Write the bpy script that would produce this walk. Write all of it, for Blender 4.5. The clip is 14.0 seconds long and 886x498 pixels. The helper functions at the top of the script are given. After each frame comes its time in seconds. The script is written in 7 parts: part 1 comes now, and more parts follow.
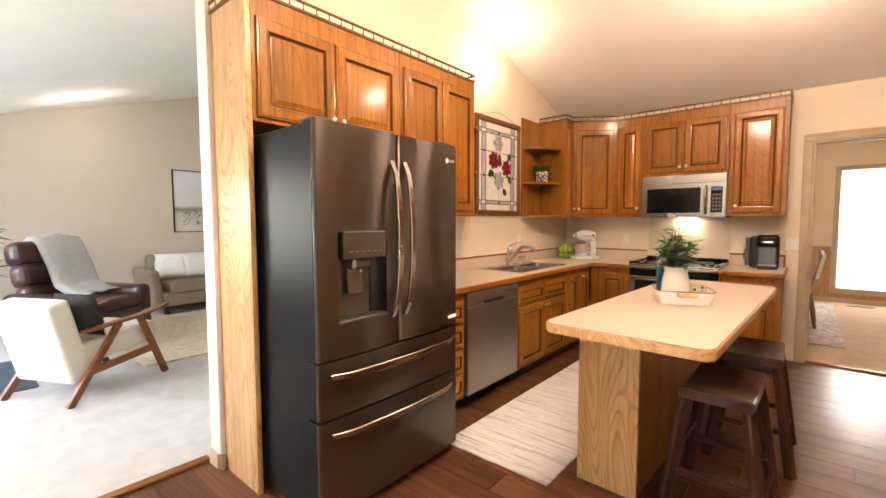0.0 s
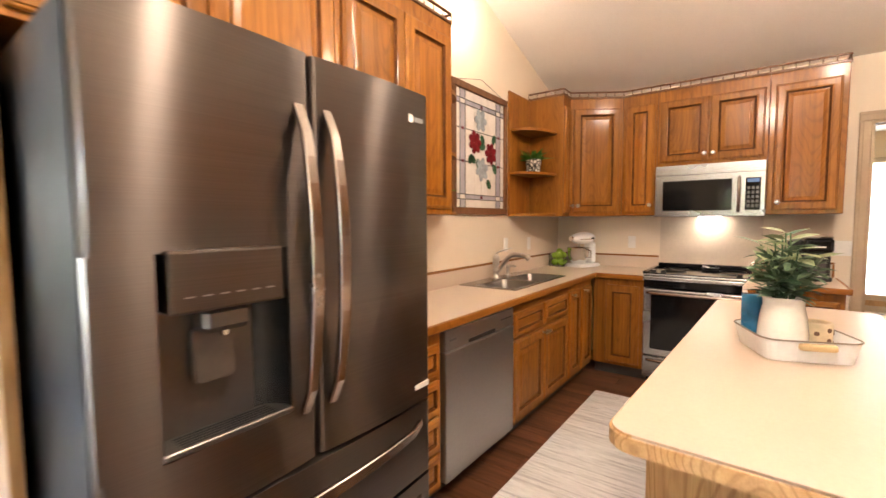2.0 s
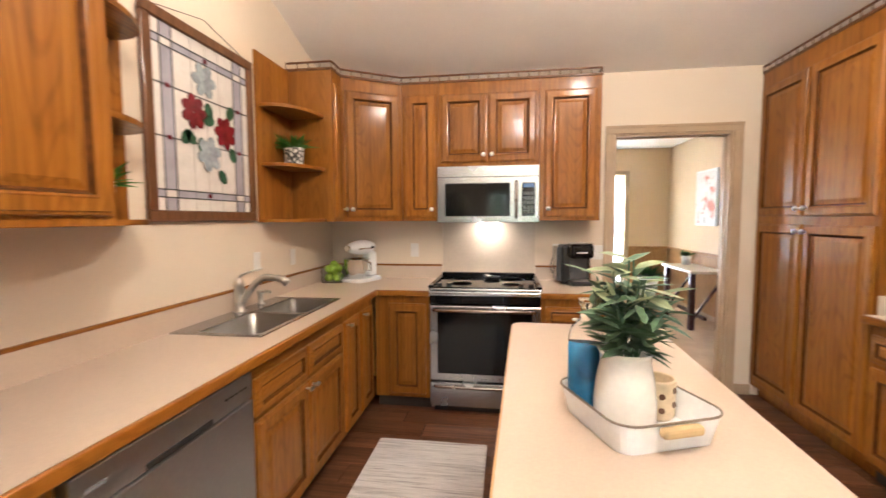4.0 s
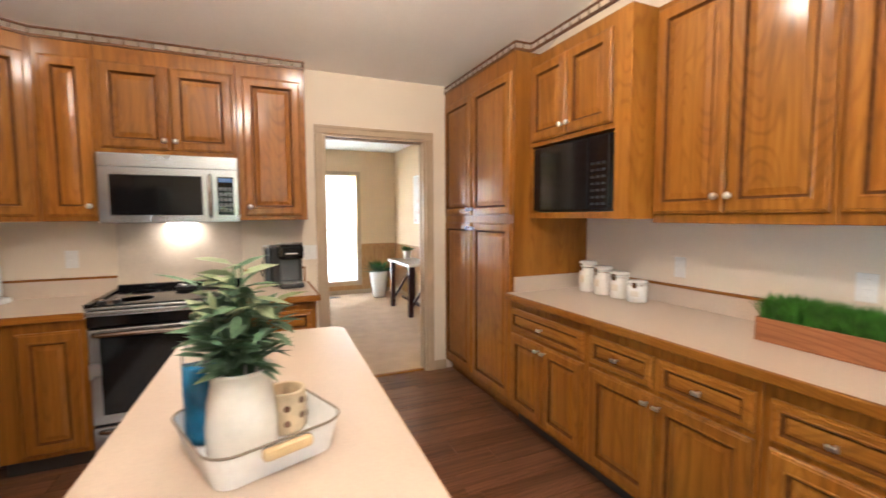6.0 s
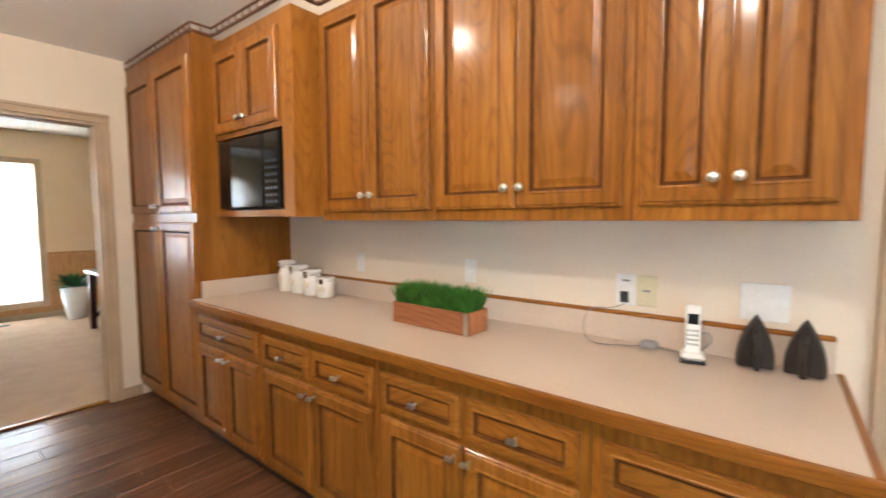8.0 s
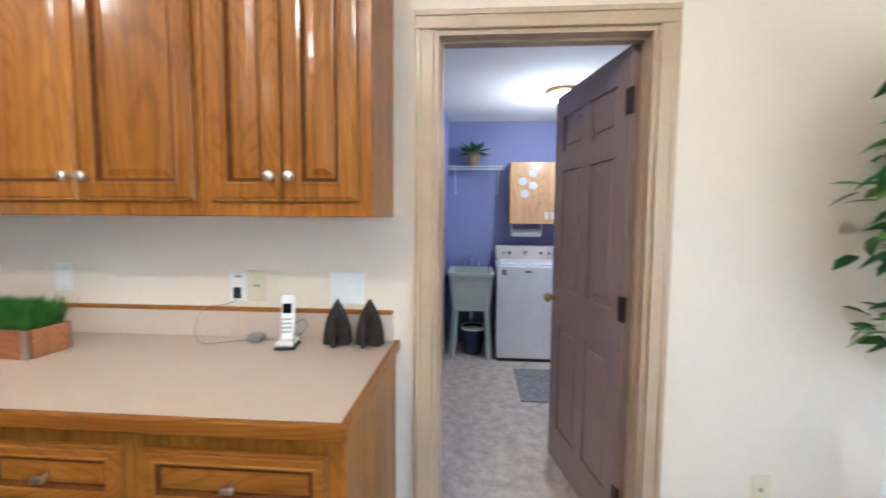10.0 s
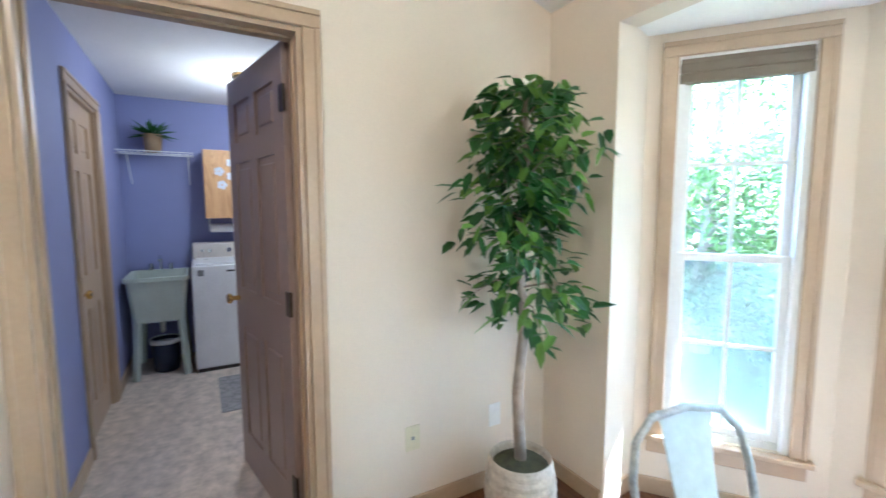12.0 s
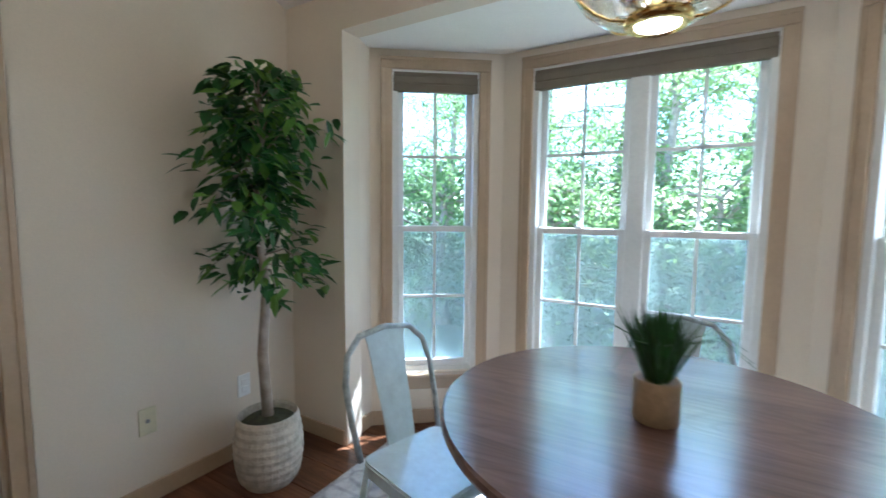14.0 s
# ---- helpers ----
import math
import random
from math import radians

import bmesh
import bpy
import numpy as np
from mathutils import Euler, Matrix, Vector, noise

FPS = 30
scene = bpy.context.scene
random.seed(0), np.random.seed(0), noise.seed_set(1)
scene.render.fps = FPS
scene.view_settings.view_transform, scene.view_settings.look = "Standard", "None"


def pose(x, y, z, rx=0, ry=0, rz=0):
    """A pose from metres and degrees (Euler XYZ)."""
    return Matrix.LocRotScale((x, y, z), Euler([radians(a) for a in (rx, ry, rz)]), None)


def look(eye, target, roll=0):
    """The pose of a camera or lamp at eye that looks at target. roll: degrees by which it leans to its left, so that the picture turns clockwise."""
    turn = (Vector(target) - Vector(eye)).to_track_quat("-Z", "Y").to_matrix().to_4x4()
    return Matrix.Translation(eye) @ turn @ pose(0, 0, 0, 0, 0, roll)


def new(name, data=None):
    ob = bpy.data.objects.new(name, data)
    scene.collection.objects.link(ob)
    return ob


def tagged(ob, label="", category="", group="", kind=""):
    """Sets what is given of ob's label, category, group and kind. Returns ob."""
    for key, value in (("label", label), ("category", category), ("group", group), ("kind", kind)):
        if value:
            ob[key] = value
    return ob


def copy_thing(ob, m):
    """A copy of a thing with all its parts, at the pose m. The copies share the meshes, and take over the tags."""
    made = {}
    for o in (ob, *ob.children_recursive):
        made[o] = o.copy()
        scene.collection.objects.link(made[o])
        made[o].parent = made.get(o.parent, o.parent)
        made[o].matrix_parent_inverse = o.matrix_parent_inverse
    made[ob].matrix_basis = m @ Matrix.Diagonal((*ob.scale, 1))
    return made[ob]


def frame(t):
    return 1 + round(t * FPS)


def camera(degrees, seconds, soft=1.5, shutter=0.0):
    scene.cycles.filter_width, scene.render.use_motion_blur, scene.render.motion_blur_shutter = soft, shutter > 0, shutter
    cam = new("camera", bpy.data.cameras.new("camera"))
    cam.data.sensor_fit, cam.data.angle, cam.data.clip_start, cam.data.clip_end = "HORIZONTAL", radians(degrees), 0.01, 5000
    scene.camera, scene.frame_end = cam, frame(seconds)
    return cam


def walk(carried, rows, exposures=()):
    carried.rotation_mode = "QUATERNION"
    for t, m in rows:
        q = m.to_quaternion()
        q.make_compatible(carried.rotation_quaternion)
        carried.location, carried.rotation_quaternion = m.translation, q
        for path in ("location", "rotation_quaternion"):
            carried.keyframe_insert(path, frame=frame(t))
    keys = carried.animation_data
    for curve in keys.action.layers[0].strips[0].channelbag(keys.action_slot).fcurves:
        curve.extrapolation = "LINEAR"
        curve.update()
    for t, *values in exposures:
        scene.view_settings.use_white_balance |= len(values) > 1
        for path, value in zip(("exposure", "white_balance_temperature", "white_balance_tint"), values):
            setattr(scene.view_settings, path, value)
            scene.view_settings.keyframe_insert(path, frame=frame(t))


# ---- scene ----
cam = camera(91.7, 14.0, shutter=0.5)
PATH = [
    (0, (0.088, -0.047, 1.333), (-1.205, 1.473, 1.203), -0.1),
    (0.5, (-0.056, 0.129, 1.346), (-1.352, 1.647, 1.213), -0.2),
    (1, (-0.187, 0.308, 1.354), (-1.488, 1.821, 1.215), -0.3),
    (1.5, (-0.366, 0.504, 1.362), (-1.666, 2.017, 1.223), -0.3),
    (2, (-0.54, 0.731, 1.344), (-1.724, 2.338, 1.21), -0.3),
    (2.2, (-0.578, 0.831, 1.365), (-1.713, 2.471, 1.216), 0.1),
    (4.3, (-0.756, 1.580, 1.398), (-0.874, 3.571, 1.253), -0.3),
    (4.5, (-0.729, 1.601, 1.401), (-0.736, 3.595, 1.250), -0.2),
    (5, (-0.657, 1.642, 1.390), (-0.382, 3.618, 1.244), -0.2),
    (5.5, (-0.555, 1.643, 1.389), (-0.007, 3.561, 1.241), -0.2),
    (6, (-0.427, 1.605, 1.393), (0.372, 3.432, 1.242), -0.3),
    (6.5, (-0.312, 1.553, 1.387), (0.705, 3.268, 1.236), -0.3),
    (7, (-0.208, 1.475, 1.370), (1.006, 3.058, 1.224), -0.2),
    (7.5, (-0.096, 1.382, 1.365), (1.305, 2.803, 1.222), -0.1),
    (8, (0.01, 1.274, 1.364), (1.583, 2.5, 1.222), -0.2),
    (8.5, (0.102, 1.154, 1.364), (1.826, 2.158, 1.219), -0.3),
    (8.7, (0.129, 1.104, 1.37), (1.907, 2.007, 1.219), -0.3),
    (10.8, (0.187, 0.674, 1.352), (2.151, 0.339, 1.186), 0.1),
    (11, (0.197, 0.647, 1.372), (2.137, 0.195, 1.194), -0.1),
    (11.5, (0.158, 0.589, 1.371), (2.013, -0.137, 1.192), -0.1),
    (12, (0.108, 0.531, 1.381), (1.841, -0.449, 1.191), -0.1),
    (12.5, (0.046, 0.506, 1.372), (1.619, -0.714, 1.181), 0.0),
    (13, (-0.016, 0.514, 1.347), (1.372, -0.915, 1.162), 0.3),
    (13.5, (-0.083, 0.56, 1.308), (1.11, -1.036, 1.127), 0.4),
    (14, (-0.207, 0.612, 1.261), (0.818, -1.096, 1.084), 0.5),
]
walk(cam, [(t, look(eye, target, roll)) for t, eye, target, roll in PATH],
     exposures=[(0.0, 5.0, 6700, 22), (4.0, 5.05, 5600, 15), (7.0, 4.8, 5500, 13), (8.0, 4.8, 5450, 13), (8.7, 4.8, 5150, 9), (11.0, 4.75, 4700, 7), (12.5, 4.25, 4800, 5), (14.0, 3.15, 4800, 5)])

# ---- world, sun, large lights ----
SUN_EL, SUN_AZ = 57.0, 24.0          # sun comes from -y, -x
sky = bpy.data.worlds.new("sky")
scene.world = sky
sky.use_nodes = True
_t = sky.node_tree
_s = _t.nodes.new("ShaderNodeTexSky")
_s.sky_type, _s.sun_disc = "NISHITA", False
_s.sun_elevation, _s.sun_rotation = radians(SUN_EL), radians(180 + SUN_AZ)
_t.links.new(_s.outputs[0], _t.nodes["Background"].inputs[0])
_t.nodes["Background"].inputs[1].default_value = 0.15


def lamp(name, kind, power, colour, m, **kw):
    d = bpy.data.lights.new(name, kind)
    d.energy, d.color = power, colour
    for k, v in kw.items():
        if k == "size":
            d.size = v
        elif k == "size_y":
            d.shape, d.size_y = "RECTANGLE", v
        elif k == "angle":
            d.angle = radians(v)
        elif k == "spot":
            d.spot_size, d.spot_blend = radians(v), 0.6
        elif k == "radius":
            d.shadow_soft_size = v
    o = new(name, d)
    o.matrix_world = m
    return o


_c, _e = math.cos(radians(SUN_EL)), math.sin(radians(SUN_EL))
SUN_FROM = Vector((-math.sin(radians(SUN_AZ)) * _c, -math.cos(radians(SUN_AZ)) * _c, _e))
lamp("sun", "SUN", 5.0, (1.0, 0.95, 0.86), look(SUN_FROM * 30, (0, 0, 0)), angle=0.5)
DAY = (0.93, 0.97, 1.0)
WARM = (1.0, 0.78, 0.52)
# daylight standing in the window openings
lamp("living_daylight", "AREA", 1.7, (0.74, 0.88, 1.0), look((-5.5, -1.3, 1.4), (-6.3, 4, 1.5)), size=1.7, size_y=1.4)
# added fill by an assumed window, turned up to brighten the kitchen ceiling
lamp("living_daylight2", "AREA", 1.8, DAY, look((-3.45, -1.3, 1.4), (-0.3, 3.8, 3.3)), size=1.3, size_y=1.5)
lamp("dining_daylight", "AREA", 2.8, (1.0, 0.87, 0.70), look((0.85, 9.55, 1.2), (0.85, 6, 1.0)), size=0.75, size_y=1.85)
lamp("dining_daylight2", "AREA", 4.0, (1.0, 0.87, 0.70), look((-1.1, 9.55, 1.3), (-1.1, 6, 1.2)), size=1.2, size_y=1.7)

# ---- materials ----


def nodes_of(name):
    m = bpy.data.materials.new(name)
    m.use_nodes = True
    t = m.node_tree
    return m, t, t.nodes["Principled BSDF"]


def ramp(t, fac, stops):
    r = t.nodes.new("ShaderNodeValToRGB")
    el = r.color_ramp.elements
    while len(el) < len(stops):
        el.new(0.5)
    for e, (p, c) in zip(el, stops):
        e.position, e.color = p, (*c, 1)
    t.links.new(fac, r.inputs[0])
    return r.outputs[0]


def coords(t, scale, kind="Object", rot=(0, 0, 0)):
    c = t.nodes.new("ShaderNodeTexCoord")
    m = t.nodes.new("ShaderNodeMapping")
    m.inputs["Scale"].default_value = scale
    m.inputs["Rotation"].default_value = rot
    t.links.new(c.outputs[kind], m.inputs[0])
    return m.outputs[0]


def noisy(t, vec, scale, detail=4.0, rough=0.6, dist=0.0):
    n = t.nodes.new("ShaderNodeTexNoise")
    n.inputs["Scale"].default_value, n.inputs["Detail"].default_value = scale, detail
    n.inputs["Roughness"].default_value, n.inputs["Distortion"].default_value = rough, dist
    t.links.new(vec, n.inputs["Vector"])
    return n.outputs["Fac"]


def mixed(t, a, b, fac, blend="MIX"):
    n = t.nodes.new("ShaderNodeMix")
    n.data_type, n.blend_type = "RGBA", blend
    for sock, v in ((n.inputs[6], a), (n.inputs[7], b), (n.inputs[0], fac)):
        if isinstance(v, (int, float)):
            sock.default_value = v
        elif isinstance(v, tuple):
            sock.default_value = (*v, 1)
        else:
            t.links.new(v, sock)
    return n.outputs[2]


def bumped(t, b, height, strength, dist=0.01):
    n = t.nodes.new("ShaderNodeBump")
    n.inputs["Strength"].default_value, n.inputs["Distance"].default_value = strength, dist
    t.links.new(height, n.inputs["Height"])
    t.links.new(n.outputs[0], b.inputs["Normal"])


def shifted(t, vec):
    """Each object takes its own stretch of the pattern."""
    o = t.nodes.new("ShaderNodeObjectInfo")
    k = t.nodes.new("ShaderNodeMath")
    k.operation = "MULTIPLY"
    k.inputs[1].default_value = 37.0
    t.links.new(o.outputs["Random"], k.inputs[0])
    a = t.nodes.new("ShaderNodeVectorMath")
    t.links.new(vec, a.inputs[0])
    t.links.new(k.outputs[0], a.inputs[1])
    return a.outputs[0], o.outputs["Random"]


def plain(name, c, rough=0.5, metal=0.0, var=0.12, scale=6.0, bump=0.0, fine=60.0, coat=0.0, spec=0.5):
    m, t, b = nodes_of(name)
    v = coords(t, (1, 1, 1))
    lo, hi = tuple(x * (1 - var) for x in c), tuple(min(1, x * (1 + var)) for x in c)
    big = noisy(t, v, scale, 3)
    small = noisy(t, v, fine, 4)
    col = ramp(t, big, [(0.3, lo), (0.7, hi)])
    col = mixed(t, col, ramp(t, small, [(0.25, (0.9, 0.9, 0.9)), (0.75, (1, 1, 1))]), 1.0 if var else 0.0, "MULTIPLY")
    t.links.new(col, b.inputs["Base Color"])
    r = t.nodes.new("ShaderNodeMapRange")
    r.inputs[3].default_value, r.inputs[4].default_value = max(0.02, rough - 0.06), min(1, rough + 0.06)
    t.links.new(big, r.inputs[0])
    t.links.new(r.outputs[0], b.inputs["Roughness"])
    b.inputs["Metallic"].default_value = metal
    b.inputs["Coat Weight"].default_value = coat
    b.inputs["Coat Roughness"].default_value = 0.15
    b.inputs["Specular IOR Level"].default_value = spec
    if bump:
        bumped(t, b, small, bump, 0.004)
    return m


def wood(name, dark, mid, light, axis, rough=0.34, coat=0.25, cells=1.0, lines=0.36):
    """Flat-sawn grain that runs along one axis of the object."""
    m, t, b = nodes_of(name)
    long = [9.0 * cells] * 3
    long[axis] = 0.55 * cells
    v, rnd = shifted(t, coords(t, tuple(long)))
    warp = noisy(t, v, 0.9, 3, 0.55)
    w = t.nodes.new("ShaderNodeTexWave")
    w.wave_type, w.bands_direction = "BANDS", "XYZ"[0] if axis != 0 else "Y"
    w.inputs["Scale"].default_value, w.inputs["Distortion"].default_value = 0.55, 9.0
    w.inputs["Detail"].default_value, w.inputs["Detail Scale"].default_value = 3.0, 0.9
    t.links.new(v, w.inputs["Vector"])
    pv = [150.0] * 3
    pv[axis] = 5.0
    pores = noisy(t, shifted(t, coords(t, tuple(pv)))[0], 1.0, 5, 0.7)
    col = ramp(t, w.outputs["Fac"], [(0.0, dark), (0.22, mid), (0.75, light), (1.0, mid)])
    col = mixed(t, col, ramp(t, warp, [(0.3, mid), (0.7, light)]), 0.75)
    fig = [13.0 * cells] * 3
    fig[axis] = 4.5 * cells
    figure = noisy(t, shifted(t, coords(t, tuple(fig)))[0], 1.0, 4, 0.55, 0.4)
    col = mixed(t, col, ramp(t, figure, [(0.28, (0.62, 0.54, 0.44)), (0.45, (0.95, 0.93, 0.9)), (0.66, (1.08, 1.1, 1.12))]), 0.45, "MULTIPLY")
    arc = [4.2 * cells] * 3
    arc[axis] = 0.75 * cells
    field = noisy(t, shifted(t, coords(t, tuple(arc)))[0], 1.0, 1.5, 0.35, 0.15)
    turns, rings = t.nodes.new("ShaderNodeMath"), t.nodes.new("ShaderNodeMath")     # growth rings cut by the board
    turns.operation, turns.inputs[1].default_value, rings.operation = "MULTIPLY", 210.0, "SINE"
    t.links.new(field, turns.inputs[0])
    t.links.new(turns.outputs[0], rings.inputs[0])
    col = mixed(t, col, ramp(t, rings.outputs[0], [(0.0, (1, 1, 1)), (0.45, (0.97, 0.95, 0.93)), (0.95, (0.52, 0.42, 0.32))]), lines, "MULTIPLY")
    col = mixed(t, col, ramp(t, pores, [(0.32, (0.68, 0.6, 0.52)), (0.58, (1, 1, 1))]), 0.5, "MULTIPLY")
    tone = t.nodes.new("ShaderNodeMapRange")
    tone.inputs[3].default_value, tone.inputs[4].default_value = 0.82, 1.12
    t.links.new(rnd, tone.inputs[0])
    hv = t.nodes.new("ShaderNodeHueSaturation")
    t.links.new(tone.outputs[0], hv.inputs["Value"])
    t.links.new(col, hv.inputs["Color"])
    t.links.new(hv.outputs[0], b.inputs["Base Color"])
    b.inputs["Roughness"].default_value = rough
    b.inputs["Coat Weight"].default_value, b.inputs["Coat Roughness"].default_value = coat, 0.14
    b.inputs["Specular IOR Level"].default_value = 0.18
    bumped(t, b, pores, 0.12, 0.002)
    return m


OAK = ((0.10, 0.030, 0.003), (0.250, 0.088, 0.0075), (0.37, 0.152, 0.017))
oak_v = wood("oak_upright_grain", *OAK, 2, 0.42, 0.35)
oak_h = wood("oak_level_grain", *OAK, 0, 0.42, 0.35)
oak_y = wood("oak_level_grain_y", *OAK, 1, 0.42, 0.35)
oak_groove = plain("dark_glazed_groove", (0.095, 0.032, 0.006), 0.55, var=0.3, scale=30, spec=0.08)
OAKL = ((0.38, 0.20, 0.075), (0.56, 0.33, 0.14), (0.66, 0.42, 0.20))
oak_pale = wood("oak_pale_upright", *OAKL, 2, lines=0.5)
oak_pale_h = wood("oak_pale_level", *OAKL, 1, lines=0.45)
WAL = ((0.05, 0.026, 0.019), (0.11, 0.058, 0.043), (0.185, 0.105, 0.08))
plank_wood = wood("walnut_vinyl_plank", (0.018, 0.007, 0.004), (0.082, 0.032, 0.015), (0.21, 0.095, 0.047), 0, 0.31, 0.18)
table_wood = wood("walnut_tabletop", *WAL, 0, 0.3, 1.0)
_tb = table_wood.node_tree.nodes["Principled BSDF"]
_tb.inputs["Coat IOR"].default_value, _tb.inputs["Coat Roughness"].default_value = 1.62, 0.18
stool_wood = wood("espresso_stool_wood", (0.018, 0.006, 0.005), (0.04, 0.014, 0.011), (0.065, 0.024, 0.017), 2, 0.3, 0.4)
teak = wood("teak_chair_wood", (0.10, 0.03, 0.01), (0.2, 0.075, 0.028), (0.28, 0.11, 0.045), 1, 0.35, 0.2)
cedar = wood("cedar_box_wood", (0.17, 0.055, 0.02), (0.30, 0.11, 0.04), (0.40, 0.165, 0.065), 0, 0.55, 0.0)
maple = wood("maple_cabinet_wood", (0.5, 0.28, 0.12), (0.62, 0.38, 0.18), (0.7, 0.45, 0.23), 2)
trim_wood = plain("tan_trim", (0.47, 0.345, 0.22), 0.4, var=0.1, scale=3, coat=0.1)
wall_cream = plain("cream_wall_paint", (0.76, 0.66, 0.53), 0.75, var=0.03, scale=1.2, bump=0.12, fine=220)
wall_straw = plain("straw_wall_paint", (0.74, 0.56, 0.35), 0.75, var=0.03, scale=1.2, bump=0.12, fine=220)
wall_beige = plain("beige_wall_paint", (0.62, 0.53, 0.42), 0.78, var=0.03, scale=1.2, bump=0.12, fine=220)
wall_violet = plain("violet_wall_paint", (0.28, 0.30, 0.52), 0.7, var=0.05, scale=1.5, bump=0.12, fine=220)
ceil_white = plain("white_ceiling_texture", (0.90, 0.87, 0.82), 0.9, var=0.03, scale=2, bump=0.35, fine=140)
white_paint = plain("white_paint", (0.8, 0.8, 0.78), 0.4, var=0.03)
laminate = plain("pink_beige_laminate", (0.56, 0.455, 0.365), 0.34, var=0.03, scale=5, fine=110)
carpet_l = plain("pale_grey_carpet", (0.62, 0.60, 0.57), 0.95, var=0.08, scale=7, bump=0.9, fine=230, spec=0.1)
carpet_d = plain("beige_carpet", (0.50, 0.36, 0.24), 0.95, var=0.08, scale=5, bump=0.9, fine=230, spec=0.1)
steel = plain("stainless_steel", (0.50, 0.515, 0.535), 0.26, 1.0, var=0.05, scale=3)
chrome = plain("chrome", (0.8, 0.8, 0.8), 0.12, 1.0, var=0.02)
satin_chrome = plain("satin_chrome", (0.86, 0.85, 0.83), 0.3, 1.0, var=0.03)
nickel = plain("brushed_nickel", (0.6, 0.57, 0.53), 0.3, 1.0, var=0.04)
brass = plain("polished_brass", (0.75, 0.52, 0.18), 0.15, 1.0, var=0.05)
bronze = plain("dark_bronze", (0.06, 0.045, 0.035), 0.4, 0.9, var=0.1)
black_gloss = plain("black_glass_enamel", (0.006, 0.006, 0.007), 0.09, var=0.0, coat=0.0, spec=0.4)
black_matt = plain("black_plastic", (0.015, 0.015, 0.016), 0.4, var=0.1)
grey_plastic = plain("grey_plastic", (0.25, 0.25, 0.25), 0.4)
white_plastic = plain("white_plastic", (0.8, 0.79, 0.76), 0.35, var=0.02)
cream_plastic = plain("cream_plastic", (0.68, 0.62, 0.42), 0.4, var=0.02)
ceramic = plain("white_glazed_ceramic", (0.8, 0.76, 0.7), 0.22, var=0.05, coat=0.5)
enamel = plain("white_enamel", (0.84, 0.85, 0.86), 0.3, var=0.04, coat=0.3)
leaf_dark = plain("ficus_leaf", (0.04, 0.125, 0.03), 0.35, var=0.5, scale=9)
leaf_light = plain("young_leaf", (0.16, 0.30, 0.05), 0.4, var=0.3, scale=9)
leaf_sage = plain("sage_leaf", (0.09, 0.16, 0.085), 0.5, var=0.5, scale=14)
leaf_sage_pale = plain("pale_sage_leaf", (0.36, 0.42, 0.24), 0.5, var=0.3, scale=14)
leaf_out = plain("woodland_leaf", (0.25, 0.34, 0.13), 0.5, var=0.6, scale=1.2)
grass_green = plain("bright_grass", (0.06, 0.2, 0.02), 0.5, var=0.5, scale=18)
grass_dark = plain("dark_grass", (0.03, 0.09, 0.015), 0.45, var=0.5, scale=18)
bark = plain("trunk_bark", (0.38, 0.31, 0.24), 0.85, var=0.3, scale=12, bump=0.6, fine=40)
soil = plain("mossy_soil", (0.05, 0.05, 0.025), 0.95, var=0.5, scale=20, bump=0.8)
lead = plain("dark_lead", (0.05, 0.05, 0.05), 0.5, 0.6)
frame_brown = wood("brown_frame_wood", (0.07, 0.03, 0.012), (0.13, 0.06, 0.025), (0.19, 0.09, 0.04), 2)


def glass(name, tint=(1, 1, 1), rough=0.0, ior=1.45):
    m, t, b = nodes_of(name)
    b.inputs["Base Color"].default_value = (*tint, 1)
    b.inputs["Transmission Weight"].default_value = 1.0
    b.inputs["Roughness"].default_value, b.inputs["IOR"].default_value = rough, ior
    return m


pane_glass = glass("window_glass", (0.97, 1, 0.99), 0.0, 1.02)
clear_glass = glass("clear_glass", (0.98, 1, 1), 0.0, 1.2)
blue_glass = glass("blue_bottle_glass", (0.05, 0.32, 0.55), 0.05, 1.3)


def glow(name, colour, strength):
    m, t, b = nodes_of(name)
    b.inputs["Base Color"].default_value = (*colour, 1)
    b.inputs["Emission Color"].default_value = (*colour, 1)
    b.inputs["Emission Strength"].default_value = strength
    return m


bulb = glow("lit_bulb", (1.0, 0.86, 0.66), 2)
bulb_cool = glow("lit_lens", (1.0, 0.95, 0.88), 2)

# dark brushed steel of the refrigerator
fridge_steel, _t, _b = nodes_of("dark_brushed_steel")
_v = coords(_t, (1.5, 1.5, 420.0))
_n = noisy(_t, _v, 1.0, 4, 0.6)
_t.links.new(ramp(_t, _n, [(0.3, (0.155, 0.136, 0.124)), (0.7, (0.185, 0.164, 0.15))]), _b.inputs["Base Color"])
_b.inputs["Metallic"].default_value, _b.inputs["Roughness"].default_value = 1.0, 0.33
_b.inputs["Anisotropic"].default_value, _b.inputs["Anisotropic Rotation"].default_value = 1.0, 0.25
_tg = _t.nodes.new("ShaderNodeTangent")
_tg.direction_type, _tg.axis = "RADIAL", "Z"
_t.links.new(_tg.outputs[0], _b.inputs["Tangent"])
_b2 = _t.nodes.new("ShaderNodeBsdfPrincipled")           # the clear sealing layer reflects more sharply
_b2.inputs["Base Color"].default_value = (0.15, 0.133, 0.122, 1)
_b2.inputs["Metallic"].default_value, _b2.inputs["Roughness"].default_value = 1.0, 0.17
_mx = _t.nodes.new("ShaderNodeMixShader")
_mx.inputs[0].default_value = 0.45
_t.links.new(_b.outputs[0], _mx.inputs[1])
_t.links.new(_b2.outputs[0], _mx.inputs[2])
_t.links.new(_mx.outputs[0], _t.nodes["Material Output"].inputs[0])

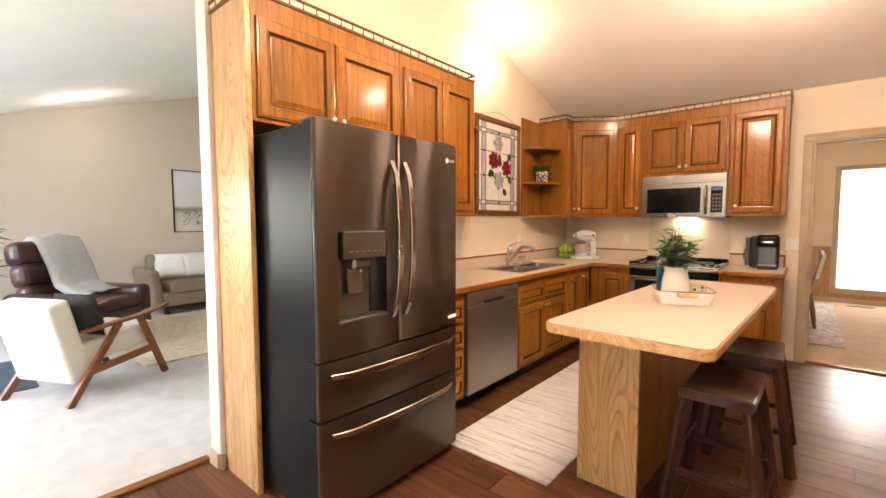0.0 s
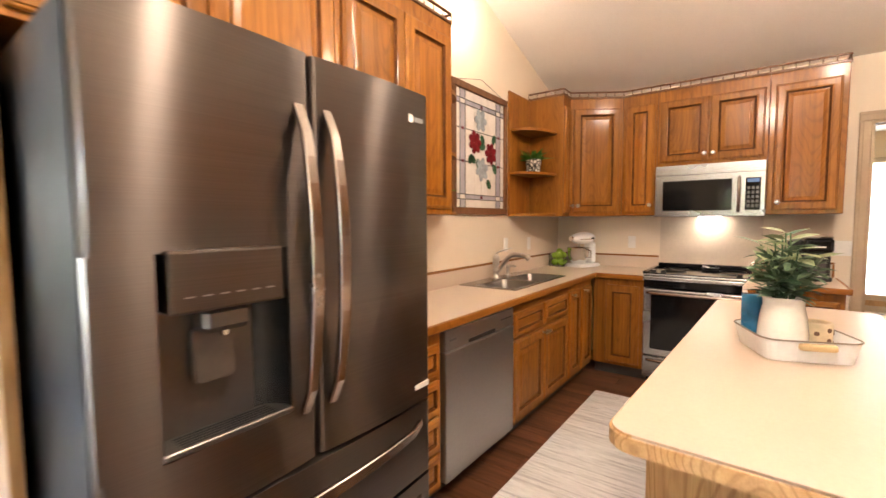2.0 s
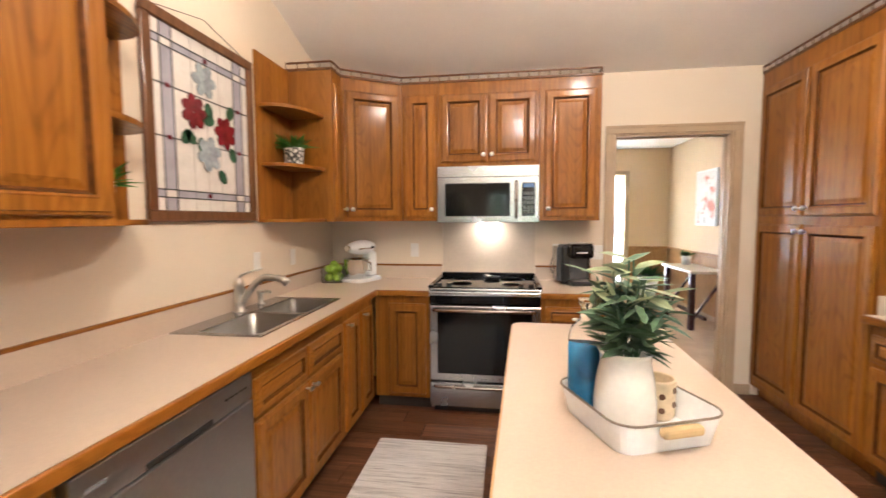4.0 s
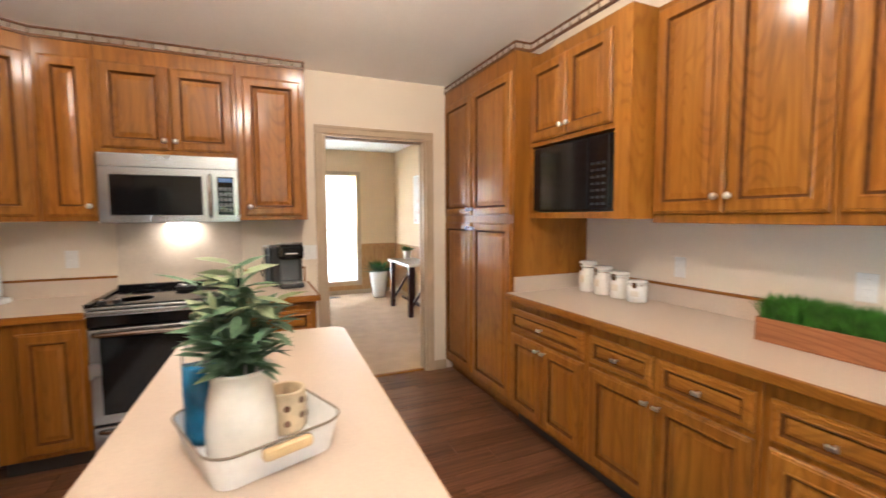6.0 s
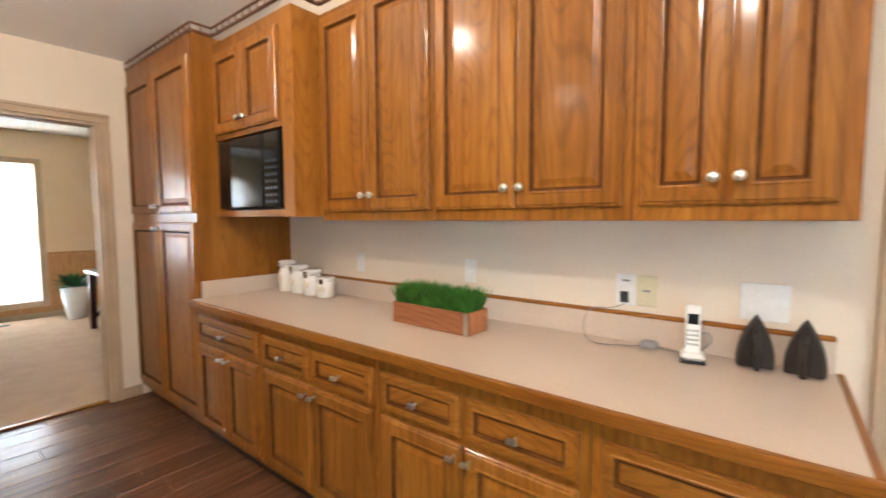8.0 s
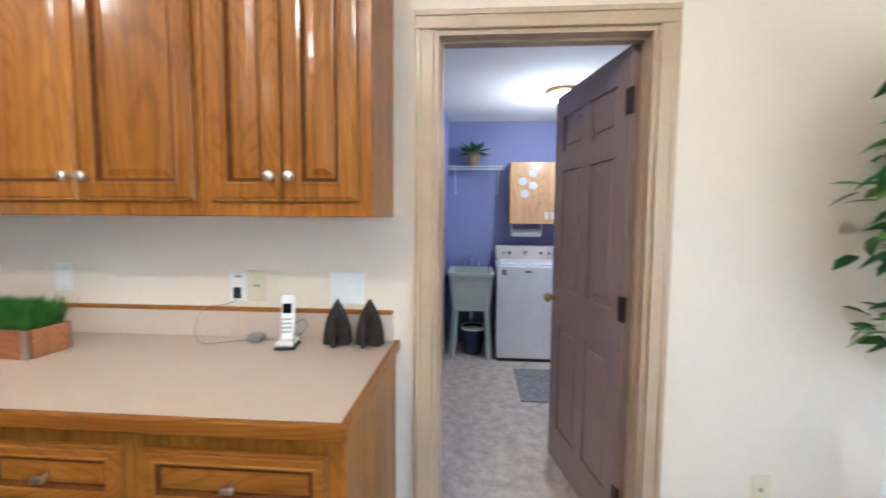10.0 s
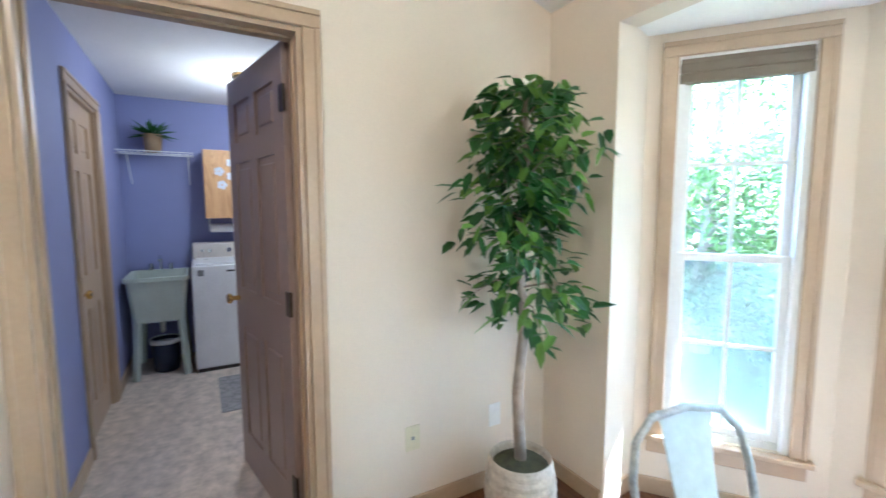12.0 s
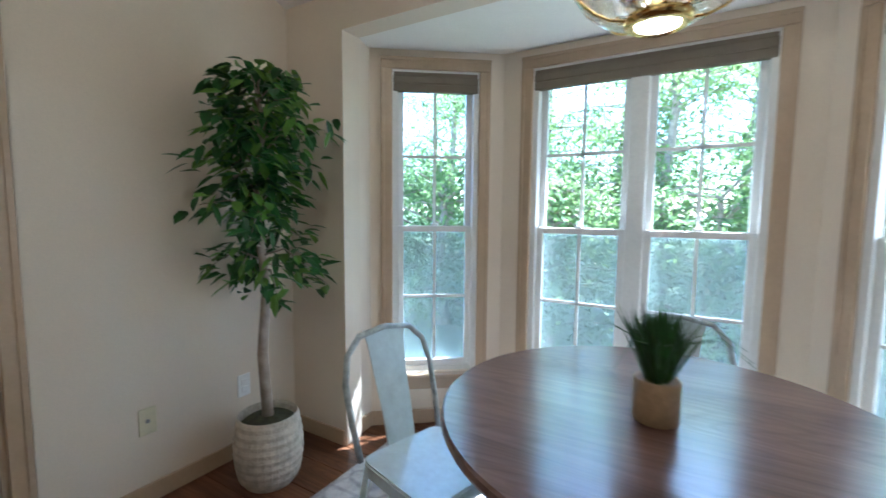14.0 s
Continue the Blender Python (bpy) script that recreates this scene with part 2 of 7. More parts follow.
handle_steel = plain("dark_bronze_steel", (0.40, 0.345, 0.31), 0.25, 1.0, var=0.05, scale=8)
cavity_steel = plain("dark_satin_cavity_steel", (0.17, 0.16, 0.15), 0.34, 0.85, var=0.06)
dark_grey = plain("dark_grey_plastic", (0.10, 0.10, 0.105), 0.4, var=0.05)

# insect screen
screen_mesh, _t, _b = nodes_of("insect_screen_mesh")
_b.inputs["Base Color"].default_value, _b.inputs["Roughness"].default_value = (0.46, 0.55, 0.58, 1), 0.8
_tp, _mx = _t.nodes.new("ShaderNodeBsdfTransparent"), _t.nodes.new("ShaderNodeMixShader")
_mx.inputs[0].default_value = 0.68
_t.links.new(_b.outputs[0], _mx.inputs[1])
_t.links.new(_tp.outputs[0], _mx.inputs[2])
_t.links.new(_mx.outputs[0], _t.nodes["Material Output"].inputs[0])

# translucent sheer shade
sheer, _t, _b = nodes_of("white_sheer_shade")
_b.inputs["Base Color"].default_value, _b.inputs["Roughness"].default_value = (0.85, 0.85, 0.83, 1), 0.9
_tr = _t.nodes.new("ShaderNodeBsdfTranslucent")
_tr.inputs[0].default_value = (0.9, 0.9, 0.88, 1)
_mx = _t.nodes.new("ShaderNodeMixShader")
_mx.inputs[0].default_value = 0.6
_t.links.new(_b.outputs[0], _mx.inputs[1])
_t.links.new(_tr.outputs[0], _mx.inputs[2])
_t.links.new(_mx.outputs[0], _t.nodes["Material Output"].inputs[0])


def leafy(mat, amount=0.35):
    """Lets light through a leaf material."""
    t = mat.node_tree
    b = t.nodes["Principled BSDF"]
    tr, mx = t.nodes.new("ShaderNodeBsdfTranslucent"), t.nodes.new("ShaderNodeMixShader")
    t.links.new(b.inputs["Base Color"].links[0].from_socket, tr.inputs[0])
    mx.inputs[0].default_value = amount
    t.links.new(b.outputs[0], mx.inputs[1])
    t.links.new(tr.outputs[0], mx.inputs[2])
    t.links.new(mx.outputs[0], t.nodes["Material Output"].inputs[0])


for _m in (leaf_dark, leaf_light, grass_green, leaf_sage_pale):
    leafy(_m)
leafy(leaf_out, 0.6)

# striped woven rug, oriental rug, mottled vinyl
rug_stripe, _t, _b = nodes_of("striped_woven_rug")
_v = coords(_t, (1.6, 42, 1))
_s1 = noisy(_t, _v, 1.0, 5, 0.75)
_s2 = noisy(_t, coords(_t, (3.0, 150, 1)), 1.0, 3, 0.7)
_col = ramp(_t, _s1, [(0.32, (0.16, 0.16, 0.17)), (0.43, (0.54, 0.53, 0.53)), (0.56, (0.76, 0.75, 0.74)), (0.66, (0.27, 0.27, 0.285))])
_col = mixed(_t, _col, ramp(_t, _s2, [(0.3, (0.7, 0.7, 0.7)), (0.6, (1, 1, 1))]), 0.7, "MULTIPLY")
_t.links.new(_col, _b.inputs["Base Color"])
_b.inputs["Roughness"].default_value = 0.95
bumped(_t, _b, _s2, 0.8, 0.006)


def faded_rug(name, base, dark, scale):
    m, t, b = nodes_of(name)
    v = coords(t, (1, 1, 1))
    vo = t.nodes.new("ShaderNodeTexVoronoi")
    vo.feature = "DISTANCE_TO_EDGE"
    vo.inputs["Scale"].default_value = scale
    t.links.new(v, vo.inputs["Vector"])
    n = noisy(t, v, scale * 1.6, 5, 0.7)
    col = mixed(t, ramp(t, vo.outputs["Distance"], [(0.03, dark), (0.12, base)]), ramp(t, n, [(0.4, base), (0.6, dark)]), 0.5)
    t.links.new(col, b.inputs["Base Color"])
    b.inputs["Roughness"].default_value = 0.95
    bumped(t, b, noisy(t, v, 250, 3), 0.6, 0.004)
    return m


rug_faded = faded_rug("faded_grey_rug", (0.55, 0.53, 0.51), (0.28, 0.26, 0.27), 9)
rug_dining = faded_rug("faded_dining_rug", (0.55, 0.48, 0.42), (0.26, 0.2, 0.2), 7)
mat_grey = faded_rug("grey_mat", (0.34, 0.33, 0.33), (0.2, 0.2, 0.2), 12)
vinyl = plain("mottled_stone_vinyl", (0.60, 0.515, 0.43), 0.35, var=0.28, scale=13, bump=0.1, fine=70)
rug_cream = plain("cream_shag_rug", (0.68, 0.6, 0.45), 0.95, var=0.15, scale=18, bump=1.0, fine=120, spec=0.1)
leather = plain("dark_brown_leather", (0.045, 0.016, 0.014), 0.32, var=0.3, scale=6, bump=0.3, fine=90)
linen = plain("cream_upholstery", (0.68, 0.65, 0.56), 0.85, var=0.04, bump=0.3, fine=260)
taupe = plain("taupe_sofa_fabric", (0.27, 0.21, 0.15), 0.9, var=0.06, bump=0.4, fine=260)
fur = plain("white_fur", (0.9, 0.885, 0.86), 0.95, var=0.05, scale=20, bump=0.5, fine=90)

# ---- building helpers ----


def part(name, bm, material, parent=None, label="", smooth=False):
    me = bpy.data.meshes.new(name)
    glazed = any(f.material_index for f in bm.faces)
    bm.to_mesh(me)
    bm.free()
    me.materials.append(material)
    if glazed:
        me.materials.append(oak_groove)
    if smooth:
        for p in me.polygons:
            p.use_smooth = True
    o = new(name, me)
    if parent is not None:
        o.parent = parent
    if label:
        o["label"] = label
    return o


def thing(name, m, label, category, group=""):
    o = new(name)
    o.empty_display_size = 0.1
    o.matrix_world = m
    return tagged(o, label, category, group)


def solo(name, bm, material, label, category, group="", kind="", m=None, smooth=False):
    o = part(name, bm, material, None, "", smooth)
    if m is not None:
        o.matrix_world = m
    return tagged(o, label, category, group, kind)


def add_box(bm, x0, y0, z0, x1, y1, z1, bevel=0.0, seg=2):
    g = bmesh.ops.create_cube(bm, size=1.0)
    vs = g["verts"]
    bmesh.ops.scale(bm, vec=(abs(x1 - x0), abs(y1 - y0), abs(z1 - z0)), verts=vs)
    bmesh.ops.translate(bm, vec=((x0 + x1) / 2, (y0 + y1) / 2, (z0 + z1) / 2), verts=vs)
    if bevel:
        es = list({e for v in vs for e in v.link_edges})
        bmesh.ops.bevel(bm, geom=es, offset=bevel, segments=seg, affect="EDGES", profile=0.5)


def box(x0, y0, z0, x1, y1, z1, bevel=0.0, seg=2):
    bm = bmesh.new()
    add_box(bm, x0, y0, z0, x1, y1, z1, bevel, seg)
    return bm


def boxes(rows, bevel=0.0):
    bm = bmesh.new()
    for r in rows:
        add_box(bm, *r, bevel=bevel, seg=1)
    return bm


def lathe(profile, n=24, closed=False):
    """A turned solid from (radius, z) rows."""
    bm = bmesh.new()
    rings = []
    for r, z in profile:
        rings.append([bm.verts.new((r * math.cos(2 * math.pi * i / n), r * math.sin(2 * math.pi * i / n), z)) for i in range(n)])
    for a, b in zip(rings, rings[1:]):
        for i in range(n):
            bm.faces.new((a[i], a[(i + 1) % n], b[(i + 1) % n], b[i]))
    if profile[0][0] > 1e-4:
        bm.faces.new(list(reversed(rings[0])))
    if profile[-1][0] > 1e-4:
        bm.faces.new(rings[-1])
    bmesh.ops.remove_doubles(bm, verts=bm.verts, dist=1e-5)
    bmesh.ops.recalc_face_normals(bm, faces=bm.faces)
    return bm


def tube(points, r, n=8, bm=None, taper=None, cap=True):
    """A round rod along points."""
    bm = bm or bmesh.new()
    pts = [Vector(p) for p in points]
    rings, u = [], None
    for i, p in enumerate(pts):
        d = (pts[min(i + 1, len(pts) - 1)] - pts[max(i - 1, 0)]).normalized()
        u = d.cross(Vector((0, 0, 1))) if u is None else u - d * u.dot(d)
        u = u.normalized() if u.length > 1e-3 else d.orthogonal().normalized()
        w = d.cross(u)
        rr = r if taper is None else r + (taper - r) * i / (len(pts) - 1)
        rings.append([bm.verts.new(p + u * rr * math.cos(2 * math.pi * k / n) + w * rr * math.sin(2 * math.pi * k / n)) for k in range(n)])
    for a, b in zip(rings, rings[1:]):
        for k in range(n):
            bm.faces.new((a[k], a[(k + 1) % n], b[(k + 1) % n], b[k]))
    if cap:
        bm.faces.new(list(reversed(rings[0])))
        bm.faces.new(rings[-1])
    return bm


def eased(points, rounds=3):
    """Rounds the corners of a line of points."""
    pts = [Vector(p) for p in points]
    for _ in range(rounds):
        pts = [pts[0]] + [q for a, b in zip(pts, pts[1:]) for q in (a.lerp(b, .25), a.lerp(b, .75))] + [pts[-1]]
    return pts


def beam(a, b, w, h, bm=None, bevel=0.003):
    """A square bar from a to b."""
    own = bmesh.new()
    a, b = Vector(a), Vector(b)
    add_box(own, -w / 2, -h / 2, 0, w / 2, h / 2, (b - a).length, bevel, 1)
    q = (b - a).to_track_quat("Z", "Y").to_matrix().to_4x4()
    own.transform(Matrix.Translation(a) @ q)
    if bm is None:
        return own
    me = bpy.data.meshes.new("tmp")
    own.to_mesh(me)
    bm.from_mesh(me)
    bpy.data.meshes.remove(me)
    own.free()
    return bm


def prism(outline, z0, z1, bevel=0.0):
    """An upright solid over a floor outline."""
    bm = bmesh.new()
    lo = [bm.verts.new((x, y, z0)) for x, y in outline]
    hi = [bm.verts.new((x, y, z1)) for x, y in outline]
    n = len(outline)
    bm.faces.new(lo[::-1])
    bm.faces.new(hi)
    for i in range(n):
        bm.faces.new((lo[i], lo[(i + 1) % n], hi[(i + 1) % n], hi[i]))
    bmesh.ops.recalc_face_normals(bm, faces=bm.faces)
    if bevel:
        bmesh.ops.bevel(bm, geom=[e for e in bm.edges if abs(e.verts[0].co.z - e.verts[1].co.z) < 1e-6], offset=bevel, segments=2, affect="EDGES")
    return bm


def rounded(x0, y0, x1, y1, r, n=5):
    out = []
    for cx, cy, a0 in ((x1 - r, y1 - r, 0), (x0 + r, y1 - r, 90), (x0 + r, y0 + r, 180), (x1 - r, y0 + r, 270)):
        for i in range(n + 1):
            a = radians(a0 + 90 * i / n)
            out.append((cx + r * math.cos(a), cy + r * math.sin(a)))
    return out


def rings_front(w, h, rows, y_back, groove=(7, 8)):
    """A panel in the xz plane, facing -y, of nested rectangles (inset, depth); depth is how far it stands out."""
    bm = bmesh.new()
    rs = []
    for inset, d in [(0, y_back)] + rows:
        rs.append([bm.verts.new((x, -d, z)) for x, z in ((inset, inset), (w - inset, inset), (w - inset, h - inset), (inset, h - inset))])
    for q, (a, b) in enumerate(zip(rs, rs[1:])):
        for i in range(4):
            f = bm.faces.new((a[i], a[(i + 1) % 4], b[(i + 1) % 4], b[i]))
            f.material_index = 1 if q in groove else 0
    bm.faces.new(rs[-1])
    bm.faces.new(rs[0][::-1])
    return bm


DOOR = [(0, 0.011), (0.004, 0.0155), (0.010, 0.016), (0.013, 0.02), (0.048, 0.02), (0.052, 0.0225), (0.058, 0.0215), (0.064, 0.012), (0.070, 0.0085), (0.078, 0.009), (0.098, 0.015)]
DRAW = [(0, 0.011), (0.003, 0.0155), (0.008, 0.016), (0.011, 0.02), (0.026, 0.02), (0.029, 0.0222), (0.034, 0.021), (0.040, 0.011), (0.046, 0.011), (0.058, 0.014)]


def round_knob(x, y, z, parent):
    bm = lathe([(0.006, 0), (0.006, 0.012), (0.015, 0.018), (0.016, 0.024), (0.011, 0.03), (0.0, 0.031)], 12)
    bm.transform(pose(x, y, z, 90, 0, 0))
    return part("knob", bm, satin_chrome, parent, "chrome knob", True)


def bar_knob(x, y, z, parent):
    bm = tube([(x, y, z), (x, y - 0.022, z)], 0.005)
    add_box(bm, x - 0.0165, y - 0.034, z - 0.009, x + 0.0165, y - 0.021, z + 0.009, 0.005, 2)
    return part("handle", bm, satin_chrome, parent, "chrome bar handle")


kick_vinyl = plain("kick_vinyl", (0.045, 0.036, 0.031), 0.55, var=0.15, scale=3)


def cabinet(name, m, w, depth, z0, z1, fronts, label, group="", kick=False, side=None):
    """A framed oak cabinet: the back at y = 0, the front at y = -depth, fronts proud of it."""
    th = thing(name, m @ pose(0, 0, 0), label, "cabinet", group)
    bm = bmesh.new()
    zb = z0
    if kick:
        part("toe_kick", box(0.002, -depth + 0.07, 0, w - 0.002, -0.01, 0.1), kick_vinyl, th, "dark vinyl toe kick")
        zb = 0.1
    add_box(bm, 0, -depth, zb, w, 0, z1, 0.002, 1)
    part("body", bm, side or oak_v, th)
    for kind, x0, x1, a, b, kx, kz in fronts:
        rows = DRAW if kind == "drawer" else DOOR
        bm = rings_front(x1 - x0, b - a, rows, 0.0005)
        bm.transform(Matrix.Translation((x0, -depth, a)))
        o = part("drawer_front" if kind == "drawer" else "door", bm, oak_h if kind == "drawer" else oak_v, th)
        if kx is not None:
            (bar_knob if kick else round_knob)(kx, -depth - 0.02, kz, o)
    return th


def gallery(name, pts, z, label):
    """A small spindle rail along cabinet tops."""
    th = thing(name, pose(0, 0, 0), label, "rail", "gallery rails on the cabinets")
    for a, b in zip(pts, pts[1:]):
        va, vb = Vector((*a, z)), Vector((*b, z))
        up = Vector((0, 0, 1))
        part("base_strip", beam(va + up * 0.006, vb + up * 0.006, 0.016, 0.017), frame_brown, th)
        part("top_rail", beam(va + up * 0.052, vb + up * 0.052, 0.014, 0.013), frame_brown, th)
        n = max(1, round((vb - va).length / 0.075))
        for i in range(n + 1):
            p = va.lerp(vb, i / n)
            part("spindle", lathe([(0.003, 0.01), (0.005, 0.02), (0.0028, 0.03), (0.003, 0.05)], 6), frame_brown, th).matrix_basis = Matrix.Translation(p)
    return th


def leaf_mesh(name, leaves, material, parent, label="", curl=0.25):
    """Leaves from (place, direction, length, width) rows, each a bent blade of four faces."""
    vs, fs = [], []
    for p, d, L, W in leaves:
        p, d = Vector(p), Vector(d).normalized()
        s = d.cross(Vector((0, 0, 1)))
        s = s.normalized() if s.length > 1e-3 else Vector((1, 0, 0))
        s = (s + Vector((random.uniform(-.5, .5), random.uniform(-.5, .5), random.uniform(-.5, .5)))).normalized()
        n = s.cross(d)
        k = len(vs)
        drop = Vector((0, 0, -curl * L))
        a, b = p + d * L * .22, p + d * L * .6 + drop * .25
        up = n * W * .12
        vs += [p, a + s * W * .40 + up, a, a - s * W * .40 + up, b + s * W * .42 + up, b, b - s * W * .42 + up, p + d * L + drop * .6]
        fs += [(k, k + 1, k + 2), (k, k + 2, k + 3), (k + 1, k + 4, k + 5, k + 2), (k + 2, k + 5, k + 6, k + 3), (k + 4, k + 7, k + 5), (k + 5, k + 7, k + 6)]
    me = bpy.data.meshes.new(name)
    me.from_pydata([tuple(v) for v in vs], [], fs)
    me.materials.append(material)
    o = new(name, me)
    if parent is not None:
        o.parent = parent
    if label:
        o["label"] = label
    return o


def tuft(n, r, h, lean, w=0.006):
    """Grass blades from a round patch."""
    out = []
    for _ in range(n):
        a, q = random.uniform(0, 6.28), r * math.sqrt(random.random())
        d = Vector((math.cos(a) * random.uniform(0, lean), math.sin(a) * random.uniform(0, lean), 1))
        out.append(((q * math.cos(a), q * math.sin(a), 0), d, h * random.uniform(.6, 1.1), w))
    return out


# ---- the setting ----
WX0, WX1, WY1, WY0 = -2.27, 1.77, 5.15, -1.02   # faces of the kitchen walls


def wall(name, bm, material, label):
    return solo(name, bm, material, label, "wall", kind="structure")


wall("wall_sink", box(-2.39, 0.88, 0, WX0, 5.27, 3.6, 0.004, 1), wall_cream, "cream painted kitchen wall behind the sink")
def notched(a, b, s0, s1, h, top, along, n0, n1):
    """A wall from a to b with a doorway from s0 to s1 up to h, lying from n0 to n1 across."""
    bm = bmesh.new()
    out = [(a, 0), (s0, 0), (s0, h), (s1, h), (s1, 0), (b, 0), (b, top), (a, top)]
    put = (lambda s, n, z: (s, n, z)) if along == "x" else (lambda s, n, z: (n, s, z))
    f, g = [bm.verts.new(put(s, n0, z)) for s, z in out], [bm.verts.new(put(s, n1, z)) for s, z in out]
    for q in (f, g):
        for ids in ((0, 1, 2, 7), (2, 3, 6, 7), (3, 4, 5, 6)):
            bm.faces.new([q[i] for i in ids])
    for i in range(8):
        bm.faces.new((f[i], f[(i + 1) % 8], g[(i + 1) % 8], g[i]))
    bmesh.ops.recalc_face_normals(bm, faces=bm.faces)
    return bm


wall("wall_range", notched(-2.27, WX1, 0.09, 0.96, 2.05, 3.0, "x", WY1, 5.27),
     wall_cream, "cream painted wall behind the range with a doorway")
wall("wall_counter", notched(-1.14, 5.27, 0.18, 0.97, 2.03, 3.6, "y", WX1, 1.89),
     wall_cream, "cream painted long wall with the laundry doorway")
BX0, BX1 = -1.195, 1.365
wall("wall_bay", notched(-2.33, WX1, BX0, BX1, 2.147, 3.0, "x", -1.14, WY0),
     wall_cream, "cream painted outer wall above the window bay")

# window bay: two returns, two slanting walls, one middle wall, each round its window
BAY = [(1.385, -1.14), (1.405, -1.27), (0.80, -1.73), (-0.63, -1.73), (-1.235, -1.27), (-1.215, -1.14)]


def bay_wall(name, a, b, wz, label):
    """A wall from a to b with a window hole wz = (s0, s1, z0, z1) along it."""
    a, b = Vector((*a, 0)), Vector((*b, 0))
    L = (b - a).length
    bm = bmesh.new()
    if wz:
        s0, s1, z0, z1 = wz
        rows = [(0, 0, s0, 2.3), (s1, 0, L, 2.3), (s0, 0, s1, z0), (s0, z1, s1, 2.3)]
    else:
        rows = [(0, 0, L, 2.3)]
    for s0, z0, s1, z1 in rows:
        add_box(bm, s0, -0.12, z0, s1, 0, z1)
    ang = math.degrees(math.atan2(b.y - a.y, b.x - a.x))
    m = Matrix.Translation(a) @ pose(0, 0, 0, 0, 0, ang)
    bm.transform(m)
    wall(name, bm, wall_cream, label)
    return m


def bay_window(name, m, s0, s1, z0, z1, units, label):
    """Double-hung windows in a hole, with grilles, tan casing, stool and a raised shade; the room is at +y."""
    th = tagged(new(name), label, "window", kind="structure")
    th.matrix_world = m
    c = 0.065
    for r in ((s0 - c, z0 - 0.005, s0, z1), (s1, z0 - 0.005, s1 + c, z1), (s0 - c, z1, s1 + c, z1 + c)):
        x0, a, x1, b = r
        bm = bmesh.new()
        add_box(bm, x0, 0.001, a, x1, 0.02, b, 0.004, 1)
        if b > z1:
            add_box(bm, x0, 0.02, b - 0.022, x1, 0.026, b - 0.002, 0.002, 1)
        elif x0 < s0:
            add_box(bm, x0 + 0.002, 0.02, a, x0 + 0.022, 0.026, b, 0.002, 1)
        else:
            add_box(bm, x1 - 0.022, 0.02, a, x1 - 0.002, 0.026, b, 0.002, 1)
        part("casing", bm, trim_wood, th, "tan wooden casing")
    part("window_sill", box(s0 - c - 0.02, -0.02, z0 - 0.03, s1 + c + 0.02, 0.045, z0 - 0.004, 0.006), trim_wood, th)
    part("apron", box(s0 - c, 0.001, z0 - 0.1, s1 + c, 0.016, z0 - 0.031, 0.003, 1), trim_wood, th)
    jam = bmesh.new()
    for r in ((s0, -0.12, z0 - 0.003, s0 + 0.03, 0.0, z1), (s1 - 0.03, -0.12, z0 - 0.003, s1, 0.0, z1), (s0 + 0.03, -0.12, z1 - 0.03, s1 - 0.03, 0.0, z1), (s0 + 0.03, -0.12, z0 - 0.003, s1 - 0.03, -0.021, z0 + 0.03)):
        add_box(jam, *r)
    part("window_frame", jam, white_plastic, th, "white vinyl frame")
    n = units
    gap = 0.085
    uw = (s1 - s0 - 0.06 - gap * (n - 1)) / n
    zm = (z0 + z1) / 2 - 0.02
    for i in range(n):
        u0 = s0 + 0.03 + i * (uw + gap)
        if i:
            part("mullion", box(u0 - gap, -0.11, z0 + 0.03, u0, -0.005, z1 - 0.03, 0.004, 1), white_plastic, th)
        for a, b, y in ((z0 + 0.03, zm + 0.018, -0.045), (zm - 0.018, z1 - 0.03, -0.08)):
            bm = bmesh.new()
            f = 0.034
            for r in ((u0, a, u0 + f, b), (u0 + uw - f, a, u0 + uw, b), (u0 + f, a, u0 + uw - f, a + f), (u0 + f, b - f, u0 + uw - f, b)):
                add_box(bm, r[0], y - 0.015, r[1], r[2], y + 0.015, r[3], 0.003, 1)
            s = part("sash", bm, white_plastic, th)
            for bar in ((u0 + uw / 2 - 0.008, a, u0 + uw / 2 + 0.008, b), (u0, (a + b) / 2 - 0.008, u0 + uw, (a + b) / 2 + 0.008)):
                part("grille_bar", box(bar[0], y - 0.006, bar[1], bar[2], y + 0.006, bar[3]), white_plastic, s)
            g = part("pane", box(u0 + f, y - 0.002, a + f, u0 + uw - f, y + 0.002, b - f), pane_glass, s)
            g.visible_shadow = False
        g = part("insect_screen", box(u0, -0.113, z0 + 0.03, u0 + uw, -0.112, zm), screen_mesh, th, "grey insect screen")
        part("sash_lock", box(u0 + uw / 2 - 0.02, -0.05, zm + 0.019, u0 + uw / 2 + 0.02, -0.03, zm + 0.034, 0.004, 1), white_plastic, th)
    sh = bmesh.new()
    for k in range(4):
        add_box(sh, s0 + 0.006, -0.028 - 0.004 * (k % 2), z1 - 0.03 - 0.022 * (k + 1), s1 - 0.006, 0.002 + 0.004 * (k % 2), z1 - 0.009 - 0.022 * k, 0.005, 1)
    part("pleated_shade", sh, shade_cloth, th, "raised taupe pleated shade")
    return th


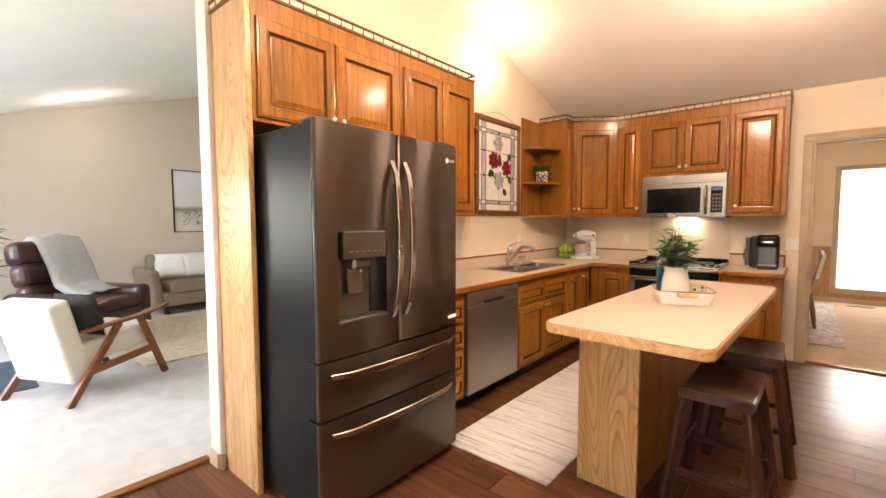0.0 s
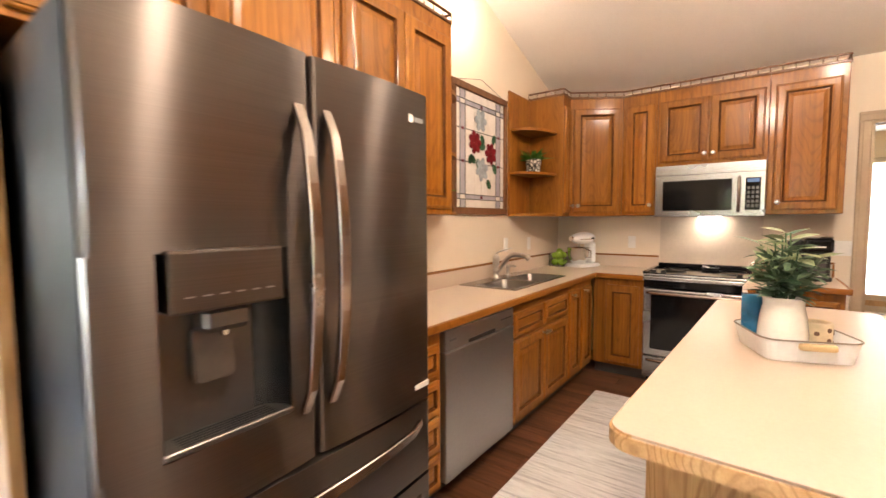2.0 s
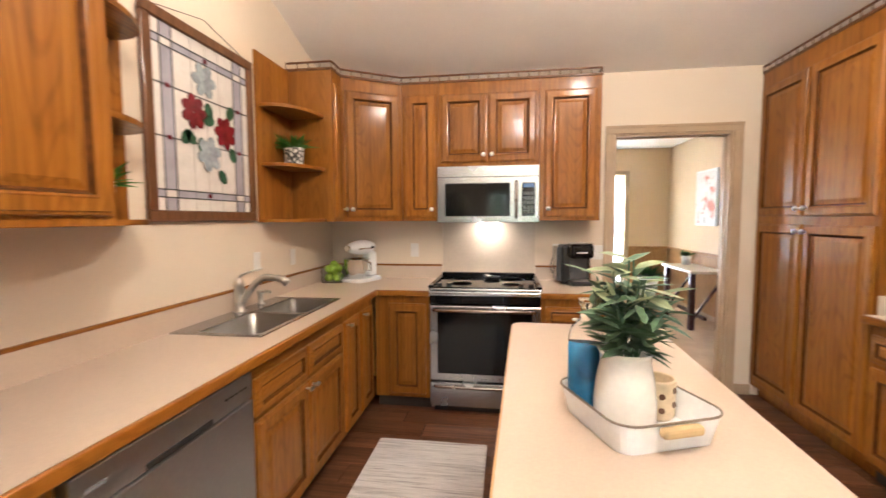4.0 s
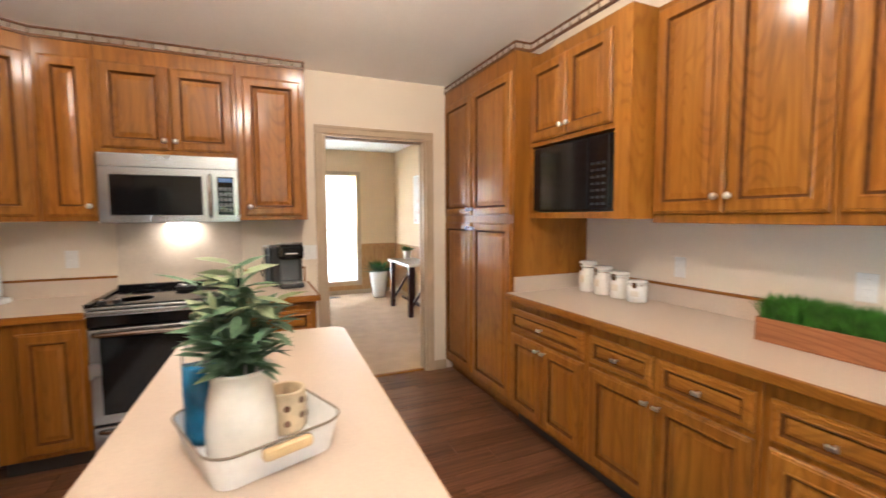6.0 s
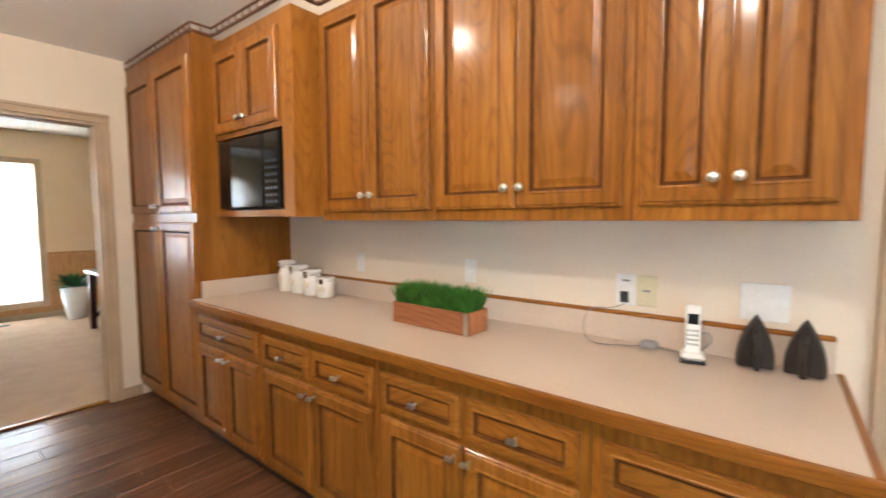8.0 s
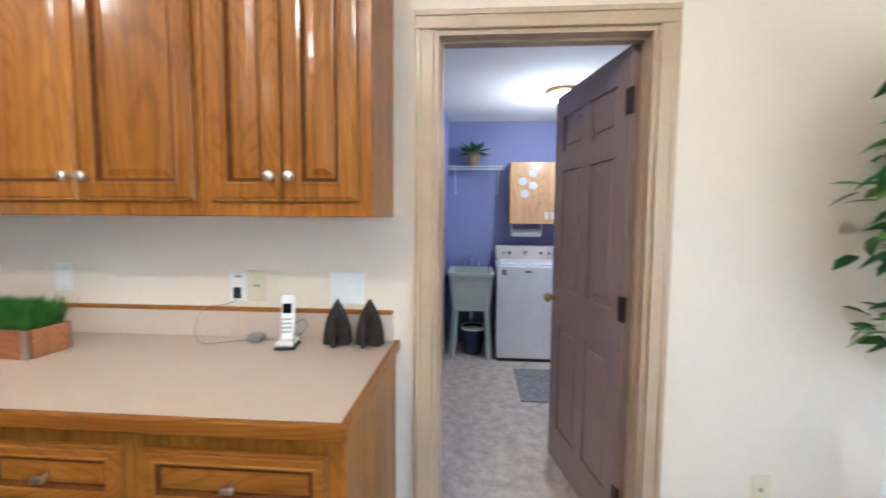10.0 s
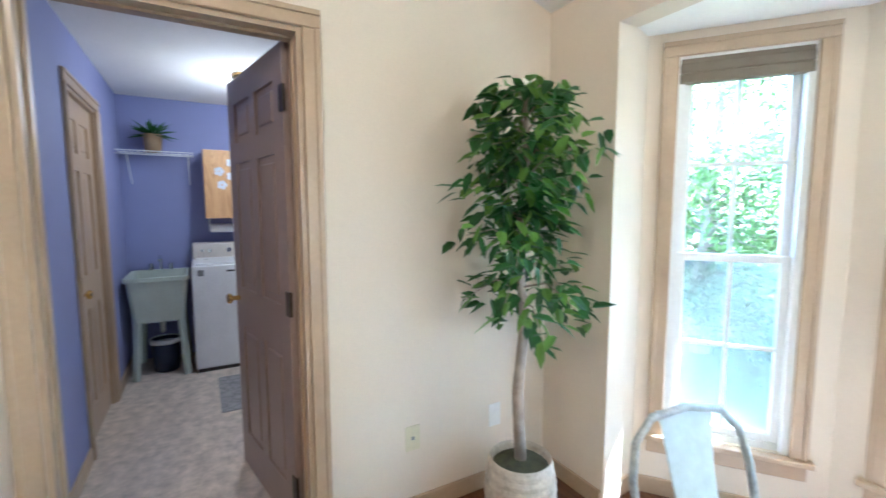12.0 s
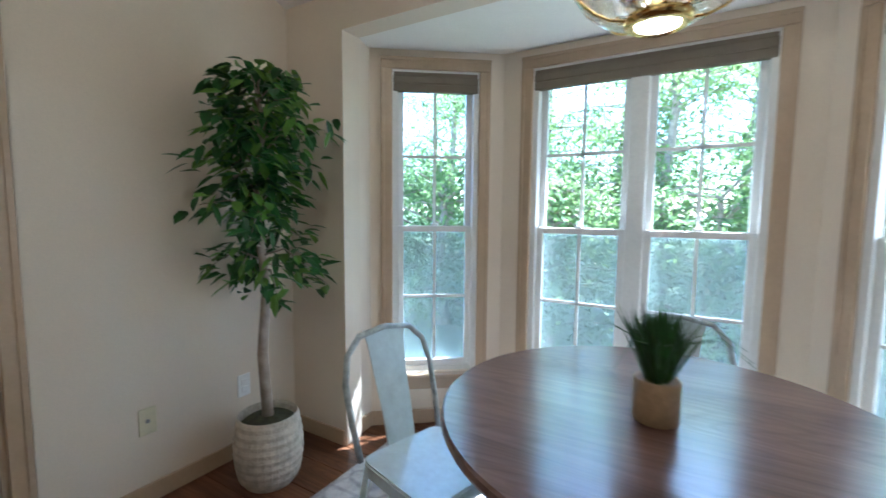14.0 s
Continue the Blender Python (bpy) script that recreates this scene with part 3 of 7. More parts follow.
shade_cloth = plain("taupe_shade_cloth", (0.20, 0.165, 0.12), 0.9, var=0.1, fine=200)
bay_wall("wall_bay_return", BAY[1], BAY[0], None, "cream bay return wall")
wall("wall_bay_return_b", prism([BAY[4], BAY[5], (-1.335, -1.14), (-1.355, -1.27)], 0, 2.3), wall_cream, "cream bay return wall")
_L = (Vector(BAY[1]) - Vector(BAY[2])).length
mA = bay_wall("wall_bay_slant", BAY[2], BAY[1], (0.145, 0.635, 0.31, 2.04), "cream slanting bay wall")
mB = bay_wall("wall_bay_middle", BAY[3], BAY[2], (0.175, 1.255, 0.31, 2.04), "cream middle bay wall")
mC = bay_wall("wall_bay_slant_b", BAY[4], BAY[3], (0.125, 0.615, 0.31, 2.04), "cream slanting bay wall")
bay_window("window_1", mA, 0.145, 0.635, 0.31, 2.04, 1, "narrow double-hung window with white grilles and tan casing")
bay_window("window_2", mB, 0.175, 1.255, 0.31, 2.04, 2, "twin double-hung window with white grilles and tan casing")
bay_window("window_3", mC, 0.125, 0.615, 0.31, 2.04, 1, "narrow double-hung window with white grilles and tan casing")
solo("ceiling_bay", prism([(BX1, -1.1395), (1.42, -1.3), (0.8, -1.86), (-0.63, -1.86), (-1.25, -1.3), (BX0, -1.1395)], 2.1475, 2.3), ceil_white,
     "flat white ceiling of the window bay", "ceiling", kind="structure")

# kitchen ceiling: two slopes that meet at a ridge
RY, RZ, CR, CB = 2.387, 3.386, 2.53, 2.33


def slope(name, x0, x1, y0, z0, y1, z1, material, label):
    bm = bmesh.new()
    q = [(x0, y0, z0), (x1, y0, z0), (x1, y1, z1), (x0, y1, z1)]
    lo = [bm.verts.new(v) for v in q]
    hi = [bm.verts.new((x, y, z + 0.1)) for x, y, z in q]
    bm.faces.new(lo[::-1])
    bm.faces.new(hi)
    for i in range(4):
        bm.faces.new((lo[i], lo[(i + 1) % 4], hi[(i + 1) % 4], hi[i]))
    bmesh.ops.recalc_face_normals(bm, faces=bm.faces)
    return solo(name, bm, material, label, "ceiling", kind="structure")


slope("ceiling_north", -2.4, 1.9, 5.2, CR - 0.0155, RY, RZ, ceil_white, "vaulted white textured ceiling over the kitchen")
slope("ceiling_south", -2.4, 1.9, RY, RZ, -1.1, CB - 0.025, ceil_white, "vaulted white textured ceiling over the eating area")
# unseen overhang, added to hold back light from the high sky
solo("eave_bay", prism([(BX1 + 0.35, -1.145), (1.72, -1.5), (1.02, -2.3), (-0.85, -2.3), (-1.55, -1.5), (BX0 - 0.35, -1.145)], 2.31, 2.4), white_paint, "added unseen white eave that cuts the high sky from the bay", "eave", kind="structure")
# living room
# runs on outside the south wall as an added, unseen eave against the sun
slope("ceiling_living", -7.8, -2.401, -2.0, 2.497 - 0.612, 2.9, 2.497 + 0.887, ceil_white, "sloping white living room ceiling")
slope("ceiling_living_b", -7.8, -2.401, 2.9, 2.497 + 0.887, 5.4, 2.6, ceil_white, "sloping white living room ceiling")
wall("wall_living_far", box(-7.72, -1.2, 0, -7.6, 5.4, 3.6), wall_beige, "beige living room wall")
wall("wall_living_north", box(-7.6, 5.27, 0, -2.39, 5.39, 3.4), wall_beige, "beige living room wall")
wall("wall_living_south", boxes([(-7.6, -1.14, 0, -6.4, WY0, 3), (-4.6, -1.14, 0, -4.1, WY0, 3), (-2.8, -1.14, 0, -2.33, WY0, 3),
                                 (-6.4, -1.14, 0, -4.6, WY0, 0.6), (-6.4, -1.14, 2.1, -4.6, WY0, 3), (-4.1, -1.14, 0, -2.8, WY0, 0.6), (-4.1, -1.14, 2.1, -2.8, WY0, 3)]),
     wall_beige, "beige living room wall with window openings")
wall("wall_header", box(-2.4, WY0, 2.82, -2.36, 0.88, 3.4), wall_beige, "small ceiling step between kitchen and living room")
# hidden slab, added only to close the joint against leaking skylight
slope("ceiling_seam", -2.6, -2.4005, -1.1, 2.497 - 0.337 + 0.098, 0.95, 2.497 + 0.291 + 0.098, ceil_white, "added unseen cover that stops light at the ceiling joint")
# dining room
wall("wall_dining_far", boxes([(-2.39, 9.3, 0, -1.7, 9.42, 2.7), (-0.5, 9.3, 0, 0.45, 9.42, 2.7), (1.25, 9.3, 0, 2.1, 9.42, 2.7), (-1.7, 9.3, 0, -0.5, 9.42, 0.5),
                               (-1.7, 9.3, 2.1, -0.5, 9.42, 2.7), (0.45, 9.3, 0, 1.25, 9.42, 0.24), (0.45, 9.3, 2.12, 1.25, 9.42, 2.7)]),
     wall_straw, "straw painted dining room wall with windows")
wall("wall_dining_right", box(1.97, 5.27, 0, 2.09, 9.3, 2.7), wall_straw, "straw painted dining room wall")
wall("wall_dining_left", box(-2.39, 5.27, 0, -2.27, 9.3, 2.7), wall_straw, "straw painted dining room wall")
solo("ceiling_dining", box(-2.39, 5.2, 2.56, 2.09, 9.42, 2.66), ceil_white, "white dining room ceiling", "ceiling", kind="structure")
# laundry
wall("wall_laundry_left", boxes([(1.89, 1.11, 0, 3.07, 1.23, 2.5), (3.83, 1.11, 0, 4.92, 1.23, 2.5), (3.07, 1.11, 2.03, 3.83, 1.23, 2.5)]), wall_violet, "violet laundry wall with a door")
wall("wall_laundry_far", box(4.8, -1.3, 0, 4.92, 1.11, 2.5), wall_violet, "violet laundry wall")
wall("wall_laundry_right", box(1.89, -1.42, 0, 4.92, -1.3, 2.5), wall_violet, "violet laundry wall")
wall("wall_laundry_near", boxes([(1.891, 0.972, 0, 1.9, 1.11, 2.4), (1.891, -1.3, 0, 1.9, 0.178, 2.4)]), wall_violet, "violet laundry wall beside the doorway")
solo("ceiling_laundry", box(1.89, -1.42, 2.36, 4.92, 1.23, 2.5), ceil_white, "white textured laundry ceiling", "ceiling", kind="structure")

solo("floor_living", box(-7.7, -1.14, -0.1, -2.44, 5.39, 0.012), carpet_l, "pale grey living room carpet", "carpet", kind="structure")
solo("floor_dining", box(-2.39, 5.2, -0.1, 2.09, 9.42, 0.012), carpet_d, "beige dining room carpet", "carpet", kind="structure")
solo("floor_laundry", box(1.80, -1.42, -0.1, 4.92, 1.23, 0.002), vinyl, "mottled stone-look laundry vinyl floor", "floor", kind="structure")
solo("transition_living", box(-2.46, -1.02, 0.0, -2.40, 0.88, 0.017, 0.005, 1), oak_y, "oak strip between planks and carpet", "threshold", kind="structure")
solo("transition_dining", box(0.09, 5.17, 0.0, 0.96, 5.21, 0.016, 0.005, 1), oak_h, "oak strip between planks and carpet", "threshold", kind="structure")


def door_frame(name, m, w, h, label, material=trim_wood, hinges=()):
    """Casing and jambs for an opening of width w (x from 0) and height h; the wall runs from y = 0 back to 0.12."""
    th = tagged(new(name), label, "door frame", kind="structure")
    th.matrix_world = m
    c = 0.068
    for x0, x1, a, b in ((-c, 0, 0, h), (w, w + c, 0, h), (-c, w + c, h, h + c)):
        bm = bmesh.new()
        add_box(bm, x0, -0.017, a, x1, -0.001, b, 0.004, 1)
        if b > h:
            add_box(bm, x0, -0.023, b - 0.024, x1, -0.0165, b - 0.002, 0.003, 1)
        elif x0 < 0:
            add_box(bm, x0 + 0.002, -0.023, a, x0 + 0.024, -0.0165, b, 0.003, 1)
        else:
            add_box(bm, x1 - 0.024, -0.023, a, x1 - 0.002, -0.0165, b, 0.003, 1)
        part("casing", bm, material, th)
    for r in ((0.0, -0.002, 0, 0.018, 0.122, h), (w - 0.018, -0.002, 0, w, 0.122, h), (0.018, -0.002, h - 0.018, w - 0.018, 0.122, h)):
        part("jamb", box(*r), material, th)
    for r in ((0.018, 0.05, 0, 0.028, 0.085, h - 0.018), (w - 0.028, 0.05, 0, w - 0.018, 0.085, h - 0.018), (0.028, 0.05, h - 0.028, w - 0.028, 0.085, h - 0.018)):
        part("stop", box(*r), material, th)
    for x, y, z in hinges:
        part("hinge", boxes([(x - 0.004, y - 0.02, z - 0.045, x + 0.004, y + 0.02, z + 0.045)]), bronze, th, "dark hinge")
    return th


door_frame("door_1", pose(0.09, WY1, 0), 0.87, 2.05, "tan wooden door casing to the dining room", hinges=[(0.019, 0.1, z) for z in (0.35, 1.02, 1.8)])
door_frame("door_2", pose(WX1, 0.97, 0, 0, 0, -90), 0.79, 2.03, "tan wooden door casing to the laundry")


def skirting(name, runs, material, label):
    th = tagged(new(name), label, "baseboard", kind="structure")
    for x0, y0, x1, y1 in runs:
        a, b = Vector((x0, y0, 0)), Vector((x1, y1, 0))
        ang = math.degrees(math.atan2(y1 - y0, x1 - x0))
        bm = bmesh.new()
        add_box(bm, 0, -0.007, 0.001, (b - a).length, 0.007, 0.085, 0.003, 1)
        bm.transform(Matrix.Translation(a) @ pose(0, 0, 0, 0, 0, ang))
        part("board", bm, material, th)


skirting("baseboard_1", [(1.762, 0.11, 1.762, -1.02), (1.762, -1.012, 1.372, -1.012), (1.376, -1.03, 1.396, -1.265), (1.392, -1.262, 0.806, -1.72),
                         (0.79, -1.722, -0.62, -1.722), (1.031, 5.142, 1.15, 5.142), (-2.278, 0.872, -2.385, 0.872), (-2.262, 0.872, -2.262, 0.90)], trim_wood, "tan wooden baseboard")
skirting("baseboard_2", [(1.96, 9.29, -2.2, 9.29), (1.962, 9.28, 1.962, 5.3), (-7.592, 5.2, -7.592, -1.0), (1.91, 1.102, 2.99, 1.102), (3.9, 1.102, 4.79, 1.102)], trim_wood, "tan wooden baseboard")

# ---- kitchen: cabinets ----
CT = 0.885                       # counter height
UB, UT = 1.375, 2.415            # wall cabinets
GRP_B, GRP_U = "base cabinets", "wall cabinets"


def S(y):                        # on the sink wall; local x runs along +y
    return pose(WX0, y, 0, 0, 0, 90)


def R(x):                        # on the range wall
    return pose(x, WY1, 0, 0, 0, 0)


def C(y):                        # on the long counter wall; local x runs along -y
    return pose(WX1, y, 0, 0, 0, -90)


def two_doors(x0, xm, x1, z0, z1, kz):
    return [("door", x0, xm - 0.004, z0, z1, xm - 0.03, kz), ("door", xm + 0.004, x1, z0, z1, xm + 0.03, kz)]


_ep = thing("refrigerator_end_panel", pose(WX0, 0.902, 0), "tall pale oak panel beside the refrigerator", "panel")
part("panel", box(0, 0.004, 0, 0.352, 0.024, UT - 0.035), oak_pale, _ep)
part("edge_strip", box(0.352, 0, 0, 0.37, 0.027, UT - 0.035, 0.002, 1), oak_pale, _ep)
cabinet("over_refrigerator_cabinet", S(0.93), 0.94, 0.37, 1.80, UT - 0.035, two_doors(0.02, 0.455, 0.92, 1.82, 2.28, 1.87), "honey oak wall cabinet above the refrigerator", GRP_U)
cabinet("wall_cabinet", S(1.872), 0.79, 0.37, UB, UT - 0.035, two_doors(0.03, 0.40, 0.765, UB + 0.03, 2.30, UB + 0.09), "tall honey oak wall cabinet beside the refrigerator", GRP_U)
gallery("gallery_rail", [(WX0, 0.902), (-1.90, 0.902), (-1.90, 2.662), (WX0, 2.662)], UT - 0.034, "small dark wooden spindle rail along the cabinet tops")


def corner_shelf(m, flip, label):
    """Open quarter-round shelves against a wall (back at y = 0) and a cabinet side (x = 0)."""
    th = thing("corner_shelf", m, label, "shelf", "open shelves beside the window panel")
    s = -1 if flip else 1
    part("back_panel", box(0, -0.016, UB, s * 0.40, -0.001, UT), oak_v, th)
    for z in (UB, 1.725, 2.085):
        out = [(s * 0.002, -0.017), (s * 0.38, -0.017)]
        for i in range(9):
            a = radians(90 * i / 8)
            out.append((s * (0.04 + 0.34 * math.cos(a)), -0.06 - 0.21 * math.sin(a)))
        out.append((s * 0.002, -0.27))
        part("shelf_board", prism(out, z, z + 0.02), oak_h, th)
    return th


corner_shelf(S(4.40), True, "open oak corner shelf with rounded boards")
corner_shelf(S(2.664), False, "open oak corner shelf with rounded boards")
cabinet("wall_cabinet", S(4.402), 0.165, 0.33, UB, UT, [("door", 0.02, 0.15, UB + 0.03, UT - 0.09, 0.135, UB + 0.09)], "narrow honey oak wall cabinet", GRP_U)
# diagonal corner cabinet
_a, _b2 = Vector((-1.94, 4.567, 0)), Vector((-1.553, 4.82, 0))
_w = (_b2 - _a).length
_ang = math.degrees(math.atan2(_b2.y - _a.y, _b2.x - _a.x))
corner_cab = thing("corner_cabinet", Matrix.Translation(_a) @ pose(0, 0, 0, 0, 0, _ang), "honey oak diagonal corner wall cabinet", "cabinet", GRP_U)
_inv = corner_cab.matrix_world.inverted()
_bm = prism([(-1.94, 4.569), (-1.555, 4.82), (-1.555, 5.148), (-2.268, 5.148), (-2.268, 4.569)], UB, UT)
_bm.transform(_inv)
part("body", _bm, oak_v, corner_cab)
_bm = rings_front(_w - 0.06, UT - UB - 0.12, DOOR, 0.0005)
_bm.transform(Matrix.Translation((0.03, 0, UB + 0.03)))
_d = part("door", _bm, oak_v, corner_cab)
round_knob(0.065, -0.02, UB + 0.09, _d)
cabinet("wall_cabinet", R(-1.552), 0.28, 0.33, UB, UT, [("door", 0.03, 0.262, UB + 0.03, UT - 0.09, 0.235, UB + 0.09)], "narrow honey oak wall cabinet", GRP_U)
cabinet("over_range_cabinet", R(-1.27), 0.757, 0.33, 1.785, UT, two_doors(0.022, 0.378, 0.735, 1.815, UT - 0.09, 1.87), "honey oak wall cabinet above the microwave", GRP_U)
cabinet("wall_cabinet", R(-0.511), 0.435, 0.33, UB, UT, [("door", 0.035, 0.40, UB + 0.03, UT - 0.09, 0.065, UB + 0.09)], "tall honey oak wall cabinet beside the doorway", GRP_U)
gallery("gallery_rail", [(WX0, 4.402), (-1.94, 4.402), (-1.94, 4.567), (-1.553, 4.82), (-0.076, 4.82), (-0.076, WY1)], UT + 0.001, "small dark wooden spindle rail along the cabinet tops")

# base cabinets on the sink wall
DZ0, DZ1, BZ0, BZ1 = 0.645, 0.79, 0.125, 0.622


def dr(x0, x1):
    return ("drawer", x0, x1, DZ0, DZ1, (x0 + x1) / 2, (DZ0 + DZ1) / 2)


BD, LD = 0.575, 0.645          # depths of the base cabinets
cabinet("drawer_base_cabinet", S(1.872), 0.40, BD, 0, 0.845, [dr(0.02, 0.38)] + [("drawer", 0.02, 0.38, a, a + 0.155, 0.2, a + 0.08) for a in (0.125, 0.297, 0.469)],
        "honey oak base cabinet with four drawers", GRP_B, True)
_skb = cabinet("sink_base_cabinet", S(2.962), 0.916, BD, 0, 0.70,
        [("drawer", 0.025, 0.445, DZ0, DZ1, None, 0), ("drawer", 0.47, 0.89, DZ0, DZ1, None, 0)] + two_doors(0.025, 0.457, 0.89, BZ0, BZ1, 0.60), "honey oak sink base cabinet with two doors", GRP_B, True)
part("face_rail", box(0, -BD, 0.70, 0.916, -BD + 0.02, 0.845), oak_h, _skb)
for _y in (3.88, 4.165):
    _nb = cabinet("base_cabinet", S(_y), 0.283, BD, 0, 0.70, [("door", 0.02, 0.263, BZ0, DZ1, 0.045, 0.77)], "narrow honey oak base cabinet with one tall door", GRP_B, True)
    part("face_rail", box(0, -BD, 0.70, 0.283, -BD + 0.02, 0.845), oak_v, _nb)
cabinet("base_cabinet", R(-1.693), 0.403, 0.64, 0, 0.845, [("door", 0.105, 0.375, BZ0, DZ1, None, 0)], "honey oak corner base cabinet with one tall door", GRP_B, True)
cabinet("base_cabinet", R(-0.513), 0.44, 0.64, 0, 0.845, [dr(0.03, 0.41), ("door", 0.03, 0.41, BZ0, BZ1, 0.07, 0.6)], "honey oak base cabinet with a drawer and door", GRP_B, True)

# long wall
PAN = thing("pantry_cabinet", C(5.147), "tall honey oak pantry cabinet with four doors", "cabinet")
part("body", boxes([(0, -0.62, 0.09, 1.115, 0, UT + 0.045), (0.004, -0.56, 0, 1.11, 0, 0.09)]), oak_v, PAN)
for x0, x1, kx in ((0.022, 0.52, 0.50), (0.548, 1.09, 0.57)):
    for a, b, kz in ((0.13, 1.345, 1.30), (1.40, UT - 0.075, 1.45)):
        _bm = rings_front(x1 - x0, b - a, DOOR, 0.0005)
        _bm.transform(Matrix.Translation((x0, -0.62, a)))
        _d = part("door", _bm, oak_v, PAN)
        round_knob(kx, -0.64, kz, _d)
MWU = thing("microwave_cabinet", C(4.031), "honey oak cabinet with a microwave niche", "cabinet", GRP_U)
for _n, _q in (("body", (0, -0.50, 1.84, 0.738, 0, UT)), ("side_panel", (0, -0.50, 1.415, 0.022, 0, 1.84)), ("side_panel", (0.738, -0.50, 1.375, 0.835, 0, UT)),
               ("shelf_board", (0, -0.50, 1.378, 0.738, 0, 1.415)), ("back_panel", (0.022, -0.02, 1.415, 0.738, 0, 1.84))):
    part(_n, box(*_q), oak_v, MWU)
for _f in two_doors(0.03, 0.375, 0.72, 1.87, UT - 0.07, 1.93):
    _k, x0, x1, a, b, kx, kz = _f
    _bm = rings_front(x1 - x0, b - a, DOOR, 0.0005)
    _bm.transform(Matrix.Translation((x0, -0.50, a)))
    round_knob(kx, -0.52, kz, part("door", _bm, oak_v, MWU))
cabinet("wall_cabinet", C(3.194), 0.765, 0.335, 1.355, UT, two_doors(0.01, 0.372, 0.745, 1.40, UT - 0.03, 1.475), "honey oak wall cabinet with two tall doors", GRP_U)
cabinet("wall_cabinet", C(2.427), 0.79, 0.335, 1.355, UT, two_doors(0.01, 0.385, 0.76, 1.40, UT - 0.03, 1.475), "honey oak wall cabinet with two tall doors", GRP_U)
cabinet("wall_cabinet", C(1.635), 0.515, 0.335, 1.355, UT, two_doors(0.02, 0.245, 0.475, 1.40, UT - 0.03, 1.475), "honey oak wall cabinet with two narrow doors", GRP_U)
gallery("gallery_rail", [(1.15, WY1), (1.15, 4.032), (1.27, 4.03), (1.27, 3.196), (1.435, 3.196), (1.435, 1.12), (WX1, 1.12)], UT + 0.047, "small dark wooden spindle rail along the cabinet tops")
cabinet("base_cabinet", C(4.03), 0.73, LD, 0, 0.845, [dr(0.03, 0.71)] + two_doors(0.03, 0.37, 0.71, BZ0, BZ1, 0.585), "honey oak base cabinet with one drawer and two doors", GRP_B, True)
cabinet("base_cabinet", C(3.298), 0.833, LD, 0, 0.845, [dr(0.03, 0.405), dr(0.435, 0.815)] + two_doors(0.03, 0.42, 0.815, BZ0, BZ1, 0.585), "honey oak base cabinet with two drawers and two doors", GRP_B, True)
cabinet("base_cabinet", C(2.463), 0.818, LD, 0, 0.845, [dr(0.03, 0.395), dr(0.42, 0.79)] + two_doors(0.03, 0.408, 0.79, BZ0, BZ1, 0.585), "honey oak base cabinet with two drawers and two doors", GRP_B, True)
cabinet("base_cabinet", C(1.643), 0.53, LD, 0, 0.845, [dr(0.03, 0.49)] + two_doors(0.03, 0.26, 0.49, BZ0, BZ1, 0.585), "honey oak base cabinet with one wide drawer", GRP_B, True)


# ---- worktops ----
def worktop(name, label):
    return thing(name, pose(0, 0, 0), label, "worktop")


SK = (3.225, 4.10, -2.19, -1.80)   # sink hole: y0, y1, x0, x1
wt = worktop("worktop", "pink-beige laminate worktop with an oak front edge round the sink")
_z0 = 0.847
for _q in ((WX0, 1.86, _z0, -1.680, SK[0], CT), (WX0, SK[0], _z0, SK[2], SK[1], CT), (SK[3], SK[0], _z0, -1.680, SK[1], CT),
           (WX0, SK[1], _z0, -1.680, WY1, CT), (-1.680, 4.493, _z0, -1.29, WY1, CT)):
    part("top", box(*_q), laminate, wt)
part("front_edge", box(-1.680, 1.86, _z0, -1.660, 4.473, CT + 0.001, 0.005), oak_y, wt, "rounded oak edge")
part("front_edge", box(-1.680, 4.473, _z0, -1.29, 4.493, CT + 0.001, 0.005), oak_h, wt, "rounded oak edge")
for _q in ((WX0, 1.88, CT, -2.25, WY1, 0.99), (-2.25, 5.13, CT, -1.29, WY1, 0.99)):
    part("upstand", box(*_q), laminate, wt)
part("upstand_cap", box(WX0, 1.88, 0.99, -2.247, 5.127, 1.005, 0.004, 1), oak_y, wt)
part("upstand_cap", box(WX0, 5.127, 0.99, -1.29, WY1, 1.005, 0.004, 1), oak_h, wt)
wt = worktop("worktop", "short pink-beige laminate worktop beside the range")
part("top", box(-0.513, 4.493, _z0, -0.065, WY1, CT), laminate, wt)
part("front_edge", box(-0.513, 4.473, _z0, -0.045, 4.493, CT + 0.001, 0.005), oak_h, wt, "rounded oak edge")
part("front_edge", box(-0.065, 4.493, _z0, -0.045, WY1, CT + 0.001, 0.005), oak_y, wt, "rounded oak edge")
part("upstand", box(-0.513, 5.13, CT, -0.07, WY1, 0.99), laminate, wt)
part("upstand_cap", box(-0.513, 5.127, 0.99, -0.07, WY1, 1.005, 0.004, 1), oak_h, wt)
part("upstand_cap", box(-0.085, 5.127, CT, -0.07, WY1, 0.99, 0.004, 1), oak_h, wt)
wt = worktop("worktop", "long pink-beige laminate worktop with an oak front edge")
part("top", box(1.095, 1.115, _z0, WX1, 4.03, CT), laminate, wt)
part("front_edge", box(1.073, 1.095, _z0, 1.095, 4.03, CT + 0.001, 0.005), oak_y, wt, "rounded oak edge")
part("front_edge", box(1.095, 1.095, _z0, WX1, 1.115, CT + 0.001, 0.005), oak_h, wt, "rounded oak edge")
for _q in ((1.75, 1.12, CT, WX1, 4.03, 0.985), (1.15, 4.011, CT, 1.75, 4.03, 0.985)):
    part("upstand", box(*_q), laminate, wt)
part("upstand_cap", box(1.745, 1.12, 0.985, WX1, 4.01, 1.0, 0.004, 1), oak_y, wt)
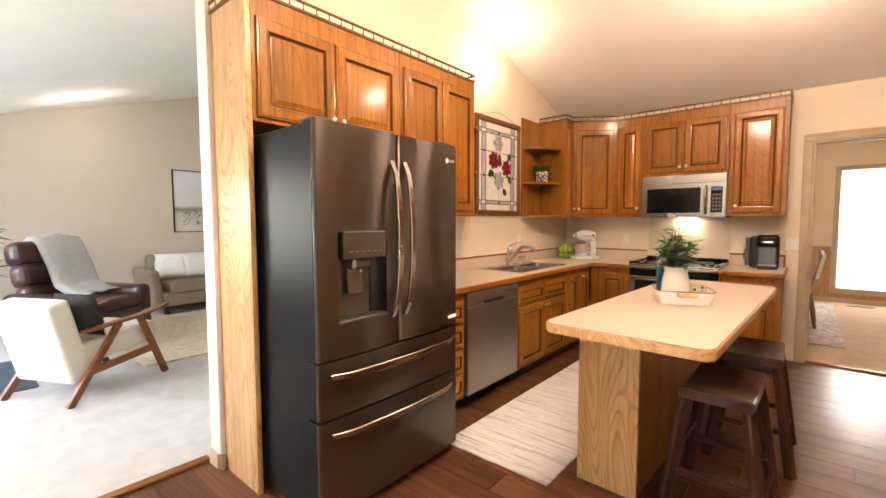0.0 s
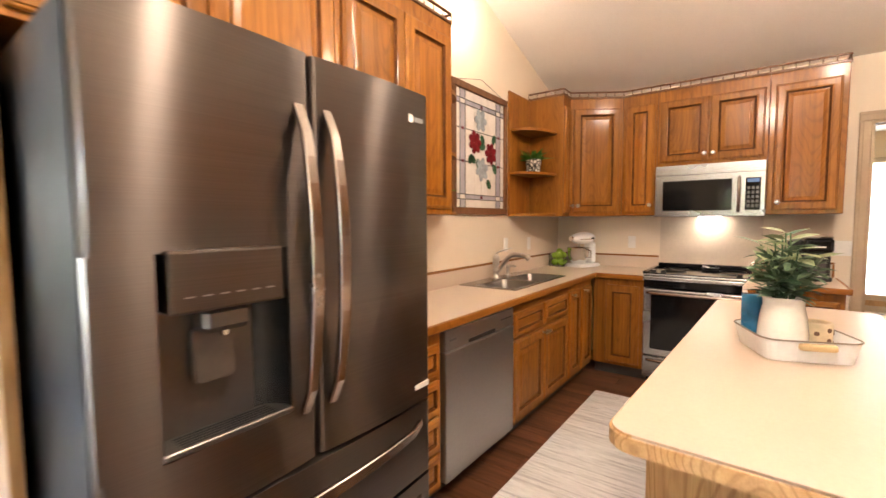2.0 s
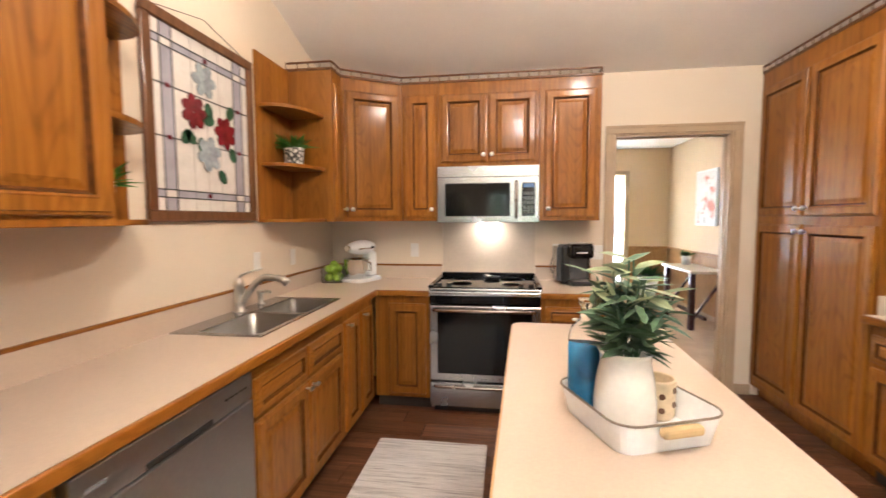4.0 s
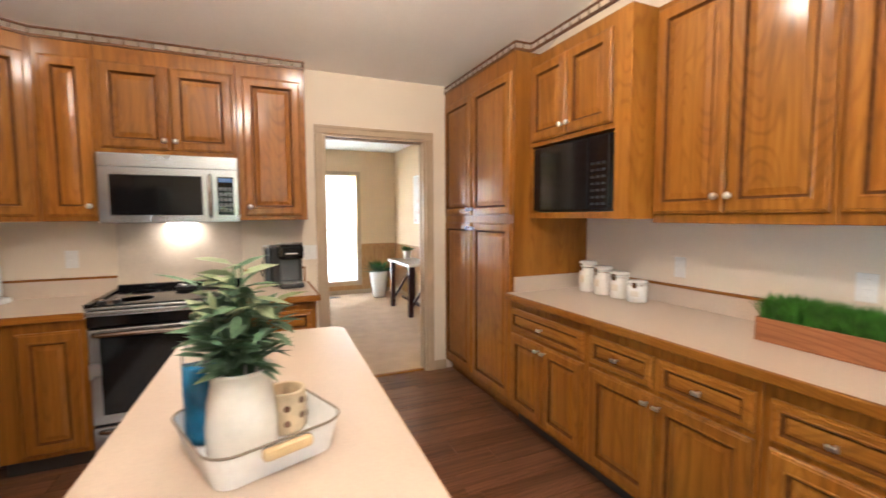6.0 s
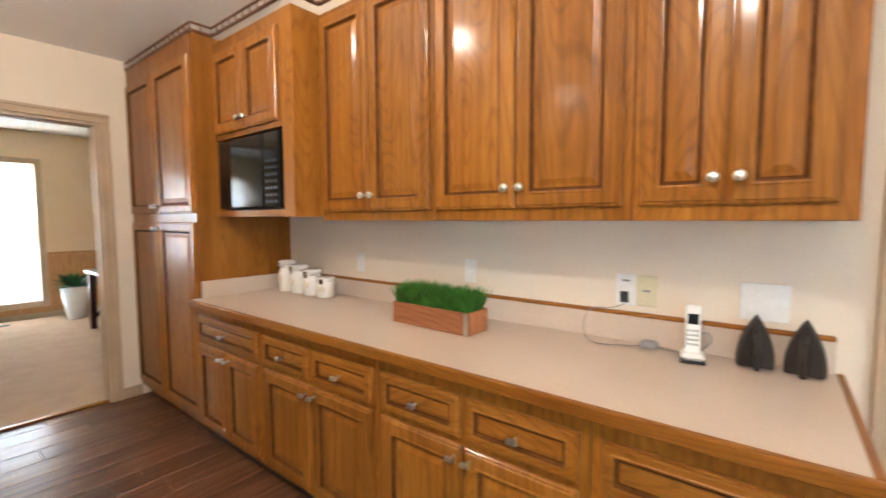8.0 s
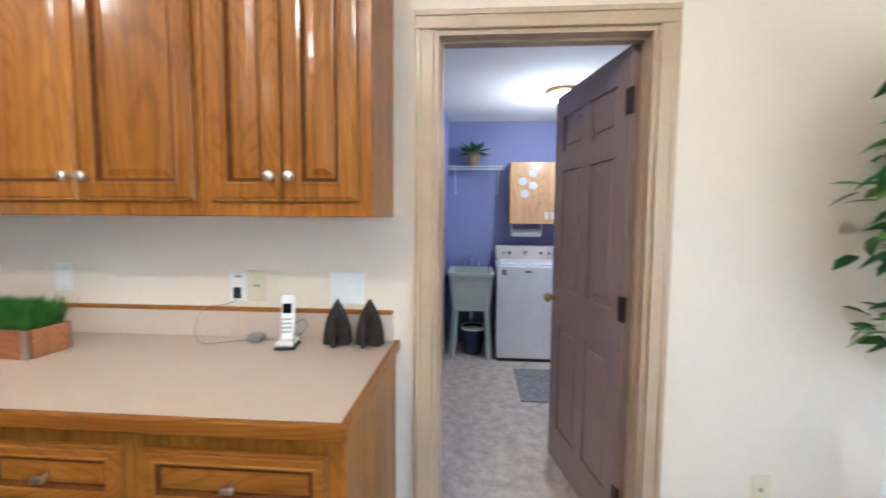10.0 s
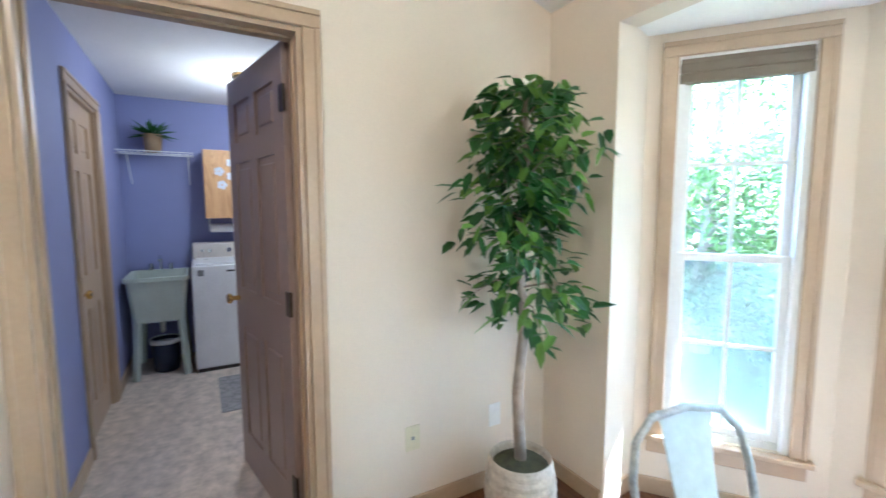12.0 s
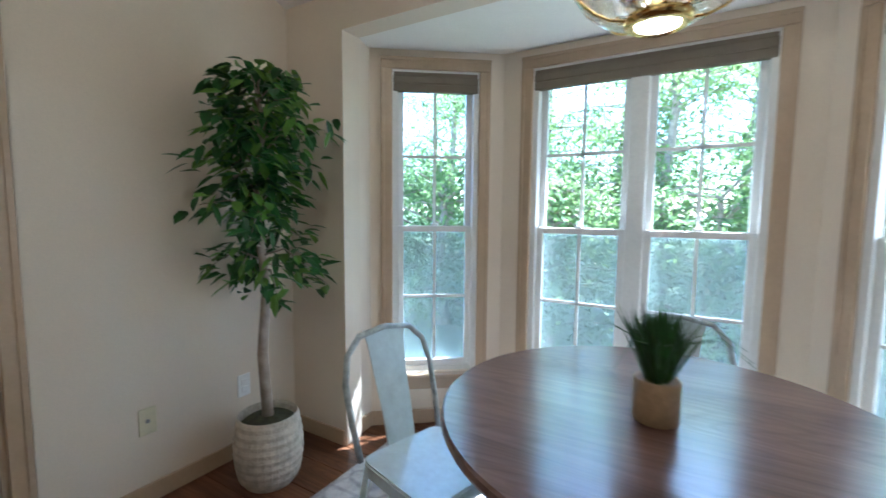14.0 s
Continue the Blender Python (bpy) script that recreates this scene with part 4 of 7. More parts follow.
solo("range_backsplash", box(-1.283, 5.141, 0.93, -0.518, 5.149, 1.37), plain("almond_splash_sheet", (0.62, 0.53, 0.43), 0.35, var=0.03), "plain almond splash panel behind the range", "backsplash", kind="structure")

# sink
sink_steel = plain("satin_sink_steel", (0.46, 0.44, 0.41), 0.3, 1.0, var=0.04, scale=4)


def rounded_loop(x0, y0, x1, y1, rad, n=6):
    pts = []
    for cx, cy, a0 in ((x1 - rad, y1 - rad, 0), (x0 + rad, y1 - rad, 90), (x0 + rad, y0 + rad, 180), (x1 - rad, y0 + rad, 270)):
        for k in range(n + 1):
            a = math.radians(a0 + 90 * k / n)
            pts.append((cx + rad * math.cos(a), cy + rad * math.sin(a)))
    return pts


sink = thing("kitchen_sink", pose(0, 0, 0), "double-bowl stainless steel drop-in sink", "sink")
_bm = bmesh.new()
for r in ((-2.235, 3.215, CT, -2.115, 4.11, CT + 0.007), (-1.82, 3.215, CT, -1.79, 4.11, CT + 0.007), (-2.115, 3.215, CT, -1.82, 3.245, CT + 0.007), (-2.115, 4.08, CT, -1.82, 4.11, CT + 0.007), (-2.115, 3.645, CT - 0.03, -1.82, 3.68, CT + 0.006)):
    add_box(_bm, *r, bevel=0.003, seg=1)
part("rim", _bm, steel, sink)
for y0, y1 in ((3.245, 3.645), (3.68, 4.08)):
    # flange, rounded walls tapering to a dished bottom
    loops = []
    for ins, z, rad in ((0.0, 0.006, 0.0005), (0.001, 0.006, 0.05), (0.006, 0.0, 0.05), (0.012, -0.15, 0.045), (0.022, -0.172, 0.04), (0.045, -0.18, 0.03)):
        loops.append([(px, py, CT + z) for px, py in rounded_loop(-2.117 + ins, y0 - 0.002 + ins, -1.818 - ins, y1 + 0.002 - ins, rad)])
    _bm = bmesh.new()
    rings = [[_bm.verts.new(p) for p in lp] for lp in loops]
    for ra, rb in zip(rings, rings[1:]):
        for q in range(len(ra)):
            f = _bm.faces.new((ra[q], ra[(q + 1) % len(ra)], rb[(q + 1) % len(ra)], rb[q]))
            f.smooth = True
    _bm.faces.new(rings[-1])
    bmesh.ops.solidify(_bm, geom=_bm.faces[:], thickness=0.0012)
    bowl = part("bowl", _bm, sink_steel, sink)
    _bm = lathe([(0.0, 0), (0.042, 0.0), (0.045, 0.004), (0.03, 0.002), (0.0, 0.001)], 16)
    part("drain", _bm, chrome, bowl).matrix_basis = pose(-1.97, (y0 + y1) / 2, CT - 0.18)
fau = thing("faucet", pose(-2.185, 3.66, CT + 0.007), "brushed nickel single-lever faucet behind the sink", "faucet")
part("base", lathe([(0.036, 0), (0.036, 0.006), (0.027, 0.012), (0.026, 0.05), (0.028, 0.053), (0.028, 0.057), (0.026, 0.06), (0.026, 0.135), (0.029, 0.14), (0.027, 0.165), (0.018, 0.18), (0.008, 0.186), (0, 0.187)], 20), nickel, fau, "", True)
_pts = [(0.0, 0, 0.05)]
for i in range(13):
    k = i / 12
    _pts.append((0.02 + 0.2 * k, 0.02 * k, 0.06 + 0.13 * math.sin(min(k * 1.45, 1) * math.pi / 2) - 0.02 * max(k - 0.69, 0)))
part("spout", tube(_pts, 0.019, 12, taper=0.017), nickel, fau, "", True)
part("spray_head", tube([(0.212, 0.02, 0.186), (0.245, 0.023, 0.178), (0.268, 0.025, 0.156)], 0.019, 12, taper=0.022), nickel, fau, "", True)
part("lever", tube([(0, 0, 0.18), (0.012, 0.004, 0.2), (0.05, 0.015, 0.216), (0.12, 0.035, 0.236)], 0.008, 8, taper=0.004), nickel, fau, "", True)
soap = thing("soap_dispenser", pose(-2.19, 3.87, CT + 0.007), "small brushed nickel soap dispenser by the sink", "dispenser")
part("body", lathe([(0.024, 0), (0.024, 0.005), (0.015, 0.01), (0.015, 0.06), (0.019, 0.066), (0.017, 0.082), (0, 0.084)], 14), nickel, soap, "", True)
part("nozzle", tube([(0, 0, 0.074), (0.065, -0.02, 0.082), (0.08, -0.024, 0.07)], 0.008, 8), nickel, soap)

# ---- appliances ----
fr = thing("refrigerator", pose(-2.17, 0.94, 0, 0, 0, 90), "dark stainless French-door refrigerator with two freezer drawers", "refrigerator")
FD = 0.66                         # carcass depth
part("body", boxes([(0.01, -FD, 0.03, 0.91, 0, 1.74)], 0.006), plain("charcoal_side_paint", (0.008, 0.0085, 0.0095), 0.3, 0.0, var=0.05, scale=1.5, spec=0.1), fr, "charcoal painted side")


def bowed(w, h, d, bulge=0.012, n=36):
    """A door slab with a gently bowed front and rounded sides."""
    bm = bmesh.new()
    cols = []
    xs = [0, 0.004, 0.012] + [0.012 + (w - 0.024) * i / n for i in range(1, n)] + [w - 0.012, w - 0.004, w]
    for i, x in enumerate(xs):
        k = 2 * x / w - 1
        y = -d - bulge * (1 - k * k)
        if x in (0, w):
            y = -d + 0.012
        elif i in (1, len(xs) - 2):
            y = -d + 0.003
        cols.append([bm.verts.new((x, 0, 0)), bm.verts.new((x, y, 0)), bm.verts.new((x, y, h)), bm.verts.new((x, 0, h))])
    for a, b in zip(cols, cols[1:]):
        for i in range(4):
            bm.faces.new((a[i], b[i], b[(i + 1) % 4], a[(i + 1) % 4]))
    bm.faces.new(cols[0])
    bm.faces.new(cols[-1][::-1])
    bmesh.ops.recalc_face_normals(bm, faces=bm.faces)
    return bm


def strap_handle(pts, across, w, th_, parent):
    """A flat bowed bar along points; across is the direction of its width."""
    bm, rings = bmesh.new(), []
    pts, u = [Vector(p) for p in pts], Vector(across)
    for i, p in enumerate(pts):
        d = (pts[min(i + 1, len(pts) - 1)] - pts[max(i - 1, 0)]).normalized()
        n = d.cross(u).normalized()
        k = 0.72 + 0.28 * math.sin(math.pi * i / (len(pts) - 1))
        a, b, c = w * k / 2, th_ / 2, 0.003
        rings.append([bm.verts.new(p + u * x + n * y) for x, y in ((a - c, b), (-a + c, b), (-a, b - c), (-a, -b + c), (-a + c, -b), (a - c, -b), (a, -b + c), (a, b - c))])
    for p, q in zip(rings, rings[1:]):
        for i in range(8):
            bm.faces.new((p[i], p[(i + 1) % 8], q[(i + 1) % 8], q[i]))
    bm.faces.new(rings[0])
    bm.faces.new(rings[-1][::-1])
    bmesh.ops.recalc_face_normals(bm, faces=bm.faces)
    return part("handle", bm, handle_steel, parent, "flat satin steel bow handle")


def bow_handle(pts, r, parent):
    o = part("handle", tube(pts, r, 10), handle_steel, parent, "dark satin steel bow handle", True)
    return o


DW2 = 0.455
for x0, inner in ((0.003, True), (0.003 + DW2 + 0.007, False)):
    if inner:
        # left door: slabs round the dispenser recess
        d = part("door", bowed(DW2, 0.145, 0.075), fridge_steel, fr)
        d.matrix_basis = Matrix.Translation((x0, -FD - 0.003, 0.745))
        for q, (a, b, z0, z1) in enumerate(((0, 0.103, 0.89, 1.285), (0.378, DW2, 0.89, 1.285))):
            k0, k1 = 2 * a / DW2 - 1, 2 * b / DW2 - 1
            bm = bmesh.new()
            n = 5
            cols = []
            stops = [a + (b - a) * i / n for i in range(n + 1)]
            stops = [0, 0.004, 0.012] + stops[1:] if a == 0 else stops[:-1] + [DW2 - 0.012, DW2 - 0.004, DW2]
            for x in stops:
                k = 2 * x / DW2 - 1
                y = -0.075 - 0.012 * (1 - k * k)
                if x in (0, DW2):
                    y = -0.063
                cols.append([bm.verts.new((x, 0, z0 - 0.745)), bm.verts.new((x, y, z0 - 0.745)), bm.verts.new((x, y, z1 - 0.745)), bm.verts.new((x, 0, z1 - 0.745))])
            for ca, cb in zip(cols, cols[1:]):
                for i in range(4):
                    bm.faces.new((ca[i], cb[i], cb[(i + 1) % 4], ca[(i + 1) % 4]))
            bm.faces.new(cols[0])
            bm.faces.new(cols[-1][::-1])
            bmesh.ops.recalc_face_normals(bm, faces=bm.faces)
            part("door_skin", bm, fridge_steel, d)
        bm = bowed(DW2, 0.46, 0.075)
        bm.transform(Matrix.Translation((0, 0, 0.54)))
        part("door_skin", bm, fridge_steel, d)
        dark = plain("dispenser_cavity", (0.05, 0.05, 0.05), 0.3, 0.5)
        part("dispenser_recess", boxes([(0.101, -0.012, 0.143, 0.38, 0.0, 0.542), (0.101, -0.078, 0.152, 0.105, -0.012, 0.542), (0.376, -0.078, 0.44, 0.38, -0.012, 0.542)]), dark, d, "dark dispenser recess")
        bm, cols = bmesh.new(), []
        for i in range(9):
            q = radians(90 * i / 8)
            x, y = 0.320 + 0.056 * math.sin(q), -0.014 - 0.066 * (1 - math.cos(q))
            cols.append((bm.verts.new((x, y, 0.158)), bm.verts.new((x, y, 0.42))))
        for ca, cb in zip(cols, cols[1:]):
            bm.faces.new((ca[0], cb[0], cb[1], ca[1]))
        bmesh.ops.solidify(bm, geom=bm.faces[:], thickness=0.002)
        part("recess_lining", bm, steel, d, "curved bright steel lining", True)
        part("recess_back", box(0.107, -0.02, 0.158, 0.319, -0.0125, 0.42), cavity_steel, d, "dark satin recess back")
        bm = box(0.103, -0.088, 0.0, 0.378, -0.012, 0.014, 0.003, 1)
        bm.transform(Matrix.Translation((0, 0, 0.145)))
        part("drip_tray", bm, cavity_steel, d)
        for i in range(5):
            part("drip_slot", box(0.138, -0.078 + i * 0.011, 0.1592, 0.343, -0.073 + i * 0.011, 0.1602), black_matt, d)
        part("control_panel", box(0.113, -0.112, 0.425, 0.348, -0.03, 0.545, 0.006), fridge_steel, d, "dispenser control panel")
        part("spout_block", boxes([(0.185, -0.085, 0.372, 0.288, -0.021, 0.425)], 0.012), cavity_steel, d)
        part("nozzle", tube([(0.237, -0.06, 0.372), (0.237, -0.06, 0.36)], 0.008, 10), chrome, d)
        bm = prism(rounded(0, 0, 0.088, 0.115, 0.016), 0, 0.012, 0.003)
        bm.transform(pose(0.178, -0.038, 0.262, 82, 0, 0))
        part("paddle", bm, cavity_steel, d, "rounded dispenser paddle")
        for i in range(6):
            part("panel_mark", box(0.14 + i * 0.033, -0.1128, 0.455, 0.158 + i * 0.033, -0.112, 0.458), grey_plastic, d)
    else:
        d = part("door", bowed(DW2, 1.0, 0.075), fridge_steel, fr)
        d.matrix_basis = Matrix.Translation((x0, -FD - 0.003, 0.745))
        part("badge", lathe([(0.0, 0), (0.013, 0), (0.013, 0.002), (0, 0.002)], 14), white_plastic, d, "pale round badge").matrix_basis = pose(0.36, -0.0815, 0.915, 90, 0, 0)
        part("badge_bar", box(0.38, -0.0828, 0.908, 0.42, -0.078, 0.922), grey_plastic, d)
        part("maker_plate", box(0.37, -0.0828, 0.045, 0.44, -0.074, 0.062), white_plastic, d)
    if inner:
        part("door_side", box(-0.0022, -0.056, 0.002, -0.0002, -0.002, 0.998), bpy.data.materials["charcoal_side_paint"], d, "charcoal door side")
    hx = DW2 - 0.038 if inner else 0.038
    pts = [(hx, -0.08, 0.13)] + [(hx, -0.085 - 0.055 * math.sin(math.pi * i / 12) ** 0.6, 0.13 + 0.74 * i / 12) for i in range(1, 12)] + [(hx, -0.08, 0.87)]
    strap_handle(pts, (1, 0, 0), 0.034, 0.016, d)
for z0, z1 in ((0.49, 0.735), (0.055, 0.478)):
    d = part("freezer_drawer", bowed(0.917, z1 - z0, 0.075), fridge_steel, fr)
    d.matrix_basis = Matrix.Translation((0.003, -FD - 0.003, z0))
    part("drawer_side", box(-0.0022, -0.056, 0.002, -0.0002, -0.002, z1 - z0 - 0.002), bpy.data.materials["charcoal_side_paint"], d, "charcoal drawer side")
    zz = z1 - z0 - 0.065
    pts = [(0.06, -0.08, zz)] + [(0.06 + 0.797 * i / 12, -0.088 - 0.045 * math.sin(math.pi * i / 12) ** 0.6, zz) for i in range(1, 12)] + [(0.857, -0.08, zz)]
    strap_handle(pts, (0, 0, 1), 0.034, 0.016, d)
for x_ in (0.02, 0.80):
    part("hinge_cover", box(x_, -FD - 0.05, 1.741, x_ + 0.1, -FD + 0.05, 1.76, 0.004), black_matt, fr)
part("foot_grille", box(0.02, -FD - 0.03, 0.0, 0.90, -FD + 0.1, 0.052), black_matt, fr)

dw = thing("dishwasher", S(2.278), "stainless steel dishwasher under the worktop", "dishwasher")
part("body", boxes([(0.0, -0.54, 0.1, 0.68, 0, 0.84), (0.01, -0.49, 0, 0.67, 0, 0.1)]), black_matt, dw)
dw_steel = plain("brushed_dishwasher_steel", (0.42, 0.41, 0.40), 0.4, 1.0, var=0.04, scale=2)
_d = part("door", box(0.005, -0.60, 0.115, 0.675, -0.541, 0.735, 0.006), dw_steel, dw)
part("control_strip", box(0.005, -0.598, 0.74, 0.675, -0.541, 0.838, 0.006), dw_steel, dw)
part("handle_pocket", box(0.2, -0.5995, 0.742, 0.46, -0.59, 0.762, 0.002, 1), black_matt, dw)
for i in range(5):
    part("button", box(0.52 + i * 0.026, -0.6005, 0.79, 0.535 + i * 0.026, -0.597, 0.796), black_matt, dw)
part("badge", box(0.04, -0.6005, 0.785, 0.09, -0.597, 0.795), grey_plastic, dw)

# range
rg = thing("range", R(-1.283), "stainless steel slide-in range with a glass cooktop and oven door", "range")
part("body", boxes([(0, -0.63, 0.08, 0.765, -0.02, 0.885), (0.02, -0.6, 0.0, 0.745, -0.05, 0.08)]), black_matt, rg)
part("cooktop", box(-0.012, -0.655, 0.886, 0.777, -0.02, 0.905, 0.005), steel, rg)
part("rear_trim", box(0.0, -0.06, 0.905, 0.765, -0.012, 0.945, 0.005), black_gloss, rg)
for _x in (-0.012, 0.745):
    part("side_trim", box(_x, -0.66, 0.905, _x + 0.032, -0.06, 0.925, 0.004), black_gloss, rg)
part("control_panel", box(-0.004, -0.672, 0.79, 0.769, -0.631, 0.884, 0.012), black_gloss, rg)
part("nose_strip", box(-0.004, -0.682, 0.857, 0.769, -0.66, 0.887, 0.006), steel, rg)
part("glass_top", box(0.022, -0.635, 0.9052, 0.743, -0.062, 0.9125, 0.002, 1), black_gloss, rg, "glossy black ceramic glass top")
ring_grey = plain("ring_mark", (0.16, 0.16, 0.165), 0.3)
for gx, by, rr_ in ((0.19, -0.48, 0.095), (0.19, -0.22, 0.075), (0.575, -0.48, 0.075), (0.575, -0.22, 0.095)):
    part("heating_ring", lathe([(rr_ - 0.003, 0.0), (rr_ - 0.003, 0.0004), (rr_, 0.0004), (rr_, 0.0)], 36), ring_grey, rg).matrix_basis = Matrix.Translation((gx, by, 0.9126))
for kx in (0.06, 0.13, 0.635, 0.705):
    _k = part("knob", lathe([(0.02, 0), (0.019, 0.02), (0.012, 0.024), (0, 0.024)], 14), black_matt, rg)
    _k.matrix_basis = pose(kx, -0.60, 0.912, 12, 0, 0)
    part("knob_cap", lathe([(0.011, 0.0242), (0.010, 0.0262), (0, 0.0265)], 12), chrome, _k, "bright metal cap")
sr = thing("spoon_rest", R(-1.283) @ pose(0.42, -0.2, 0.9128, 0, 0, 25), "black spoon rest with a pale rim on the cooktop", "spoon rest")
part("dish", lathe([(0, 0.004), (0.045, 0.006), (0.062, 0.022), (0.066, 0.022), (0.05, 0.0), (0, 0)], 20), black_matt, sr)
part("handle", box(-0.014, 0.05, 0.014, 0.014, 0.13, 0.024, 0.004), white_plastic, sr, "pale handle")
_d = part("oven_door", box(0.0, -0.672, 0.245, 0.765, -0.631, 0.785, 0.006), steel, rg)
part("oven_window", box(0.055, -0.6755, 0.30, 0.71, -0.667, 0.745, 0.003, 1), black_gloss, _d, "dark oven glass")
bow_handle([(0.03, -0.67, 0.755), (0.06, -0.705, 0.757), (0.38, -0.712, 0.757), (0.705, -0.705, 0.757), (0.735, -0.67, 0.755)], 0.014, _d)
_d = part("storage_drawer", box(0.0, -0.672, 0.06, 0.765, -0.631, 0.235, 0.006), steel, rg)
bow_handle([(0.03, -0.671, 0.205), (0.06, -0.685, 0.205), (0.705, -0.685, 0.205), (0.735, -0.671, 0.205)], 0.011, _d)
part("badge", box(0.36, -0.6745, 0.265, 0.405, -0.67, 0.275), grey_plastic, rg)

# microwave over the range
mw = thing("over_range_microwave", R(-1.27), "stainless steel over-the-range microwave", "microwave")
part("body", box(0.0, -0.345, 1.362, 0.757, 0, 1.783), black_matt, mw)
part("front", box(0.0, -0.395, 1.362, 0.757, -0.346, 1.783, 0.006), steel, mw)
part("vent_strip", box(0.005, -0.3975, 1.70, 0.752, -0.39, 1.703), black_matt, mw)
part("door_window", box(0.06, -0.399, 1.41, 0.545, -0.392, 1.655, 0.004, 1), black_gloss, mw, "dark glass window")
part("control_panel", box(0.63, -0.399, 1.41, 0.725, -0.392, 1.655, 0.003, 1), black_gloss, mw)
part("display", box(0.64, -0.4, 1.62, 0.715, -0.3985, 1.645), plain("blue_display", (0.1, 0.2, 0.45), 0.2), mw)
for i in range(3):
    for j in range(5):
        part("key", box(0.642 + i * 0.027, -0.4, 1.43 + j * 0.034, 0.66 + i * 0.027, -0.3985, 1.452 + j * 0.034), dark_grey, mw)
bow_handle([(0.59, -0.395, 1.40), (0.59, -0.435, 1.415), (0.59, -0.437, 1.53), (0.59, -0.435, 1.65), (0.59, -0.395, 1.665)], 0.011, mw)
part("lamp_lens", box(0.30, -0.12, 1.357, 0.46, -0.05, 1.361), bulb, mw, "lit cooktop lamp")
lamp("cooktop_lamp", "AREA", 0.0095, WARM, look((-0.89, 5.03, 1.35), (-0.89, 5.09, 0.9)), size=0.2, size_y=0.08)

# black microwave in the niche
bmw = thing("countertop_microwave", C(4.031), "black microwave oven in the cabinet niche", "microwave")
part("body", box(0.06, -0.48, 1.418, 0.715, -0.06, 1.826, 0.006), black_matt, bmw)
part("door", box(0.062, -0.515, 1.425, 0.56, -0.481, 1.822, 0.008), black_gloss, bmw, "glossy black door")
part("control_panel", box(0.564, -0.512, 1.425, 0.713, -0.481, 1.822, 0.006), black_gloss, bmw)
for i in range(3):
    for j in range(7):
        part("key", box(0.585 + i * 0.04, -0.5135, 1.45 + j * 0.036, 0.61 + i * 0.04, -0.512, 1.463 + j * 0.036), black_matt, bmw)

# ---- island and stools ----
isl = thing("kitchen_island", pose(-0.432, 2.65, 0, 0, 0, -2.4), "pale oak island with a pink-beige laminate top", "kitchen island")
_out = rounded(-0.333, -0.985, 0.333, 0.985, 0.06)
part("top", prism(rounded(-0.327, -0.979, 0.327, 0.979, 0.055), CT - 0.012, CT), laminate, isl)
part("edge", prism(_out, CT - 0.045, CT - 0.001, 0.006), oak_pale_h, isl, "rounded oak edge")
part("end_panel", box(-0.325, -0.615, 0.0, -0.03, -0.59, CT - 0.045, 0.002, 1), oak_pale, isl, "pale oak end panel")
part("body", box(-0.32, -0.589, 0.0, -0.035, 0.92, CT - 0.046, 0.002, 1), oak_v, isl)


def stool(m, label):
    th = thing("bar_stool", m, label, "stool", "stools at the island")
    bm = bmesh.new()
    n = 8
    w, d = 0.22, 0.138
    rows = []
    for i in range(n + 1):
        x = -w + 2 * w * i / n
        dip = 0.018 * (2 * i / n - 1) ** 2
        rows.append([bm.verts.new((x, -d, 0.592 + dip)), bm.verts.new((x, d, 0.592 + dip)), bm.verts.new((x, d, 0.56)), bm.verts.new((x, -d, 0.56))])
    for a, b in zip(rows, rows[1:]):
        for i in range(4):
            bm.faces.new((a[i], a[(i + 1) % 4], b[(i + 1) % 4], b[i]))
    bm.faces.new(rows[0][::-1])
    bm.faces.new(rows[-1])
    bmesh.ops.recalc_face_normals(bm, faces=bm.faces)
    bmesh.ops.bevel(bm, geom=[e for e in bm.edges if len(e.link_faces) == 2 and e.calc_face_angle() > 0.8], offset=0.006, segments=2, affect="EDGES")
    part("seat", bm, stool_wood, th, "dark saddle seat")
    for sx in (-1, 1):
        for sy in (-1, 1):
            part("leg", beam((sx * 0.178, sy * 0.113, 0.562), (sx * 0.228, sy * 0.188, 0.0), 0.042, 0.042, None, 0.005), stool_wood, th)
    for sx in (-1, 1):
        k = 0.22
        part("side_rung", beam((sx * (0.215 - 0.05 * k / 0.56), -(0.19 - 0.075 * k / 0.56), k), (sx * (0.215 - 0.05 * k / 0.56), 0.19 - 0.075 * k / 0.56, k), 0.02, 0.03), stool_wood, th)
    for sx in (-1, 1):
        for sy in (-1, 1):
            for k in (0.15, 0.22, 0.50):
                bm = lathe([(0, 0.003), (0.005, 0.002), (0.006, 0), (0, 0)], 8)
                bm.transform(pose(sx * (0.228 - 0.05 * k / 0.56), sy * (0.188 - 0.075 * k / 0.56 + 0.021), k, -90 * sy, 0, 0))
                part("bolt", bm, chrome, th, "small bright bolt")
    for sy, k in ((-1, 0.15), (1, 0.30)):
        part("rung", beam((-(0.215 - 0.05 * k / 0.56), sy * (0.19 - 0.075 * k / 0.56), k), (0.215 - 0.05 * k / 0.56, sy * (0.19 - 0.075 * k / 0.56), k), 0.02, 0.03), stool_wood, th)
    return th


_s = stool(pose(-0.178, 2.24, 0, 0, 0, 88), "dark espresso wooden saddle stool tucked under the island")
copy_thing(_s, pose(-0.125, 2.965, 0, 0, 0, 91))

solo("runner_rug", prism(rounded(-1.53, 1.87, -0.86, 4.08, 0.01), 0.003, 0.011), rug_stripe, "cream and grey striped woven runner rug", "rug")

